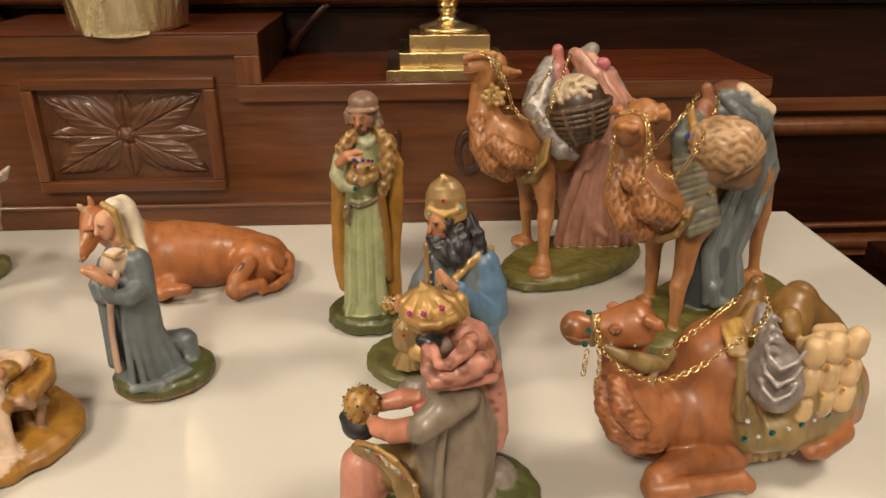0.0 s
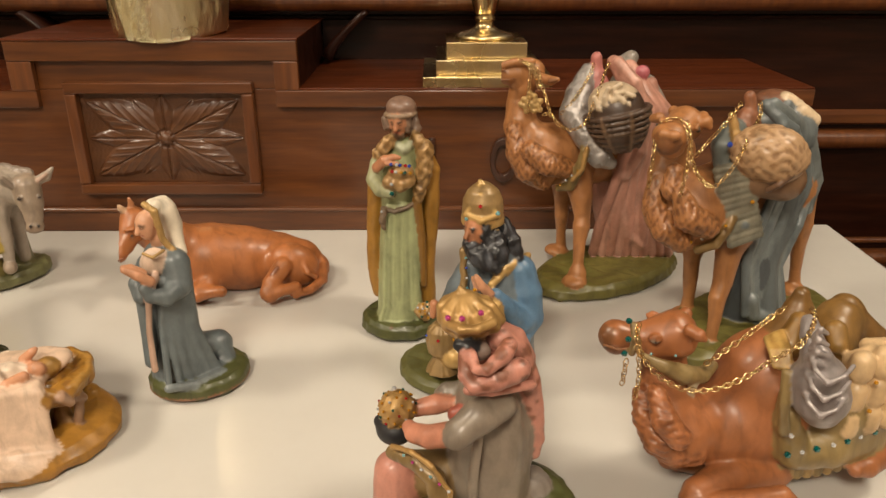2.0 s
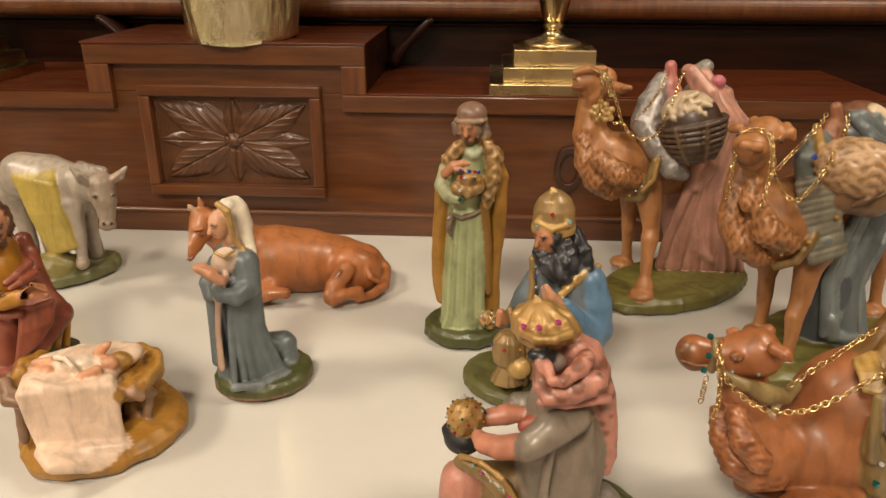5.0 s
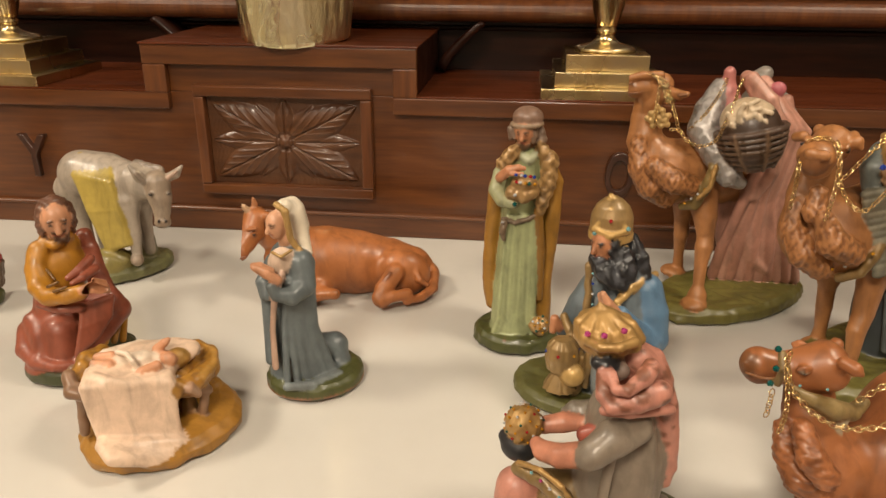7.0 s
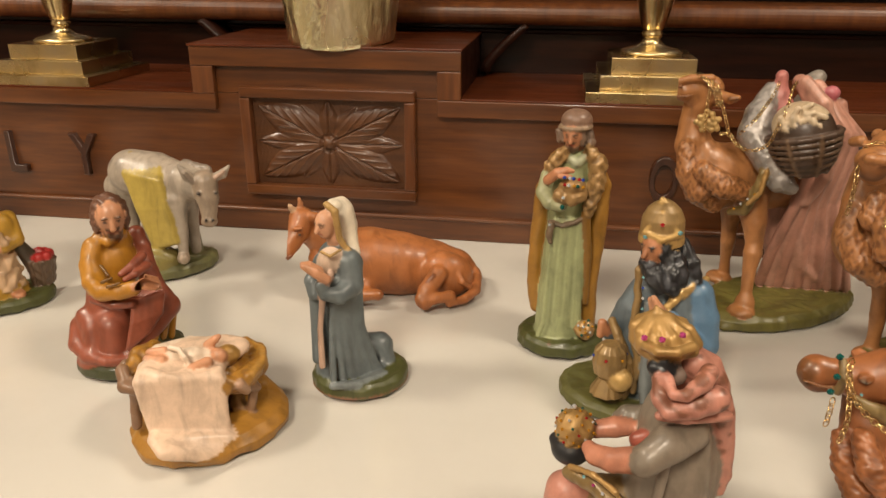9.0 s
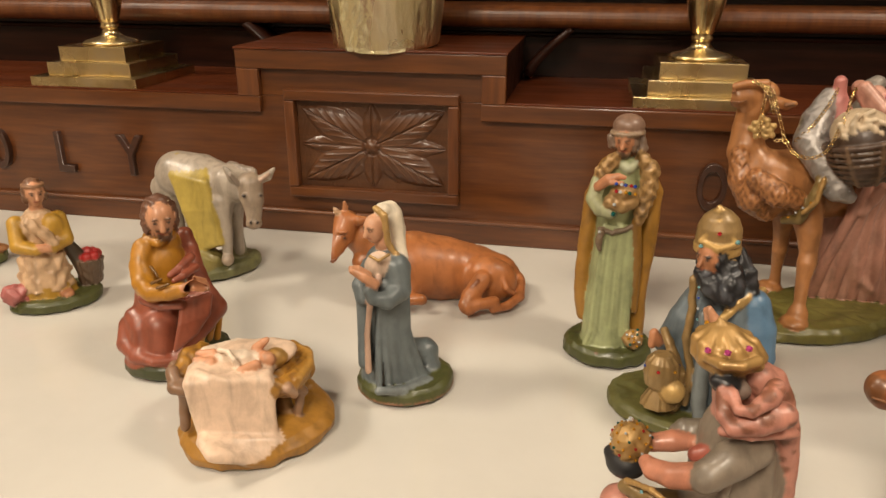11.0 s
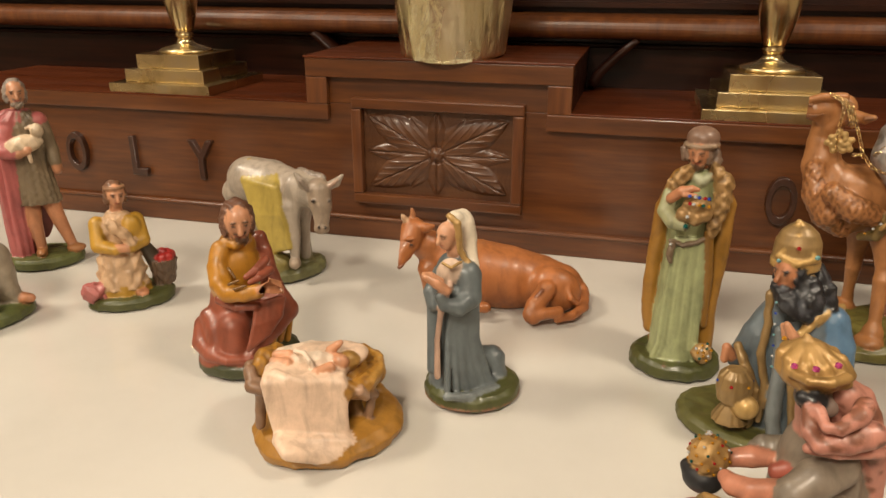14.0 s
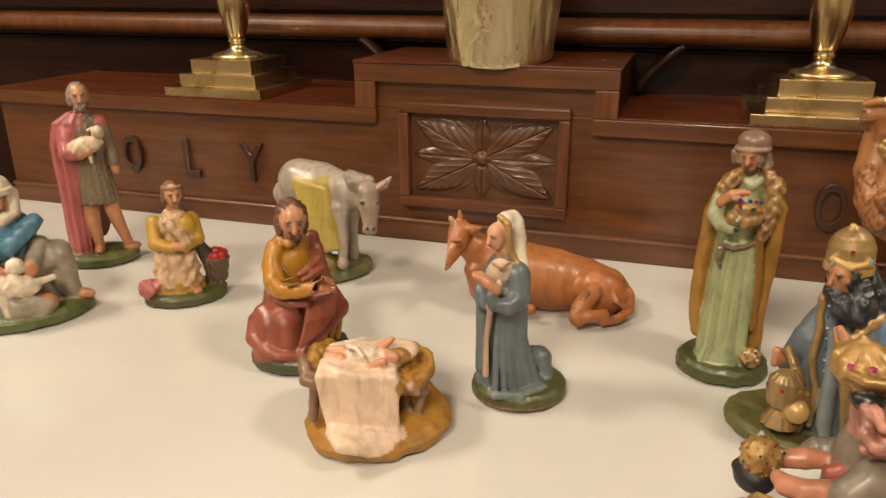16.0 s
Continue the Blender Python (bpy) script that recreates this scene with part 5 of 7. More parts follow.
def face_of_camel(s, a, b, ra, rb, side, paint, ears=(0.7, 1.1)):
    """Head from muzzle a to crown b, with brows, eyes, nostrils, mouth and ears; side: the way across the face."""
    a, b, side = np.array(a, float), np.array(b, float), np.array(side, float)
    f = (a - b) / np.linalg.norm(a - b)
    up = np.cross(f, side)
    up = up if up[2] > 0 else -up
    m = a + (b - a) * 0.45
    s.path([(*a, ra), (*m, ra * 0.92), (*b, rb)], paint, 0.6)
    s.path([(*(a - up * ra * 0.55 + f * 0.1), ra * 0.75), (*(m - up * ra * 0.5), ra * 0.75)], paint, 0.15)
    s.ell(a + f * ra * 0.35 + up * ra * 0.1, (ra * 0.9,) * 3, CAMEL_DARK, k=0.4)
    for e in (-1, 1):
        eye = b + (a - b) * 0.34 + side * e * rb * 0.93 + up * rb * 0.28
        s.ell(eye, (0.55, 0.55, 0.36), paint, k=0.35)
        s.ell(eye + side * e * 0.3 - up * 0.06, (0.34, 0.34, 0.18), (0.42, 0.33, 0.25), k=0.04)
        s.ell(eye + side * e * 0.42 - up * 0.06, (0.24, 0.24, 0.19), DARK, k=0.03)
        s.path([(*(eye + side * e * 0.3 + f * 0.5 + up * 0.22), 0.16), (*(eye + side * e * 0.34 + up * 0.36), 0.2), (*(eye + side * e * 0.2 - f * 0.5 + up * 0.2), 0.16)], paint, 0.15)
        s.ell(a + f * ra * 0.9 + side * e * ra * 0.5 + up * ra * 0.4, (0.24, 0.24, 0.14), CAMEL_DARK, k=0.08)
        ear = b - f * rb * 0.5 + side * e * rb * 0.85 + up * rb * 0.4
        s.path([(*ear, 0.5), (*(ear - f * ears[1] * 0.6 + side * e * ears[0] * 0.6), 0.62), (*(ear - f * ears[1] + side * e * ears[0] + up * 0.2), 0.28)], paint, 0.25)


# ---- standing camel under a pink cloth ----
def pink_camel():
    s = Sculpt((-17, -15, -0.3), (14, 14, 36), 0.19)
    rosy, pale, drab = (0.45, 0.215, 0.155), (0.52, 0.27, 0.20), (0.27, 0.235, 0.20)
    mound(s, 13.6, 7.4, 2.0, OLIVE, (-0.8, -0.8), 48)
    s.path([(-10.1, -4.0, 19.5, 4.05), (-4.3, -0.0, 19.0, 4.81), (2.7, 6.0, 18.9, 4.74)], CAMEL, 1.0)
    s.path([(-14.5, -4.0, 29.1, 1.73), (-14.5, -4.5, 26.0, 1.98), (-14.3, -5.0, 23.3, 2.39), (-12.8, -5.0, 20.6, 3.37), (-10.6, -4.0, 18.6, 4.06)], CAMEL, 0.9, (0.05, 2.6, (1, 1, 0.5)))
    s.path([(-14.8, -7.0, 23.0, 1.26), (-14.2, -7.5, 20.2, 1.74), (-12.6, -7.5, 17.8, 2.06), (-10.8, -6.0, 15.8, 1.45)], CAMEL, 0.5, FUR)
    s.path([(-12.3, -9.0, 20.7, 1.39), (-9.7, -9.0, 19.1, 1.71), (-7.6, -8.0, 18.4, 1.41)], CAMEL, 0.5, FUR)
    s.path([(-16.1, -6.0, 30.4, 1.39), (-14.8, -5.4, 30.6, 1.55), (-13.1, -4.0, 30.6, 1.72)], CAMEL, 0.4)
    s.path([(-14.9, -5.6, 29.2, 1.01), (-13.4, -5.0, 29.6, 1.40), (-14.3, -5.0, 28.3, 1.49)], CAMEL, 0.5)
    s.path([(-16.9, -7.0, 31.7, 0.46), (-15.4, -7.0, 32.2, 0.53), (-13.1, -6.0, 32.2, 0.61)], CAMEL, 0.4)
    s.path([(-17.1, -7.4, 29.9, 0.15), (-15.8, -7.8, 30.0, 0.15), (-15.0, -7.4, 30.2, 0.11)], CAMEL_DARK, 0.1)
    s.ell((-16.6, -7.6, 31.2), (0.34, 0.3, 0.2), CAMEL_DARK, (0, -20, 0), 0.08)
    s.path([(-12.7, -6.4, 31.3, 0.30), (-12.0, -6.0, 31.1, 0.31)], CAMEL, 0.2), s.ell((-12.4, -6.3, 30.8), (0.36, 0.3, 0.24), DARK, k=0.06)
    s.path([(-11.7, -5.6, 30.1, 0.69), (-10.4, -6.0, 29.8, 0.69), (-9.5, -6.0, 30.0, 0.38)], CAMEL, 0.3), s.path([(-10.4, -6.7, 29.9, 0.30), (-9.6, -6.5, 30.0, 0.15)], CAMEL_DARK, 0.15)
    for k in range(16):
        a = k * 2.4
        s.ell((-12.6, -7.4, 27.2) + np.array((1.5 * math.sin(a) * (k / 16) ** 0.5, -0.3, 1.5 * math.cos(a) * (k / 16) ** 0.5 - 0.2)), (0.42,) * 3, (0.5, 0.33, 0.13, 0.4), k=0.05)
    s.path([(-0.5, 4.0, 30.7, 1.14), (0.2, 4.0, 27.4, 3.14), (1.6, 4.0, 22.0, 4.37)], drab, 0.8)
    s.path([(-0.1, 5.0, 31.6, 1.07), (-1.2, 4.0, 30.7, 1.31)], drab, 0.4)
    s.path([(2.5, 7.0, 27.7, 1.35), (4.5, 8.0, 23.8, 1.71), (5.9, 8.0, 18.1, 1.57), (5.5, 8.0, 13.6, 1.24)], drab, 0.5)
    s.ell((1.0, 4.0, 11.8), (5.0, 3.0, 9.5), rosy, k=0.6)
    for k in range(10):
        u = k / 9
        s.path([(-2.4, -0.5, 31.7, 0.86) if k < 5 else (-0.2, 1.5, 30.8, 0.96), (-1.2 + 4.4 * u + 2.6, -3.6 + 4.6 * u, 26.2 - 1.4 * u, 0.8), (-0.6 + 5.2 * u, -3.0 + 5.0 * u + 0.5 * (k % 2), 15.5, 0.75 + 0.15 * (k % 2)), (-2.4 + 9.6 * u, -1.0 + 3.4 * u + 0.6 * (k % 2), 8.0, 0.72), (-3.1 + 11.4 * u, 1.0 + 2.6 * u, 2.6, 0.72)], (rosy, pale)[k % 2 if k else 0], 0.22)
    s.path([(0.3, -1.0, 15.1, 0.83), (0.3, -0.6, 10.6, 0.76), (1.5, 1.0, 6.4, 0.78), (3.9, 2.0, 4.2, 0.70)], pale, 0.5)
    s.path([(-1.8, -1.5, 31.9, 0.78), (0.7, -2.5, 29.4, 0.93), (2.8, -2.0, 24.7, 1.03), (2.3, -3.0, 20.1, 0.96), (0.6, -3.0, 16.6, 0.81)], pale, 0.5, (0.05, 2))
    s.path([(3.0, 2.0, 28.7, 0.80), (4.3, 3.0, 24.4, 0.90), (4.5, 2.0, 19.7, 0.83)], rosy, 0.5)
    s.ell((1.6, 0.6, 30.3), (1.0, 0.8, 1.0), (0.45, 0.13, 0.15), (0, 40, 0), 0.3)
    s.path([(-4.7, -2.0, 32.5, 0.78), (-4.6, -2.0, 31.3, 0.78), (-4.4, -2.0, 29.9, 1.18), (-4.0, -2.0, 28.3, 1.58)], (0.44, 0.16, 0.14), 0.4)
    s.path([(-5.7, -2.0, 30.6, 1.10), (-6.6, -3.5, 27.7, 1.88), (-7.0, -5.5, 25.4, 2.02), (-4.9, -7.0, 22.7, 1.85), (-3.1, -7.5, 20.3, 1.70), (-1.6, -7.0, 19.2, 0.93)], SILVER, 0.5, (0.05, 4.5))
    for k in range(22):
        s.gem((-6.1, -6.3, 27.6) + np.array((1.3 * math.sin(k * 2.4) + 0.16 * k, -1.9 + 0.25 * math.sin(k * 1.7) - 0.05 * k, 2.0 - 0.48 * k)), 0.13, "clear")
    axis = np.array((0.24, 0.0, -0.97))
    top = np.array((-1.3, -8.0, 26.5))
    s.path([(*top, 3.63), (*(top + axis * 2.2), 3.28), (*(top + axis * 3.4), 2.25)], (0.05, 0.027, 0.016), 0.3)
    for j in range(7):
        c, q = top + axis * (0.1 + 0.75 * j), 4.06 * (1 - 0.012 * j - 0.010 * j * j)
        ring = [(*(c + np.array((q * math.cos(a), 0.9 * q * math.sin(a), 0.24 * q * math.cos(a)))), 0.3 if j else 0.38) for a in np.linspace(0, 2 * math.pi, 19)]
        s.path(ring, (0.10, 0.058, 0.033) if j % 2 else (0.065, 0.036, 0.022), 0.1)
    for a in (-165, -115, -65, -15):
        ca, sa = math.cos(radians(a)), math.sin(radians(a))
        s.path([(*(top + axis * u * 5 + 4.14 * (1 - 0.08 * u - 0.42 * u * u) * np.array((ca, 0.9 * sa, 0.24 * ca))), 0.3) for u in (0, 0.35, 0.7, 1.0)], (0.15, 0.09, 0.05), 0.1)
    s.ell((-1.7, -8.0, 27.5), (3.45, 3.11, 2.94), (0.50, 0.38, 0.25), k=0.2)
    for k in range(12):
        a, q = k * 2.4, 2.16 * ((k + 0.5) / 12) ** 0.5
        c = np.array((-1.7, -8.0, 27.6)) + np.array((q * math.cos(a), -2.94 * (1 - (q / 3.63) ** 2) ** 0.5 * 0.95, q * math.sin(a) * 0.8 + 0.5))
        s.path([(*(c + np.array((0.8 * math.cos(a + w), -0.1, 0.8 * math.sin(a + w)))), 0.34) for w in (0.4, 1.5, 2.6)], (0.56, 0.44, 0.30), 0.12)
    s.path([(-6.1, -5.0, 16.8, 2.25), (-5.2, -6.0, 13.8, 1.61), (-4.8, -6.5, 11.0, 1.13), (-4.8, -7.0, 9.7, 1.22), (-4.9, -7.5, 7.5, 0.90), (-4.8, -8.5, 4.2, 0.74)], CAMEL, 0.5)
    s.ell((-4.8, -8.6, 3.0), (1.3, 1.4, 1.5), CAMEL, k=0.5)
    s.ell((-5.1, -9.4, 2.2), (1.7, 1.9, 0.85), CAMEL, k=0.4)
    s.path([(-8.3, -1.0, 15.5, 2.01), (-8.3, -0.0, 11.1, 1.12), (-8.2, 0.5, 8.5, 1.04), (-8.2, 1.5, 5.0, 0.71), (-8.1, 2.0, 2.9, 0.81)], CAMEL, 0.5)
    s.ell((-8.8, 1.8, 2.1), (1.8, 1.8, 0.85), CAMEL, k=0.4)
    s.path([(-5.3, -7.5, 22.8, 0.54), (-5.0, -8.5, 21.0, 0.69), (-5.6, -8.5, 18.6, 0.70), (-6.7, -8.0, 15.9, 0.71), (-8.4, -7.0, 15.1, 0.48)], (0.20, 0.135, 0.045, 0.15), 0.25, (0.05, 3))
    s.path([(-4.7, -9.3, 21.7, 0.30), (-5.1, -9.6, 18.9, 0.31), (-6.4, -9.4, 17.2, 0.31)], GOLD, 0.15, (0.06, 5))
    for k in range(5):
        s.gem((-5.8, -9.6, 17.9) + np.array((-0.75 * k + 0.8, 0.1 * k, 1.4 - 0.75 * k)), 0.24, ("clear", "amber", "clear")[k % 3])
    statue("camel_figurine", "standing brown camel figurine with pink cloth and basket", "figurine", (0.725, -0.190), -14.1, [s], "nativity figures")


# ---- standing camel under a blue-grey cloth ----
def grey_camel():
    s = Sculpt((-16, -17, -0.3), (15, 17, 36.5), 0.19)
    slate, light = (0.125, 0.145, 0.148), (0.148, 0.168, 0.165)
    mound(s, 15.2, 8.0, 2.0, OLIVE, (1.2, 2.2), 60)
    s.path([(-6.8, -3.0, 17.7, 4.30), (-3.7, -0.0, 18.2, 4.65), (2.0, 7.0, 18.3, 4.40)], CAMEL, 1.0)
    s.ell((-7.5, -5.0, 17.8), (5.47, 4.56, 5.02), CAMEL, k=1.0)
    s.path([(-9.9, -5.0, 24.6, 2.27), (-10.3, -6.0, 22.1, 2.28), (-9.8, -6.0, 19.7, 2.71), (-8.4, -6.0, 17.4, 3.40)], CAMEL, 0.9, (0.05, 2.6, (1, 1, 0.5)))
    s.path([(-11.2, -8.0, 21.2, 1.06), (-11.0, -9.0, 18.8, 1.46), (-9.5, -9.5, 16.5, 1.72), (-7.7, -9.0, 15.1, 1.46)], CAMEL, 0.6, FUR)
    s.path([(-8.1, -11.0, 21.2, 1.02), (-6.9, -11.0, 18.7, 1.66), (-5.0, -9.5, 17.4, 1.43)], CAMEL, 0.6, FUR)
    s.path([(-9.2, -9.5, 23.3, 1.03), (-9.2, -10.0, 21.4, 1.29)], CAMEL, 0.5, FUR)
    face_of_camel(s, (-9.9, -11.5, 27.4), (-9.0, -7.5, 28.3), 1.67, 2.05, (0.9, -0.42, 0), CAMEL, (0.2, 0.2))
    s.ell((-9.9, -11.6, 27.9), (1.90, 1.52, 1.44), CAMEL, k=0.5)
    s.ell((-9.8, -11.2, 26.4), (1.52, 1.29, 0.99), CAMEL, k=0.25)
    for a in ((-10.3, -13.4, 28.4), (-9.2, -13.6, 28.4)):
        s.ell(a, (0.7, 0.5, 0.55), CAMEL, k=0.3)
    s.ell((-7.3, -9.6, 28.2), (0.3, 0.3, 0.24), DARK, k=0.05), s.ell((-11.5, -10.0, 28.5), (0.3, 0.3, 0.24), DARK, k=0.05)
    s.path([(-10.7, -13.0, 27.2, 0.12), (-9.6, -13.2, 27.1, 0.12), (-8.5, -12.8, 27.5, 0.12)], CAMEL_DARK, 0.1)
    s.path([(-7.6, -8.0, 28.7, 0.69), (-6.7, -8.0, 28.9, 0.69), (-6.3, -8.0, 28.4, 0.38)], CAMEL, 0.3)
    s.path([(-11.8, -7.0, 28.7, 0.58), (-12.6, -6.0, 28.3, 0.53)], CAMEL, 0.3)
    s.path([(-2.8, -2.0, 30.9, 0.65), (-2.5, -2.0, 29.8, 0.65), (-2.7, -2.0, 28.4, 1.32), (-2.6, -2.0, 26.7, 1.99)], (0.24, 0.095, 0.045), 0.5)
    s.ell((0.8, 5.0, 25.7), (4.41, 3.50, 3.95), slate, k=0.8)
    s.ell((-0.1, 5.0, 29.4), (2.4, 2.0, 1.3), (0.17, 0.07, 0.035), k=0.4)
    for k in range(9):
        u = k / 8
        m = k % 2
        top = (-0.9, -0.5, 29.7, 0.66) if k < 4 else (1.2, 3.5, 29.1, 0.68)
        s.path([top, mix((1.1, -1.0, 27.8, 0.59), (4.2, 6.0, 24.7, 0.63), u), mix((2.1, -2.0, 23.1, 0.53), (6.0, 7.0, 20.3, 0.57), u), mix((0.8, -2.0, 16.2, 0.48), (4.9, 5.0, 13.9, 0.51), u) if m else mix((0.7, -2.8, 16.5, 0.54), (5.0, 4.0, 14.3, 0.58), u), mix((-0.3, -2.4, 10.6, 0.49), (3.7, 3.0, 9.0, 0.44), u), mix((0.6, -2.4, 4.0, 0.50), (5.2, 3.0, 2.7, 0.45), u)], (slate, light)[m], 0.2)
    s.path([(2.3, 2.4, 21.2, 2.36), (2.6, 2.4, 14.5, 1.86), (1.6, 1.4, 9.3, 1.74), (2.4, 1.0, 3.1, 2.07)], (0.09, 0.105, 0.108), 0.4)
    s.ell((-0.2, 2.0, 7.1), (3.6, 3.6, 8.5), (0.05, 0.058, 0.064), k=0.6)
    s.path([(1.1, -2.0, 5.9, 0.86), (1.6, -1.5, 3.7, 0.80), (3.8, -0.0, 3.2, 0.66), (5.8, 1.0, 3.3, 0.44)], light, 0.4)
    s.path([(-0.2, 0.0, 30.0, 0.59), (2.3, 2.0, 27.9, 0.74), (4.7, 5.0, 24.3, 0.84), (6.1, 7.0, 19.5, 0.86), (5.6, 6.0, 16.0, 0.80)], light, 0.4, (0.05, 1.8))
    s.path([(0.5, -1.0, 28.8, 0.52), (2.4, 0.0, 27.1, 0.60), (4.0, 1.0, 23.9, 0.61), (5.0, 2.0, 20.2, 0.62), (3.9, 2.0, 15.6, 0.63)], slate, 0.3, (0.05, 1.8))
    s.path([(1.0, 4.0, 29.9, 0.75), (2.3, 4.5, 29.0, 0.89)], (0.60, 0.46, 0.30), 0.3, (0.04, 2))
    s.path([(2.9, 4.0, 28.5, 0.95), (4.3, 5.0, 27.4, 0.96)], (0.60, 0.46, 0.30), 0.15, (0.04, 2))
    s.path([(-4.0, -4.0, 27.3, 1.43), (-4.5, -6.0, 25.8, 1.55), (-4.4, -6.5, 24.0, 1.03)], (0.115, 0.13, 0.12), 0.4, (0.05, 2.5))
    s.path([(-4.3, -4.0, 29.0, 0.45), (-3.6, -6.5, 27.6, 0.51), (-3.0, -8.0, 26.1, 0.38)], (0.33, 0.19, 0.06, 0.15), 0.25)
    for k in range(13):
        u = k / 12
        s.path([(-4.9 + 2.7 * u, -7.6 + 0.4 * u, 23.4 - 8.6 * u, 0.5), (-1.9 + 2.5 * u, -7.6 + 1.4 * u, 24.6 - 8.4 * u, 0.5)], ((0.19, 0.18, 0.135, 0.15), (0.25, 0.235, 0.175, 0.2))[k % 2], 0.12)
    s.path([(-3.2, -6.0, 23.0, 1.30), (-1.9, -6.0, 19.7, 1.44), (-0.6, -5.0, 17.1, 1.20)], (0.15, 0.15, 0.12), 0.3)
    s.path([(-1.1, -7.0, 17.4, 0.52), (0.3, -5.0, 17.4, 0.53)], slate, 0.3)
    s.path([(-0.0, -6.0, 22.7, 2.18), (2.0, -5.0, 22.5, 2.45)], (0.17, 0.092, 0.045), 0.5, (0.05, 1.6))
    s.path([(0.6, -8.6, 22.2, 0.31), (1.6, -9.0, 23.0, 0.31), (2.7, -8.6, 24.1, 0.31)], (0.12, 0.06, 0.03), 0.4)
    s.ell((0.2, -7.0, 25.8), (4.11, 2.89, 3.19), (0.44, 0.275, 0.145), (0, 8, 0), 0.2, (0.06, 4.6, (0.8, 1, 1.2), (0.27, 0.15, 0.07)))
    s.gem((-3.9, -8.8, 26.8), 0.45, "blue")
    s.gem((-0.7, -8.2, 20.5), 0.34, "amber")
    s.path([(-2.0, -3.0, 15.4, 2.48), (-2.4, -4.0, 12.4, 1.52), (-2.5, -5.0, 9.0, 1.18), (-2.8, -6.0, 7.1, 1.04), (-2.7, -6.5, 4.6, 0.77), (-2.8, -7.0, 1.5, 0.64)], CAMEL, 0.5)
    s.ell((-3.0, -7.6, 0.5), (1.7, 1.8, 1.0), CAMEL, k=0.4)
    s.path([(-6.7, -1.0, 13.6, 2.16), (-6.7, 0.0, 9.3, 1.03), (-6.6, 0.5, 6.6, 0.97), (-6.5, 1.0, 3.5, 0.76), (-6.6, 1.0, 1.8, 0.84)], CAMEL, 0.5)
    s.ell((-6.9, 0.6, 1.0), (1.6, 1.7, 0.9), CAMEL, k=0.4)
    s.path([(5.2, 9.0, 16.5, 1.64), (5.9, 10.0, 12.7, 1.22), (5.9, 11.0, 9.0, 0.93), (6.2, 12.0, 4.8, 0.72), (6.4, 12.0, 3.0, 0.80)], CAMEL, 0.5)
    s.ell((6.3, 11.6, 2.3), (1.7, 1.8, 1.0), CAMEL, k=0.4)
    s.path([(-2.3, -7.0, 18.5, 0.52), (-2.8, -8.0, 17.1, 0.59), (-3.8, -8.5, 15.1, 0.59), (-5.7, -8.5, 14.0, 0.47)], (0.20, 0.12, 0.04, 0.15), 0.25, (0.05, 3))
    for k, kind in enumerate(("amber", "aqua", "clear", "amber")):
        s.gem((-3.0, -9.6, 17.8) + np.array((-1.15 * k, 0.0, -1.2 * k + 0.12 * k * k)), (0.28, 0.42)[k == 1], kind)
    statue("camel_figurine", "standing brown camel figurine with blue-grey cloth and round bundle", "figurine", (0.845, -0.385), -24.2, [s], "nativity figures")


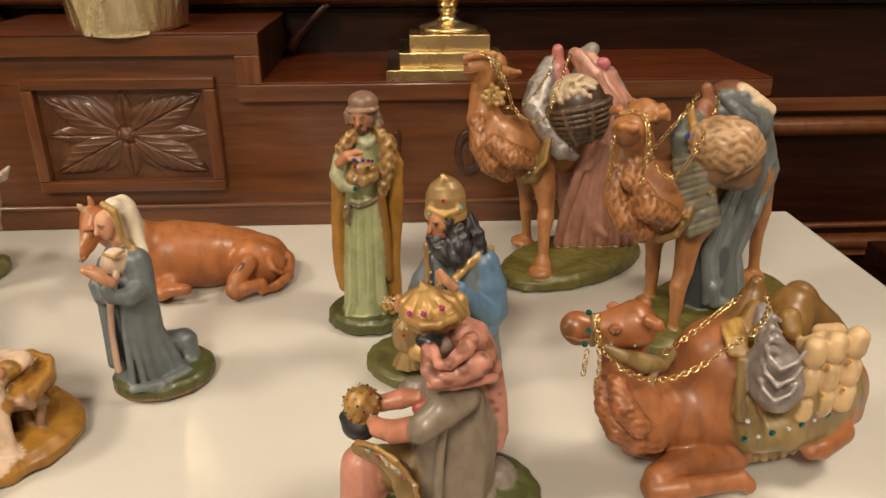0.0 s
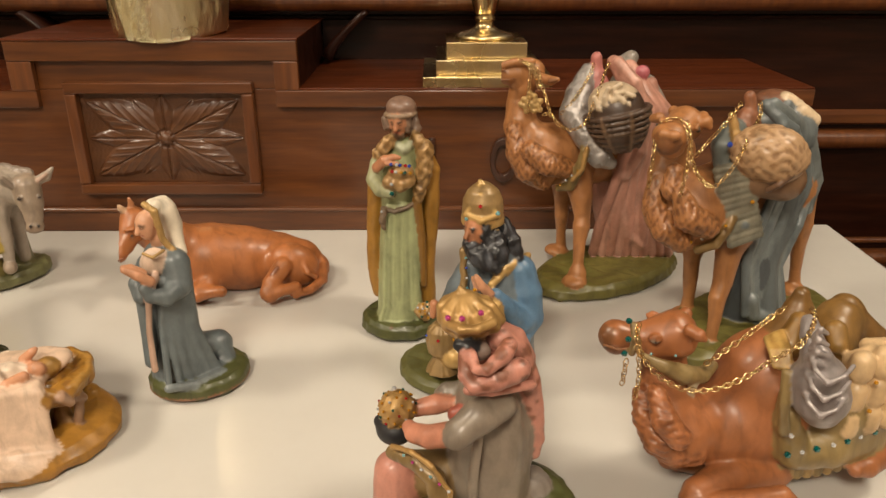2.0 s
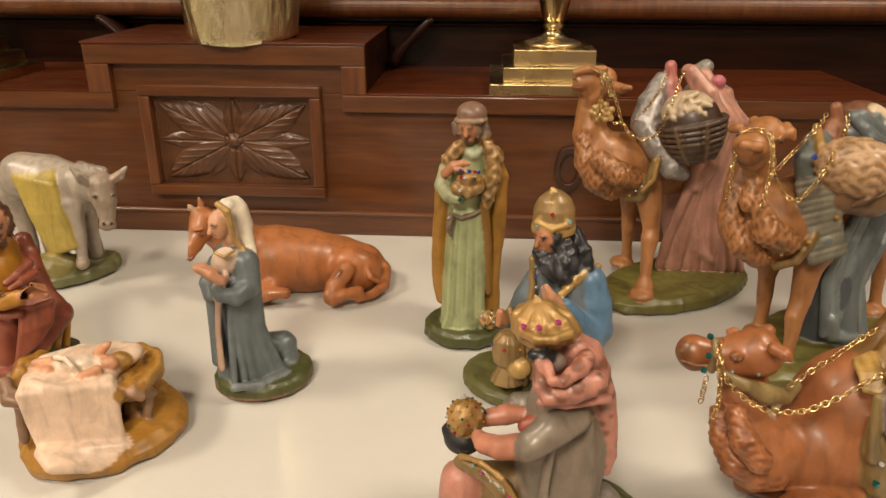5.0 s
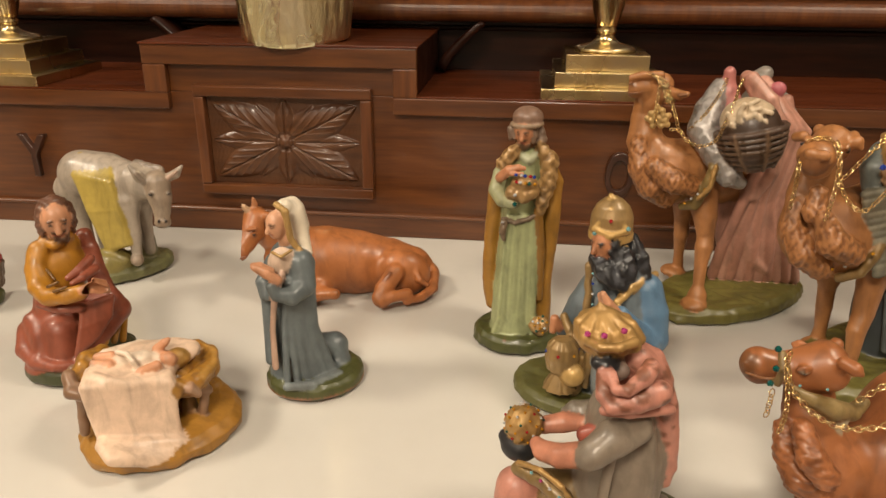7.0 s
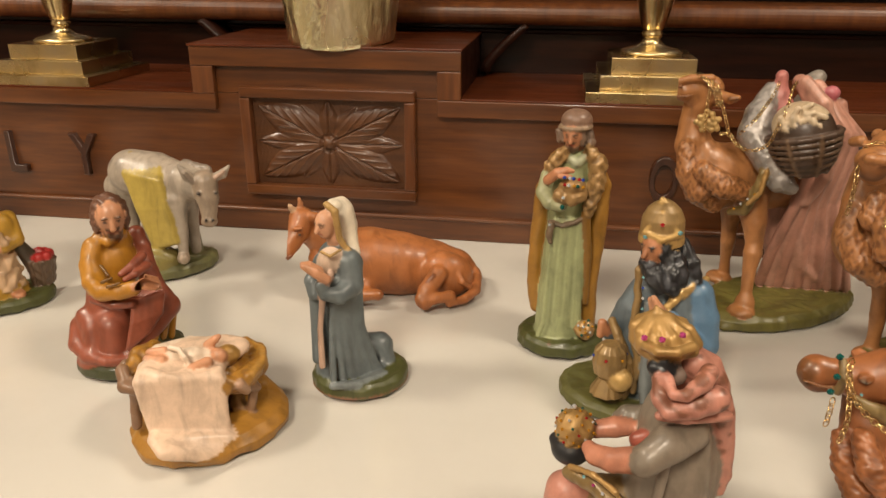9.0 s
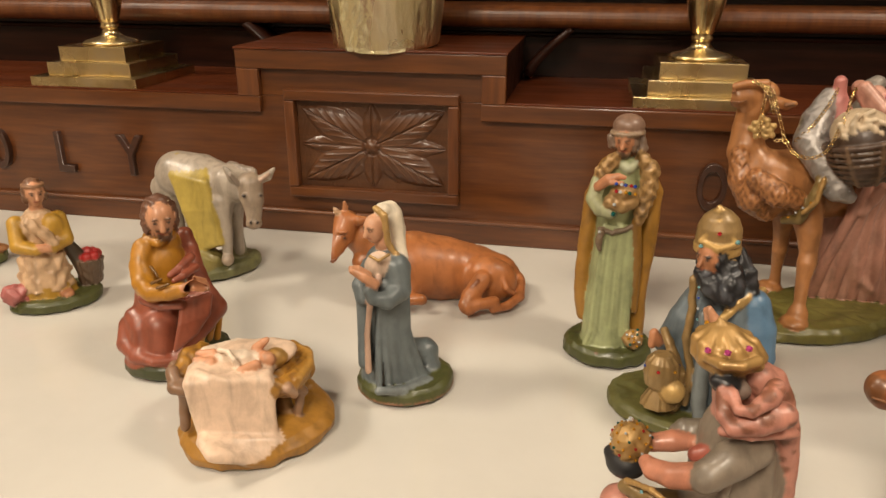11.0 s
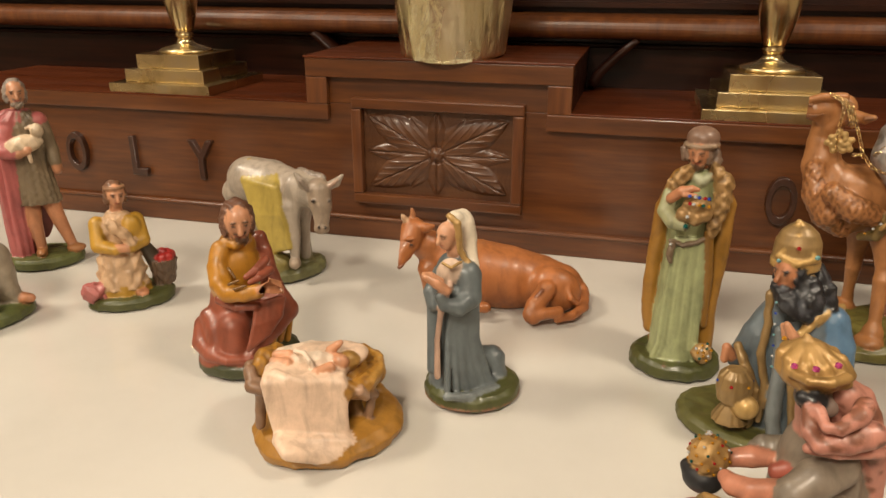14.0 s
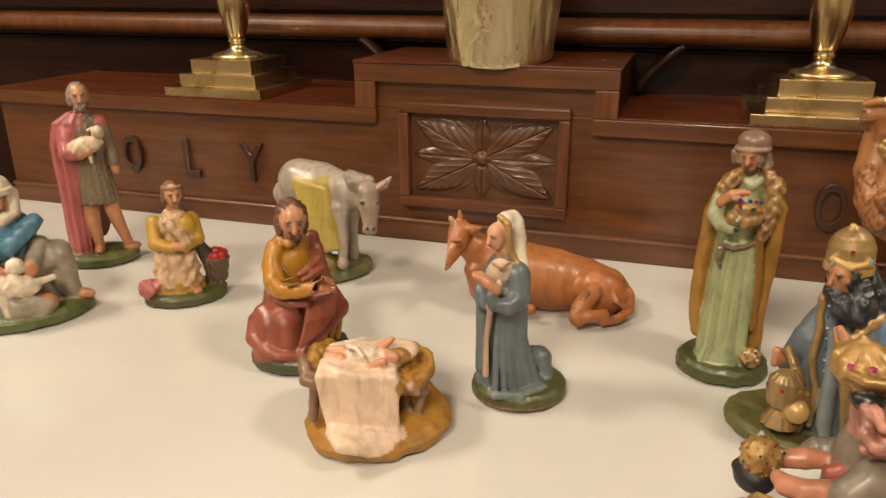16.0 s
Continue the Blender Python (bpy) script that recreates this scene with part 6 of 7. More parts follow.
# ---- kneeling camel with bundles ----
def kneeling_camel():
    s = Sculpt((-18, -14, -0.3), (16.5, 15, 25), 0.18)
    hide, mustard, drab = (0.30, 0.108, 0.038), (0.225, 0.12, 0.028), (0.225, 0.155, 0.06)
    pewter = (0.27, 0.235, 0.225, 0.3)
    cream = (0.56, 0.385, 0.205)
    s.path([(-6.6, -5.0, 5.5, 3.12), (-3.5, -3.0, 5.4, 3.90), (0.6, -0.0, 5.6, 4.60), (5.5, 5.0, 5.6, 4.86), (9.2, 8.0, 5.4, 4.25)], hide, 1.0)
    s.ell((-0.2, -0.0, 7.7), (5.4, 5.0, 7.0), hide, k=1.2)
    s.path([(-8.9, -5.0, 13.0, 1.98), (-8.5, -6.0, 10.9, 2.08), (-7.8, -6.0, 8.3, 2.74), (-6.5, -6.0, 6.2, 3.28)], hide, 1.0, (0.04, 2))
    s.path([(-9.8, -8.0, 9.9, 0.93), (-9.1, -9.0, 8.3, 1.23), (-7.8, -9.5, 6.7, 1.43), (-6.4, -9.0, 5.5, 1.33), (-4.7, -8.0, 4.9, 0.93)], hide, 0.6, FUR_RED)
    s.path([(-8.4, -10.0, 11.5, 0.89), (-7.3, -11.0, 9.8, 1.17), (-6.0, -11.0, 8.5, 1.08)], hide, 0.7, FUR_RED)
    face_of_camel(s, (-12.6, -8.0, 15.1), (-8.2, -6.0, 15.6), 1.27, 2.07, (0.25, -0.97, 0), hide, (0.2, 0.3))
    s.ell((-12.8, -8.0, 15.1), (1.27, 1.15, 1.50), hide, k=0.5)
    s.path([(-13.3, -9.8, 15.0, 0.15), (-12.0, -10.2, 15.1, 0.15), (-11.1, -10.0, 15.3, 0.15)], CAMEL_DARK, 0.1)
    s.path([(-9.7, -7.0, 14.7, 1.42), (-7.4, -6.5, 15.1, 1.30)], hide, 0.6)
    s.path([(-6.6, -8.0, 17.2, 0.58), (-5.8, -8.4, 17.1, 0.57), (-5.3, -8.4, 16.8, 0.24)], hide, 0.3)
    s.path([(-9.9, -9.6, 14.7, 0.29), (-8.2, -9.0, 13.8, 0.59), (-6.6, -7.5, 12.6, 0.90), (-5.4, -5.5, 11.7, 0.72), (-4.7, -4.0, 12.0, 0.52)], drab, 0.3, (0.04, 3))
    s.path([(-6.1, -6.4, 10.0, 0.41), (-5.8, -6.8, 11.4, 0.41)], (0.36, 0.30, 0.20), 0.25)
    s.path([(-0.2, -0.0, 10.9, 3.21), (1.1, 1.0, 13.7, 2.43), (1.4, 2.0, 16.3, 1.37), (1.4, 2.0, 17.9, 0.73)], (0.17, 0.085, 0.022), 0.9)
    s.path([(1.3, -2.0, 14.8, 1.32), (1.6, -1.0, 16.6, 0.91)], mustard, 0.6)
    s.path([(4.4, 4.0, 12.3, 2.60), (5.0, 6.0, 14.2, 2.08), (5.4, 7.0, 15.1, 1.43)], (0.19, 0.10, 0.025), 0.9)
    s.path([(6.0, 7.0, 14.3, 1.43), (8.2, 8.0, 11.8, 1.67), (10.0, 9.0, 9.4, 1.70)], (0.17, 0.085, 0.022), 0.9)
    s.path([(4.6, 1.0, 15.4, 1.03), (5.0, -0.0, 14.6, 0.81)], mustard, 0.6)
    s.path([(5.4, -0.0, 8.6, 3.78), (7.7, 3.0, 7.4, 3.57), (9.9, 6.0, 6.5, 2.89)], drab, 0.7)
    s.path([(1.8, -5.0, 11.3, 0.79), (2.2, -5.5, 8.8, 1.10), (3.2, -4.5, 5.6, 1.54), (5.6, -3.0, 6.0, 1.85), (8.6, 1.0, 5.4, 1.81), (10.6, 4.0, 5.4, 1.20)], drab, 0.8, (0.05, 1.6))
    for k in range(4):
        s.path([mix((-0.7, -2.6, 15.1, 0.35), (0.3, -2.4, 15.9, 0.35), k / 3), mix((-0.2, -4.4, 15.0, 0.30), (1.1, -4.4, 15.4, 0.29), k / 3), mix((0.3, -5.4, 14.1, 0.24), (1.5, -5.4, 14.1, 0.24), k / 3)], ((0.46, 0.29, 0.085), (0.38, 0.22, 0.06))[k % 2], 0.2)
    s.path([(1.2, -6.6, 14.4, 0.38), (1.5, -7.0, 11.9, 0.43), (1.9, -6.6, 8.8, 0.49)], drab, 0.3)
    s.path([(2.2, -4.0, 18.2, 0.67), (2.6, -5.0, 17.2, 0.95), (3.2, -6.0, 16.0, 1.32)], pewter, 0.5, (0.06, 2.4))
    s.path([(3.7, -6.0, 14.2, 2.19), (4.1, -6.0, 12.6, 2.30), (4.3, -6.0, 11.6, 1.73)], pewter, 0.4)
    for n in range(3):
        for e in (-1, 1):
            s.path([(*(np.array((4.1, -9.6, 13.2)) + np.array((0, 0, 1.5 * n - 0.2))), 0.2), (*(np.array((4.1, -9.2, 12.9)) + np.array((e * 1.0, 0.1, 1.5 * n + 0.7))), 0.2), (*(np.array((4.2, -8.0, 12.2)) + np.array((e * 1.55, 0.8, 1.5 * n + 1.5))), 0.18)], (0.36, 0.32, 0.31, 0.4), 0.35)
    for k in range(4):
        s.path([(*(np.array((2.4, -7.0, 15.5)) + np.array((0.05 * k, 0, 0.95 * k))), 0.22), (*(np.array((3.1, -7.8, 16.5)) + np.array((-0.05 * k, 0.1 * k, 0.95 * k))), 0.26), (*(np.array((4.1, -6.8, 15.8)) + np.array((-0.2 * k, 0.1 * k, 0.95 * k))), 0.2)], (0.36, 0.32, 0.31, 0.4), 0.35)
    s.path([(7.3, -0.0, 12.5, 1.22), (8.2, 0.0, 7.9, 1.25), (10.2, 2.6, 8.4, 1.27), (9.5, 2.6, 11.9, 1.25)], cream, 0.5)
    for i in range(3):
        for j in range(3):
            c = np.array((6.9, -2.0, 14.0)) + np.array((1.62 * i - 0.1 * j, 1.1 * i - 0.3 * j, 0.3 * i - 2.65 * j))
            s.path([(*(c + np.array((0.05, 0.1, 0.5))), 1.0), (*(c + np.array((-0.05, -0.1, -0.5))), 1.02)], cream, 0.15, (0.02, 2))
    s.path([(7.3, 1.0, 14.6, 0.71), (8.9, 3.0, 13.9, 0.83), (10.1, 4.0, 12.5, 0.73)], cream, 0.5)
    s.path([(6.1, -1.0, 13.9, 0.70), (7.6, -0.0, 14.6, 0.70)], cream, 0.5)
    for i in range(2):
        for j in range(2):
            s.gem(np.array((8.1, -2.9, 13.3)) + np.array((1.6 * i, 1.1 * i - 0.3 * j, 0.3 * i - 2.65 * j)), 0.27, "amber")
    for k in range(12):
        u = k / 11
        c = np.array((2.0, -3.6, 2.1)) * (1 - u) + np.array((11.0, 4.0, 3.2)) * u
        s.path([(*(c + np.array((0, -0.4 * math.sin(3 * u), 1.2 - 1.2 * math.sin(3 * u) * 0.5))), 0.75), (*(c + np.array((0.2, -0.5 * math.sin(3 * u), -0.1 - 1.0 * math.sin(3 * u) * 0.5))), 0.5)], (drab, (0.34, 0.22, 0.08))[k % 2], 0.3)
    for px, r, kind in ((0.06, 0.42, "green"), (0.2, 0.3, "clear"), (0.34, 0.42, "green"), (0.5, 0.3, "clear"), (0.63, 0.42, "green"), (0.76, 0.3, "clear"), (0.9, 0.4, "green")):
        s.gem(np.array((2.1, -7.0, 6.6)) * (1 - px) + np.array((9.9, -0.6, 7.8)) * px + np.array((0, -0.5 * math.sin(3.1 * px), 0)), r, kind)
    s.gem((2.5, -7.6, 9.2), 0.3, "clear")
    s.path([(1.4, -3.0, 2.0, 2.04), (-1.4, -6.0, 2.6, 1.79), (-3.9, -9.0, 1.9, 1.39), (-4.2, -9.5, 1.3, 1.24)], hide, 0.5)
    s.path([(-4.0, -10.0, 1.3, 1.12), (-1.4, -9.4, 2.1, 1.01), (1.3, -8.0, 2.5, 0.91), (2.8, -7.0, 2.5, 0.96), (3.5, -6.8, 2.0, 0.81)], hide, 0.2)
    s.path([(-3.8, -2.0, 0.5, 1.69), (-7.2, -5.0, 1.6, 0.99)], hide, 0.6)
    s.path([(9.7, 4.0, 4.8, 2.53), (11.8, 7.0, 3.4, 1.47), (12.3, 8.0, 4.3, 0.91)], hide, 0.7)
    s.path([(10.8, 2.0, 4.1, 1.39), (9.3, -1.0, 3.7, 0.99), (8.4, -2.0, 3.8, 0.73), (7.8, -2.2, 4.2, 0.41)], hide, 0.5)
    s.path([(-10.9, -10.0, 17.6, 0.34), (-10.5, -10.6, 16.6, 0.38), (-10.8, -10.2, 15.1, 0.34)], (0.20, 0.13, 0.05), 0.2)
    for x, z, kind in ((0.0, 0.0, "green"), (0.1, -1.7, "green"), (-0.1, -3.1, "green")):
        s.gem(np.array((-11.1, -11.2, 18.6)) + np.array((x, -0.1, z)), 0.38, kind)
    s.gem((-9.2, -10.2, 15.4), 0.18, "aqua"), s.gem((-7.3, -9.6, 15.4), 0.18, "aqua")
    statue("camel_figurine", "kneeling brown camel figurine with silver bag and cream bundles", "figurine", (0.763, -0.645), -26.9, [s], "nativity figures")


# ---- kneeling shepherd boy, standing shepherd, seated shepherd ----
def shepherd_boy():
    s = Sculpt((-7.4, -6.2, -0.3), (8.4, 6, 19.8), 0.17)
    fleece, amber = (0.52, 0.34, 0.20), (0.40, 0.22, 0.025)
    mound(s, 6.2, 4.8, 1.6, MOSS, (0.3, 0))
    s.loft([(1.4, -0.4, 0, 3.6, 2.9), (3.2, -0.5, 0, 3.3, 2.7)], amber, 0.3, (9, 0.12, 0))
    s.loft([(2.6, -0.6, -0.1, 3.5, 2.8), (6, -0.6, 0, 3.1, 2.5), (9, -0.6, 0, 2.6, 2.0)], fleece, 0.3, (0, 0, 0), (0.2, 2.6))
    s.loft([(8.4, -0.5, 0, 2.6, 1.9), (12.2, -0.4, 0, 2.8, 1.8), (14.0, -0.2, 0, 1.2, 1.2)], fleece, 0.3, (0, 0, 0), (0.14, 2.6))
    s.ell((1.4, -1.2, 11.4), (1.5, 1.2, 2.2), amber, k=0.3)
    s.path([(2.3, 0, 12.4, 1.15), (2.7, -1.3, 9.6, 1.1), (1.0, -2.5, 9.0, 0.8)], amber, 0.3)
    s.path([(-3.0, 0, 12.4, 1.15), (-3.2, -1.4, 9.6, 1.1), (-1.2, -2.6, 9.0, 0.8)], amber, 0.3)
    s.path([(1.0, -2.6, 9.0, 0.65), (-0.8, -2.7, 9.2, 0.65)], SKIN, 0.2)
    s.path([(-1.2, -2.4, 12.8, 0.9), (1.2, -2.4, 9.8, 0.8)], fleece, 0.2, (0.15, 3))
    head(s, (0.0, -0.5, 16.6), 8, 12, 1.42, SKIN, (0.15, 0.07, 0.035))
    s.loft([(17.5, 0, -0.3, 1.5, 1.55), (17.9, 0, -0.3, 1.5, 1.55)], (0.24, 0.12, 0.06), 0.2)
    s.loft([(1.7, 5.2, 0.6, 1.5, 1.5), (5.6, 5.3, 0.6, 2.0, 2.0)], (0.10, 0.06, 0.035), 0.25, (16, 0.1, 0), (0.06, 4))
    s.path([(3.0, 0.4, 8.0, 0.9), (4.4, 0.6, 5.0, 1.3)], (0.06, 0.045, 0.03), 0.3)
    for k in range(8):
        s.ell((5.3 + 1.2 * math.cos(k * 0.9) * (k > 0), 0.6 + 1.2 * math.sin(k * 0.9) * (k > 0), 6.0 + 0.5 * (k == 0)), (0.75,) * 3, (0.36, 0.02, 0.018), k=0.05)
    s.ell((-4.8, -1.2, 2.6), (1.7, 1.5, 1.5), (0.36, 0.11, 0.10), k=0.2, bump=(0.2, 3.4))
    s.ell((1.6, -2.8, 2.0), (0.9, 1.1, 0.5), SKIN_DARK)
    statue("shepherd_boy_figurine", "kneeling painted shepherd boy figurine with fruit basket", "figurine", (-0.378, -0.362), 42, [s], "nativity figures")


def standing_shepherd():
    s = Sculpt((-7, -5.6, -0.3), (7.2, 5.2, 31.8), 0.17)
    rose, tweed = (0.36, 0.095, 0.09), (0.17, 0.125, 0.075)
    mound(s, 5.9, 4.7, 1.7, (0.095, 0.105, 0.03))
    s.loft([(1.6, -2.9, 0.8, 1.9, 2.3), (12, -2.6, 0.9, 2.3, 2.2), (20, -1.9, 0.6, 3.0, 2.2), (23.6, -1.0, 0.3, 2.9, 1.9), (25.2, -0.2, 0.2, 1.4, 1.3)], rose, 0.4, (9, 0.2, 0.06))
    s.ell((0.4, 1.6, 14), (2.4, 0.8, 10.5), rose, k=0.5)
    s.loft([(10.2, 0.8, -0.2, 3.2, 2.3), (16, 0.6, -0.1, 2.5, 1.9), (22.6, 0.5, 0, 2.8, 1.8), (24.8, 0.3, 0, 1.3, 1.2)], tweed, 0.3, (12, 0.1, 0), (0.05, 5))
    s.ell((2.5, 0.2, 23.2), (1.4, 1.5, 1.4), rose, k=0.3)
    s.path([(-0.4, -0.2, 11, 1.35), (-0.5, -0.8, 7, 1.05), (-0.2, -0.9, 2.6, 0.75)], SKIN_DARK, 0.3)
    s.path([(2.0, -0.2, 11, 1.4), (3.0, -0.6, 7, 1.1), (4.3, -0.8, 2.6, 0.75)], SKIN_DARK, 0.3)
    s.ell((-0.3, -1.6, 2.2), (0.85, 1.6, 0.7), (0.33, 0.14, 0.05)), s.ell((4.8, -1.4, 2.2), (1.5, 1.1, 0.7), (0.33, 0.14, 0.05))
    s.path([(-2.4, -0.8, 22, 1.3), (-2.8, -2.0, 19.2, 1.2), (-1.0, -2.8, 18.8, 0.9)], rose, 0.35, (0.06, 3))
    s.path([(-0.8, -3.0, 18.8, 0.75), (0.6, -3.6, 19.4, 0.6)], SKIN, 0.2)
    s.path([(2.9, 0, 22.4, 1.2), (3.8, -0.6, 18.6, 1.0), (4.0, -1.2, 16.8, 0.9)], tweed, 0.3)
    s.ell((4.1, -1.4, 15.8), (0.8, 0.8, 1.1), SKIN_DARK, k=0.25)
    s.ell((0.2, -2.6, 20.2), (2.7, 1.3, 1.4), (0.58, 0.45, 0.31), (0, -10, 0), 0.25, (0.09, 3.5))
    s.ell((2.3, -2.8, 22.2), (0.95, 1.0, 1.1), (0.58, 0.45, 0.31), k=0.3, bump=(0.05, 4))
    s.path([(1.6, -2.6, 22.8, 0.35), (0.9, -2.8, 22.6, 0.25)], (0.5, 0.37, 0.25), 0.15)
    s.path([(0.6, -3.2, 19.4, 0.4), (0.8, -3.5, 17.6, 0.3)], (0.5, 0.37, 0.25), 0.15)
    head(s, (0.2, -0.7, 27.8), 10, 12, 1.5, SKIN, (0.23, 0.19, 0.16), (0.24, 0.19, 0.15))
    statue("shepherd_figurine", "standing painted shepherd figurine in rose cloak holding lamb", "figurine", (-0.616, -0.264), 40, [s], "nativity figures", 1.03)


def seated_shepherd():
    s = Sculpt((-11, -8, -0.3), (10.6, 8, 22.6), 0.19)
    cloth, shawl = (0.27, 0.225, 0.165), (0.06, 0.16, 0.24)
    mound(s, 9.2, 6.6, 1.9, (0.085, 0.10, 0.03))
    s.loft([(1.6, -0.6, 0.6, 6.4, 4.6), (5, -0.8, 0.6, 5.4, 4.0), (9, -1.2, 0.6, 4.0, 3.0), (12, -1.2, 0.6, 3.4, 2.4)], cloth, 0.5, (8, 0.25, 0.1))
    s.path([(0.6, -0.8, 7.4, 2.5), (5.0, -1.2, 8.8, 2.4), (6.0, -1.2, 4.0, 1.7), (6.4, -1.2, 2.6, 1.3)], cloth, 0.6, (0.12, 1.5))
    s.path([(-3.0, -1.6, 6.4, 2.4), (-1.0, -4.6, 3.2, 1.9), (2.4, -4.6, 2.8, 1.5)], cloth, 0.6, (0.1, 1.6))
    s.ell((2.6, -4.4, 3.0), (1.7, 1.4, 1.4), SKIN_DARK, k=0.4)
    s.path([(6.4, -1.4, 2.8, 0.9), (8.6, -2.4, 2.4, 0.7)], SKIN_DARK, 0.3, (0.05, 4))
    s.loft([(9.6, -1.2, 0.4, 4.1, 2.9), (13, -1.3, 0.5, 4.0, 2.7), (15.2, -1.2, 0.4, 3.2, 2.1), (16.6, -1.0, 0.2, 1.7, 1.6)], shawl, 0.4, (6, 0.22, 0.7))
    s.path([(-4.6, -1.2, 13.2, 1.2), (-0.6, -3.2, 11.4, 1.2), (3.0, -2.0, 14.4, 1.2)], shawl, 0.4, (0.12, 2.4))
    s.path([(-4.6, -1.6, 10.8, 1.5), (-3.0, -3.8, 8.6, 1.2)], cloth, 0.4), s.path([(3.2, -1.4, 10.8, 1.4), (2.0, -3.6, 9.0, 1.1)], cloth, 0.4)
    s.ell((-2.4, -4.4, 8.2), (1.2, 0.9, 1.1), SKIN_DARK, k=0.3), s.ell((1.6, -4.2, 8.4), (1.1, 0.9, 1.3), SKIN_DARK, k=0.3)
    s.ell((-1.0, -4.8, 6.4), (3.6, 1.6, 1.7), (0.58, 0.48, 0.36), (0, 10, 0), 0.3, (0.1, 3.2))
    s.ell((-0.2, -4.6, 9.2), (1.2, 1.1, 1.2), (0.62, 0.53, 0.41), k=0.3, bump=(0.05, 4))
    s.path([(1.6, -5.0, 6.4, 0.6), (4.2, -4.8, 6.8, 0.45)], (0.58, 0.48, 0.36), 0.25)
    s.path([(-2.6, -5.4, 5.4, 0.55), (-2.2, -5.8, 2.6, 0.4)], (0.58, 0.48, 0.36), 0.25)
    head(s, (-1.0, -0.8, 18.0), 16, 12, 1.65, SKIN_DARK, None, BROWN_HAIR)
    s.ell((-1.1, 0.0, 19.4), (2.3, 2.3, 2.0), (0.62, 0.53, 0.40), k=0.15)
    s.loft([(18.7, -1.0, -0.3, 2.35, 2.45), (19.6, -1.0, -0.3, 2.4, 2.5)], (0.62, 0.53, 0.40), 0.15, (3, 0.08, 2.5))
    s.path([(-3.0, -0.2, 18.4, 0.9), (-2.6, -1.0, 15.8, 1.0), (-0.8, -1.8, 15.2, 0.9), (0.9, -0.9, 15.9, 0.9), (1.1, 0.0, 18.4, 0.9)], (0.62, 0.53, 0.40), 0.3)
    statue("shepherd_figurine", "seated painted shepherd figurine in white headcloth and blue shawl", "figurine", (-0.560, -0.488), 47, [s], "nativity figures")


blue_king(), grey_king(), pink_camel(), grey_camel(), kneeling_camel(), shepherd_boy(), standing_shepherd(), seated_shepherd()


# ---- gold chains draped on the camels ----
def chain(origin, points, label, sag=0.0):
    """Oval wire links along a hanging curve; points in centimetres from the camel's place."""
    pts = [Vector(p) for p in points]
    dense = []
    for n, (a, b) in enumerate(zip(pts, pts[1:])):
        p0, p3 = pts[max(n - 1, 0)], pts[min(n + 2, len(pts) - 1)]
        for k in range(40):
            t = k / 40
            v = 0.5 * ((2 * a) + (b - p0) * t + (2 * p0 - 5 * a + 4 * b - p3) * t * t + (3 * a - p0 - 3 * b + p3) * t ** 3)
            dense.append(v - Vector((0, 0, sag * 4 * t * (1 - t))))
    dense.append(pts[-1])
    spots, left = [], 0.0
    for a, b in zip(dense, dense[1:]):
        left += (b - a).length
        if left >= 0.44:
            left = 0.0
            spots.append((b, (b - a).normalized()))
    bm = bmesh.new()
    for n, (p, d) in enumerate(spots):
        side = d.orthogonal().normalized()
        other = d.cross(side)
        if n % 2:
            side, other = other, -side
        ring = []
        for i in range(8):
            u = 2 * math.pi * i / 8
            c = p + d * 0.36 * math.cos(u) + side * 0.24 * math.sin(u)
            out = (d * math.cos(u) + side * math.sin(u)).normalized()
            ring.append([bm.verts.new((c + out * 0.062 * math.cos(w) + other * 0.062 * math.sin(w)) * 0.01) for w in (0, math.pi / 2, math.pi, 3 * math.pi / 2)])
        for i in range(8):
            for j in range(4):
                bm.faces.new((ring[i][j], ring[i][(j + 1) % 4], ring[(i + 1) % 8][(j + 1) % 4], ring[(i + 1) % 8][j]))
    ob = new("halter_chain", mesh_of("halter_chain", bm, GOLD_CHAIN, True))
    ob.matrix_basis = pose(origin[0], origin[1], 1.0005, 0, 0, origin[2])
    tagged(ob, label, "chain", "gold chains")


C1, C2, C3 = (0.725, -0.190, -14.1), (0.845, -0.385, -24.2), (0.763, -0.645, -26.9)
LABEL = "thin gold chain draped over camel figurine"
chain(C1, [(-8.8, -7.0, 25.6), (-7.1, -6.5, 27.6), (-5.5, -4.5, 30.3), (-4.9, -3.4, 32.1)], LABEL)
chain(C1, [(-11.2, -8.0, 25.7), (-9.8, -8.5, 25.9), (-8.8, -9.0, 24.8), (-7.0, -10.0, 24.4), (-5.2, -10.6, 25.5), (-4.4, -10.6, 27.8), (-3.7, -9.0, 29.7), (-3.3, -5.0, 31.4), (-2.9, -3.0, 32.1)], LABEL)
chain(C1, [(-14.8, -7.0, 32.8), (-13.6, -7.4, 32.4), (-12.9, -8.0, 31.5), (-13.0, -8.0, 29.1), (-12.9, -8.4, 26.2)], LABEL)
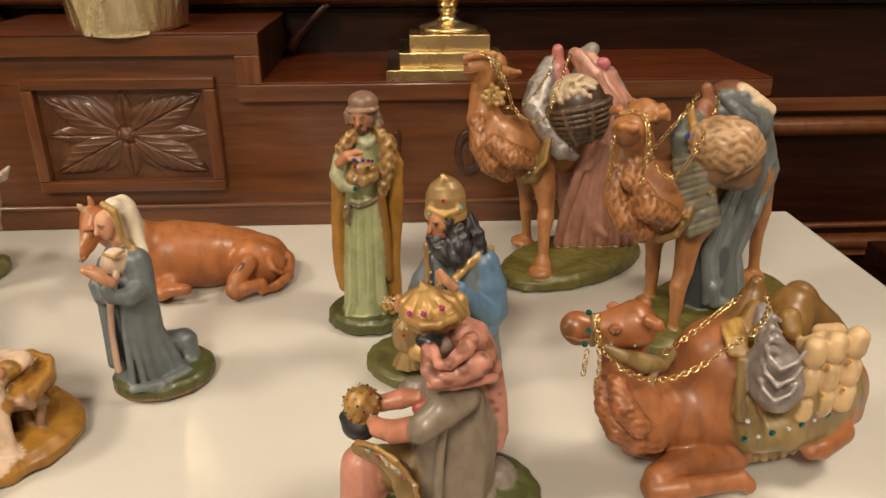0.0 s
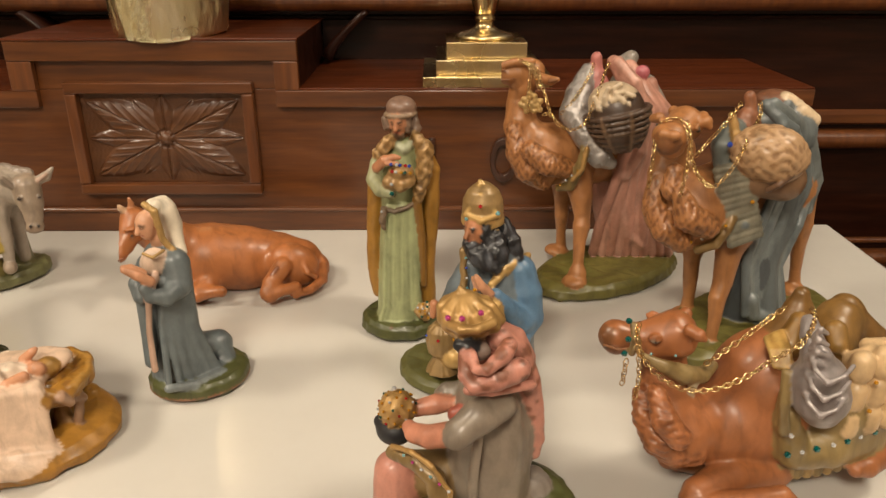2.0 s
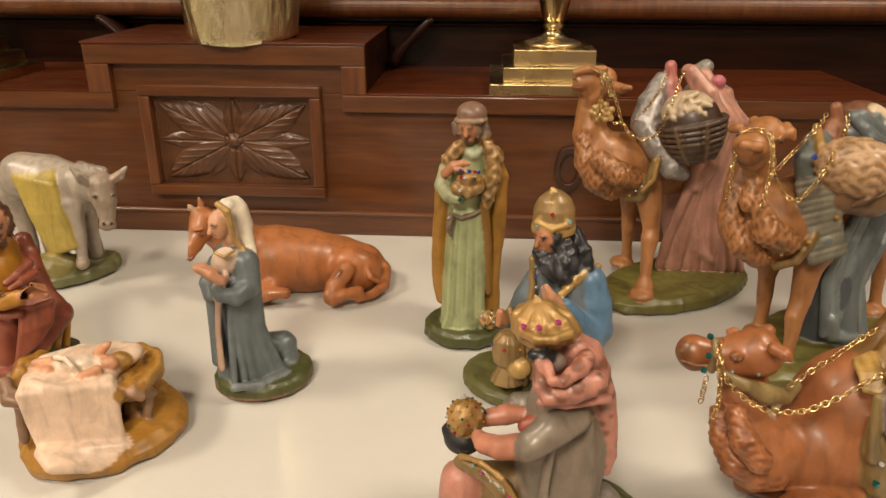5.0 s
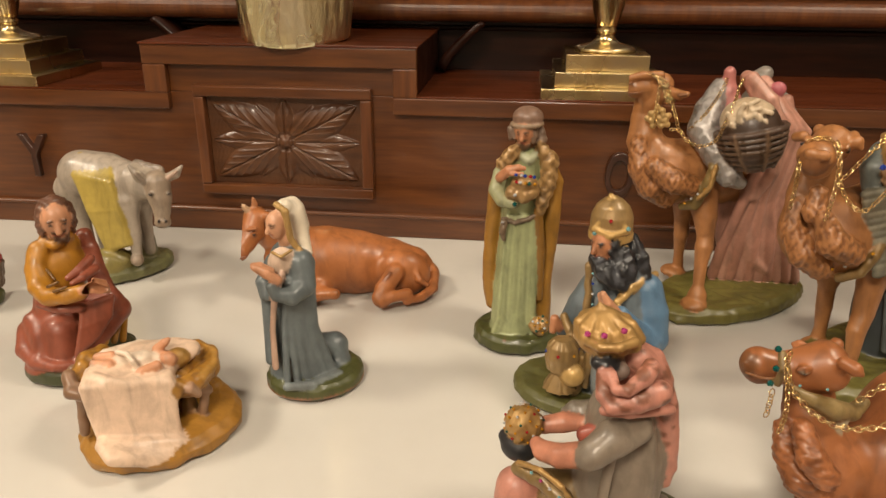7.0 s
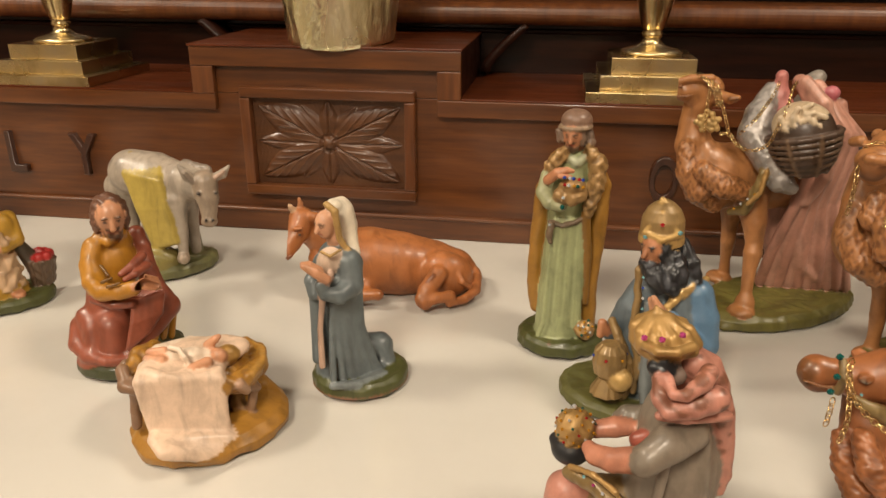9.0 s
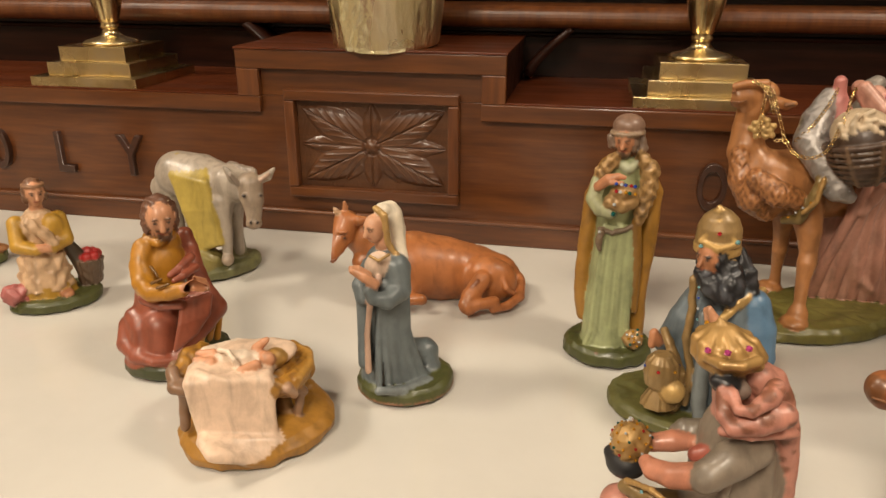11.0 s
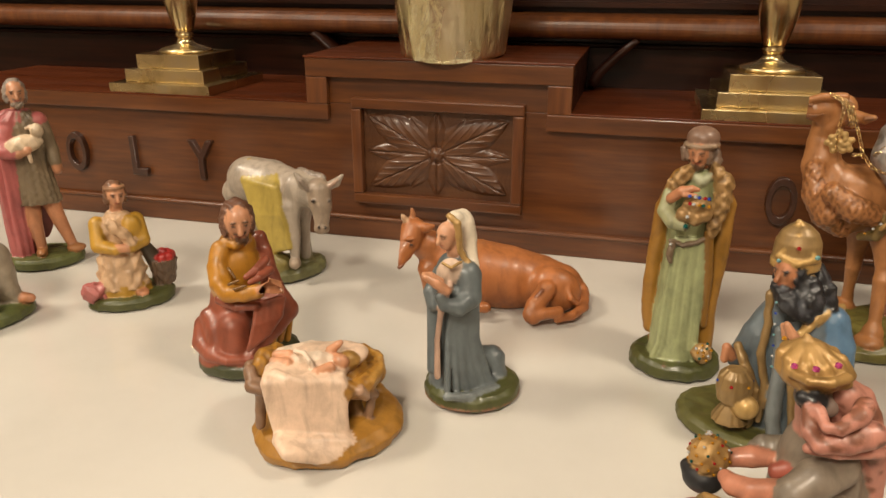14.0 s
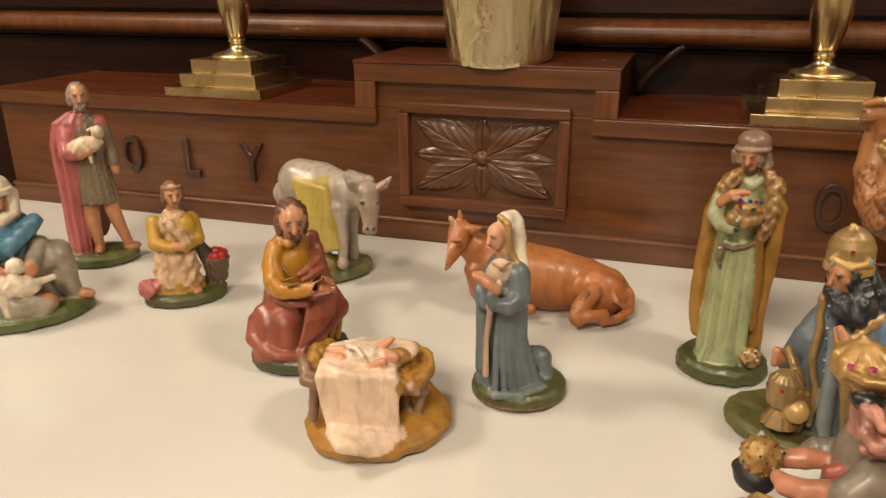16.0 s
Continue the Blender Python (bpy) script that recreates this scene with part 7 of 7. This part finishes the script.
chain(C1, [(-13.4, -7.2, 32.4), (-12.1, -7.6, 31.6), (-11.4, -8.0, 29.9), (-10.5, -8.4, 27.7), (-9.9, -8.6, 25.9)], LABEL)
chain(C1, [(-14.2, -7.0, 32.6), (-12.8, -7.8, 31.9), (-12.1, -8.0, 30.5), (-11.6, -8.0, 29.0)], LABEL)
chain(C2, [(-7.3, -10.0, 25.5), (-6.0, -9.0, 27.4), (-4.5, -7.0, 29.3), (-3.5, -4.0, 30.9)], LABEL)
chain(C2, [(-8.4, -11.0, 29.9), (-7.7, -12.4, 28.1), (-7.3, -12.0, 25.8), (-6.2, -12.0, 23.9), (-4.8, -12.0, 23.2), (-3.6, -11.0, 24.4), (-2.7, -10.4, 26.3), (-2.0, -8.0, 28.2), (-1.4, -4.0, 29.6), (-1.6, -3.0, 30.8)], LABEL)
chain(C2, [(-11.5, -11.6, 28.4), (-10.8, -12.0, 29.6), (-9.6, -11.6, 30.0), (-8.5, -11.8, 29.6), (-7.8, -12.6, 28.1), (-7.6, -13.4, 25.2), (-7.9, -13.6, 22.3)], LABEL)
chain(C2, [(-11.3, -12.0, 28.8), (-11.2, -13.6, 26.8), (-11.2, -13.4, 24.8), (-11.4, -13.0, 22.5)], LABEL)
chain(C3, [(-10.4, -11.6, 18.8), (-9.8, -12.0, 16.8), (-9.1, -12.0, 15.7), (-7.7, -11.6, 14.4), (-5.9, -11.0, 13.6), (-3.8, -10.0, 13.7), (-1.8, -9.0, 14.8), (0.1, -8.4, 16.7), (1.8, -8.0, 18.4), (2.5, -5.0, 19.0), (2.2, -2.0, 18.9)], LABEL)
chain(C3, [(-5.3, -6.0, 13.3), (-4.1, -5.0, 14.3), (-2.5, -4.0, 15.8), (-0.9, -3.0, 17.5), (0.3, -2.0, 18.5)], LABEL)
chain(C3, [(-10.2, -11.4, 19.2), (-10.2, -12.0, 17.8), (-9.8, -12.2, 16.1), (-9.6, -12.4, 14.3), (-9.8, -12.2, 12.5)], LABEL)
chain(C3, [(-10.9, -11.6, 15.7), (-10.9, -12.0, 14.6), (-11.0, -12.0, 13.1)], LABEL)
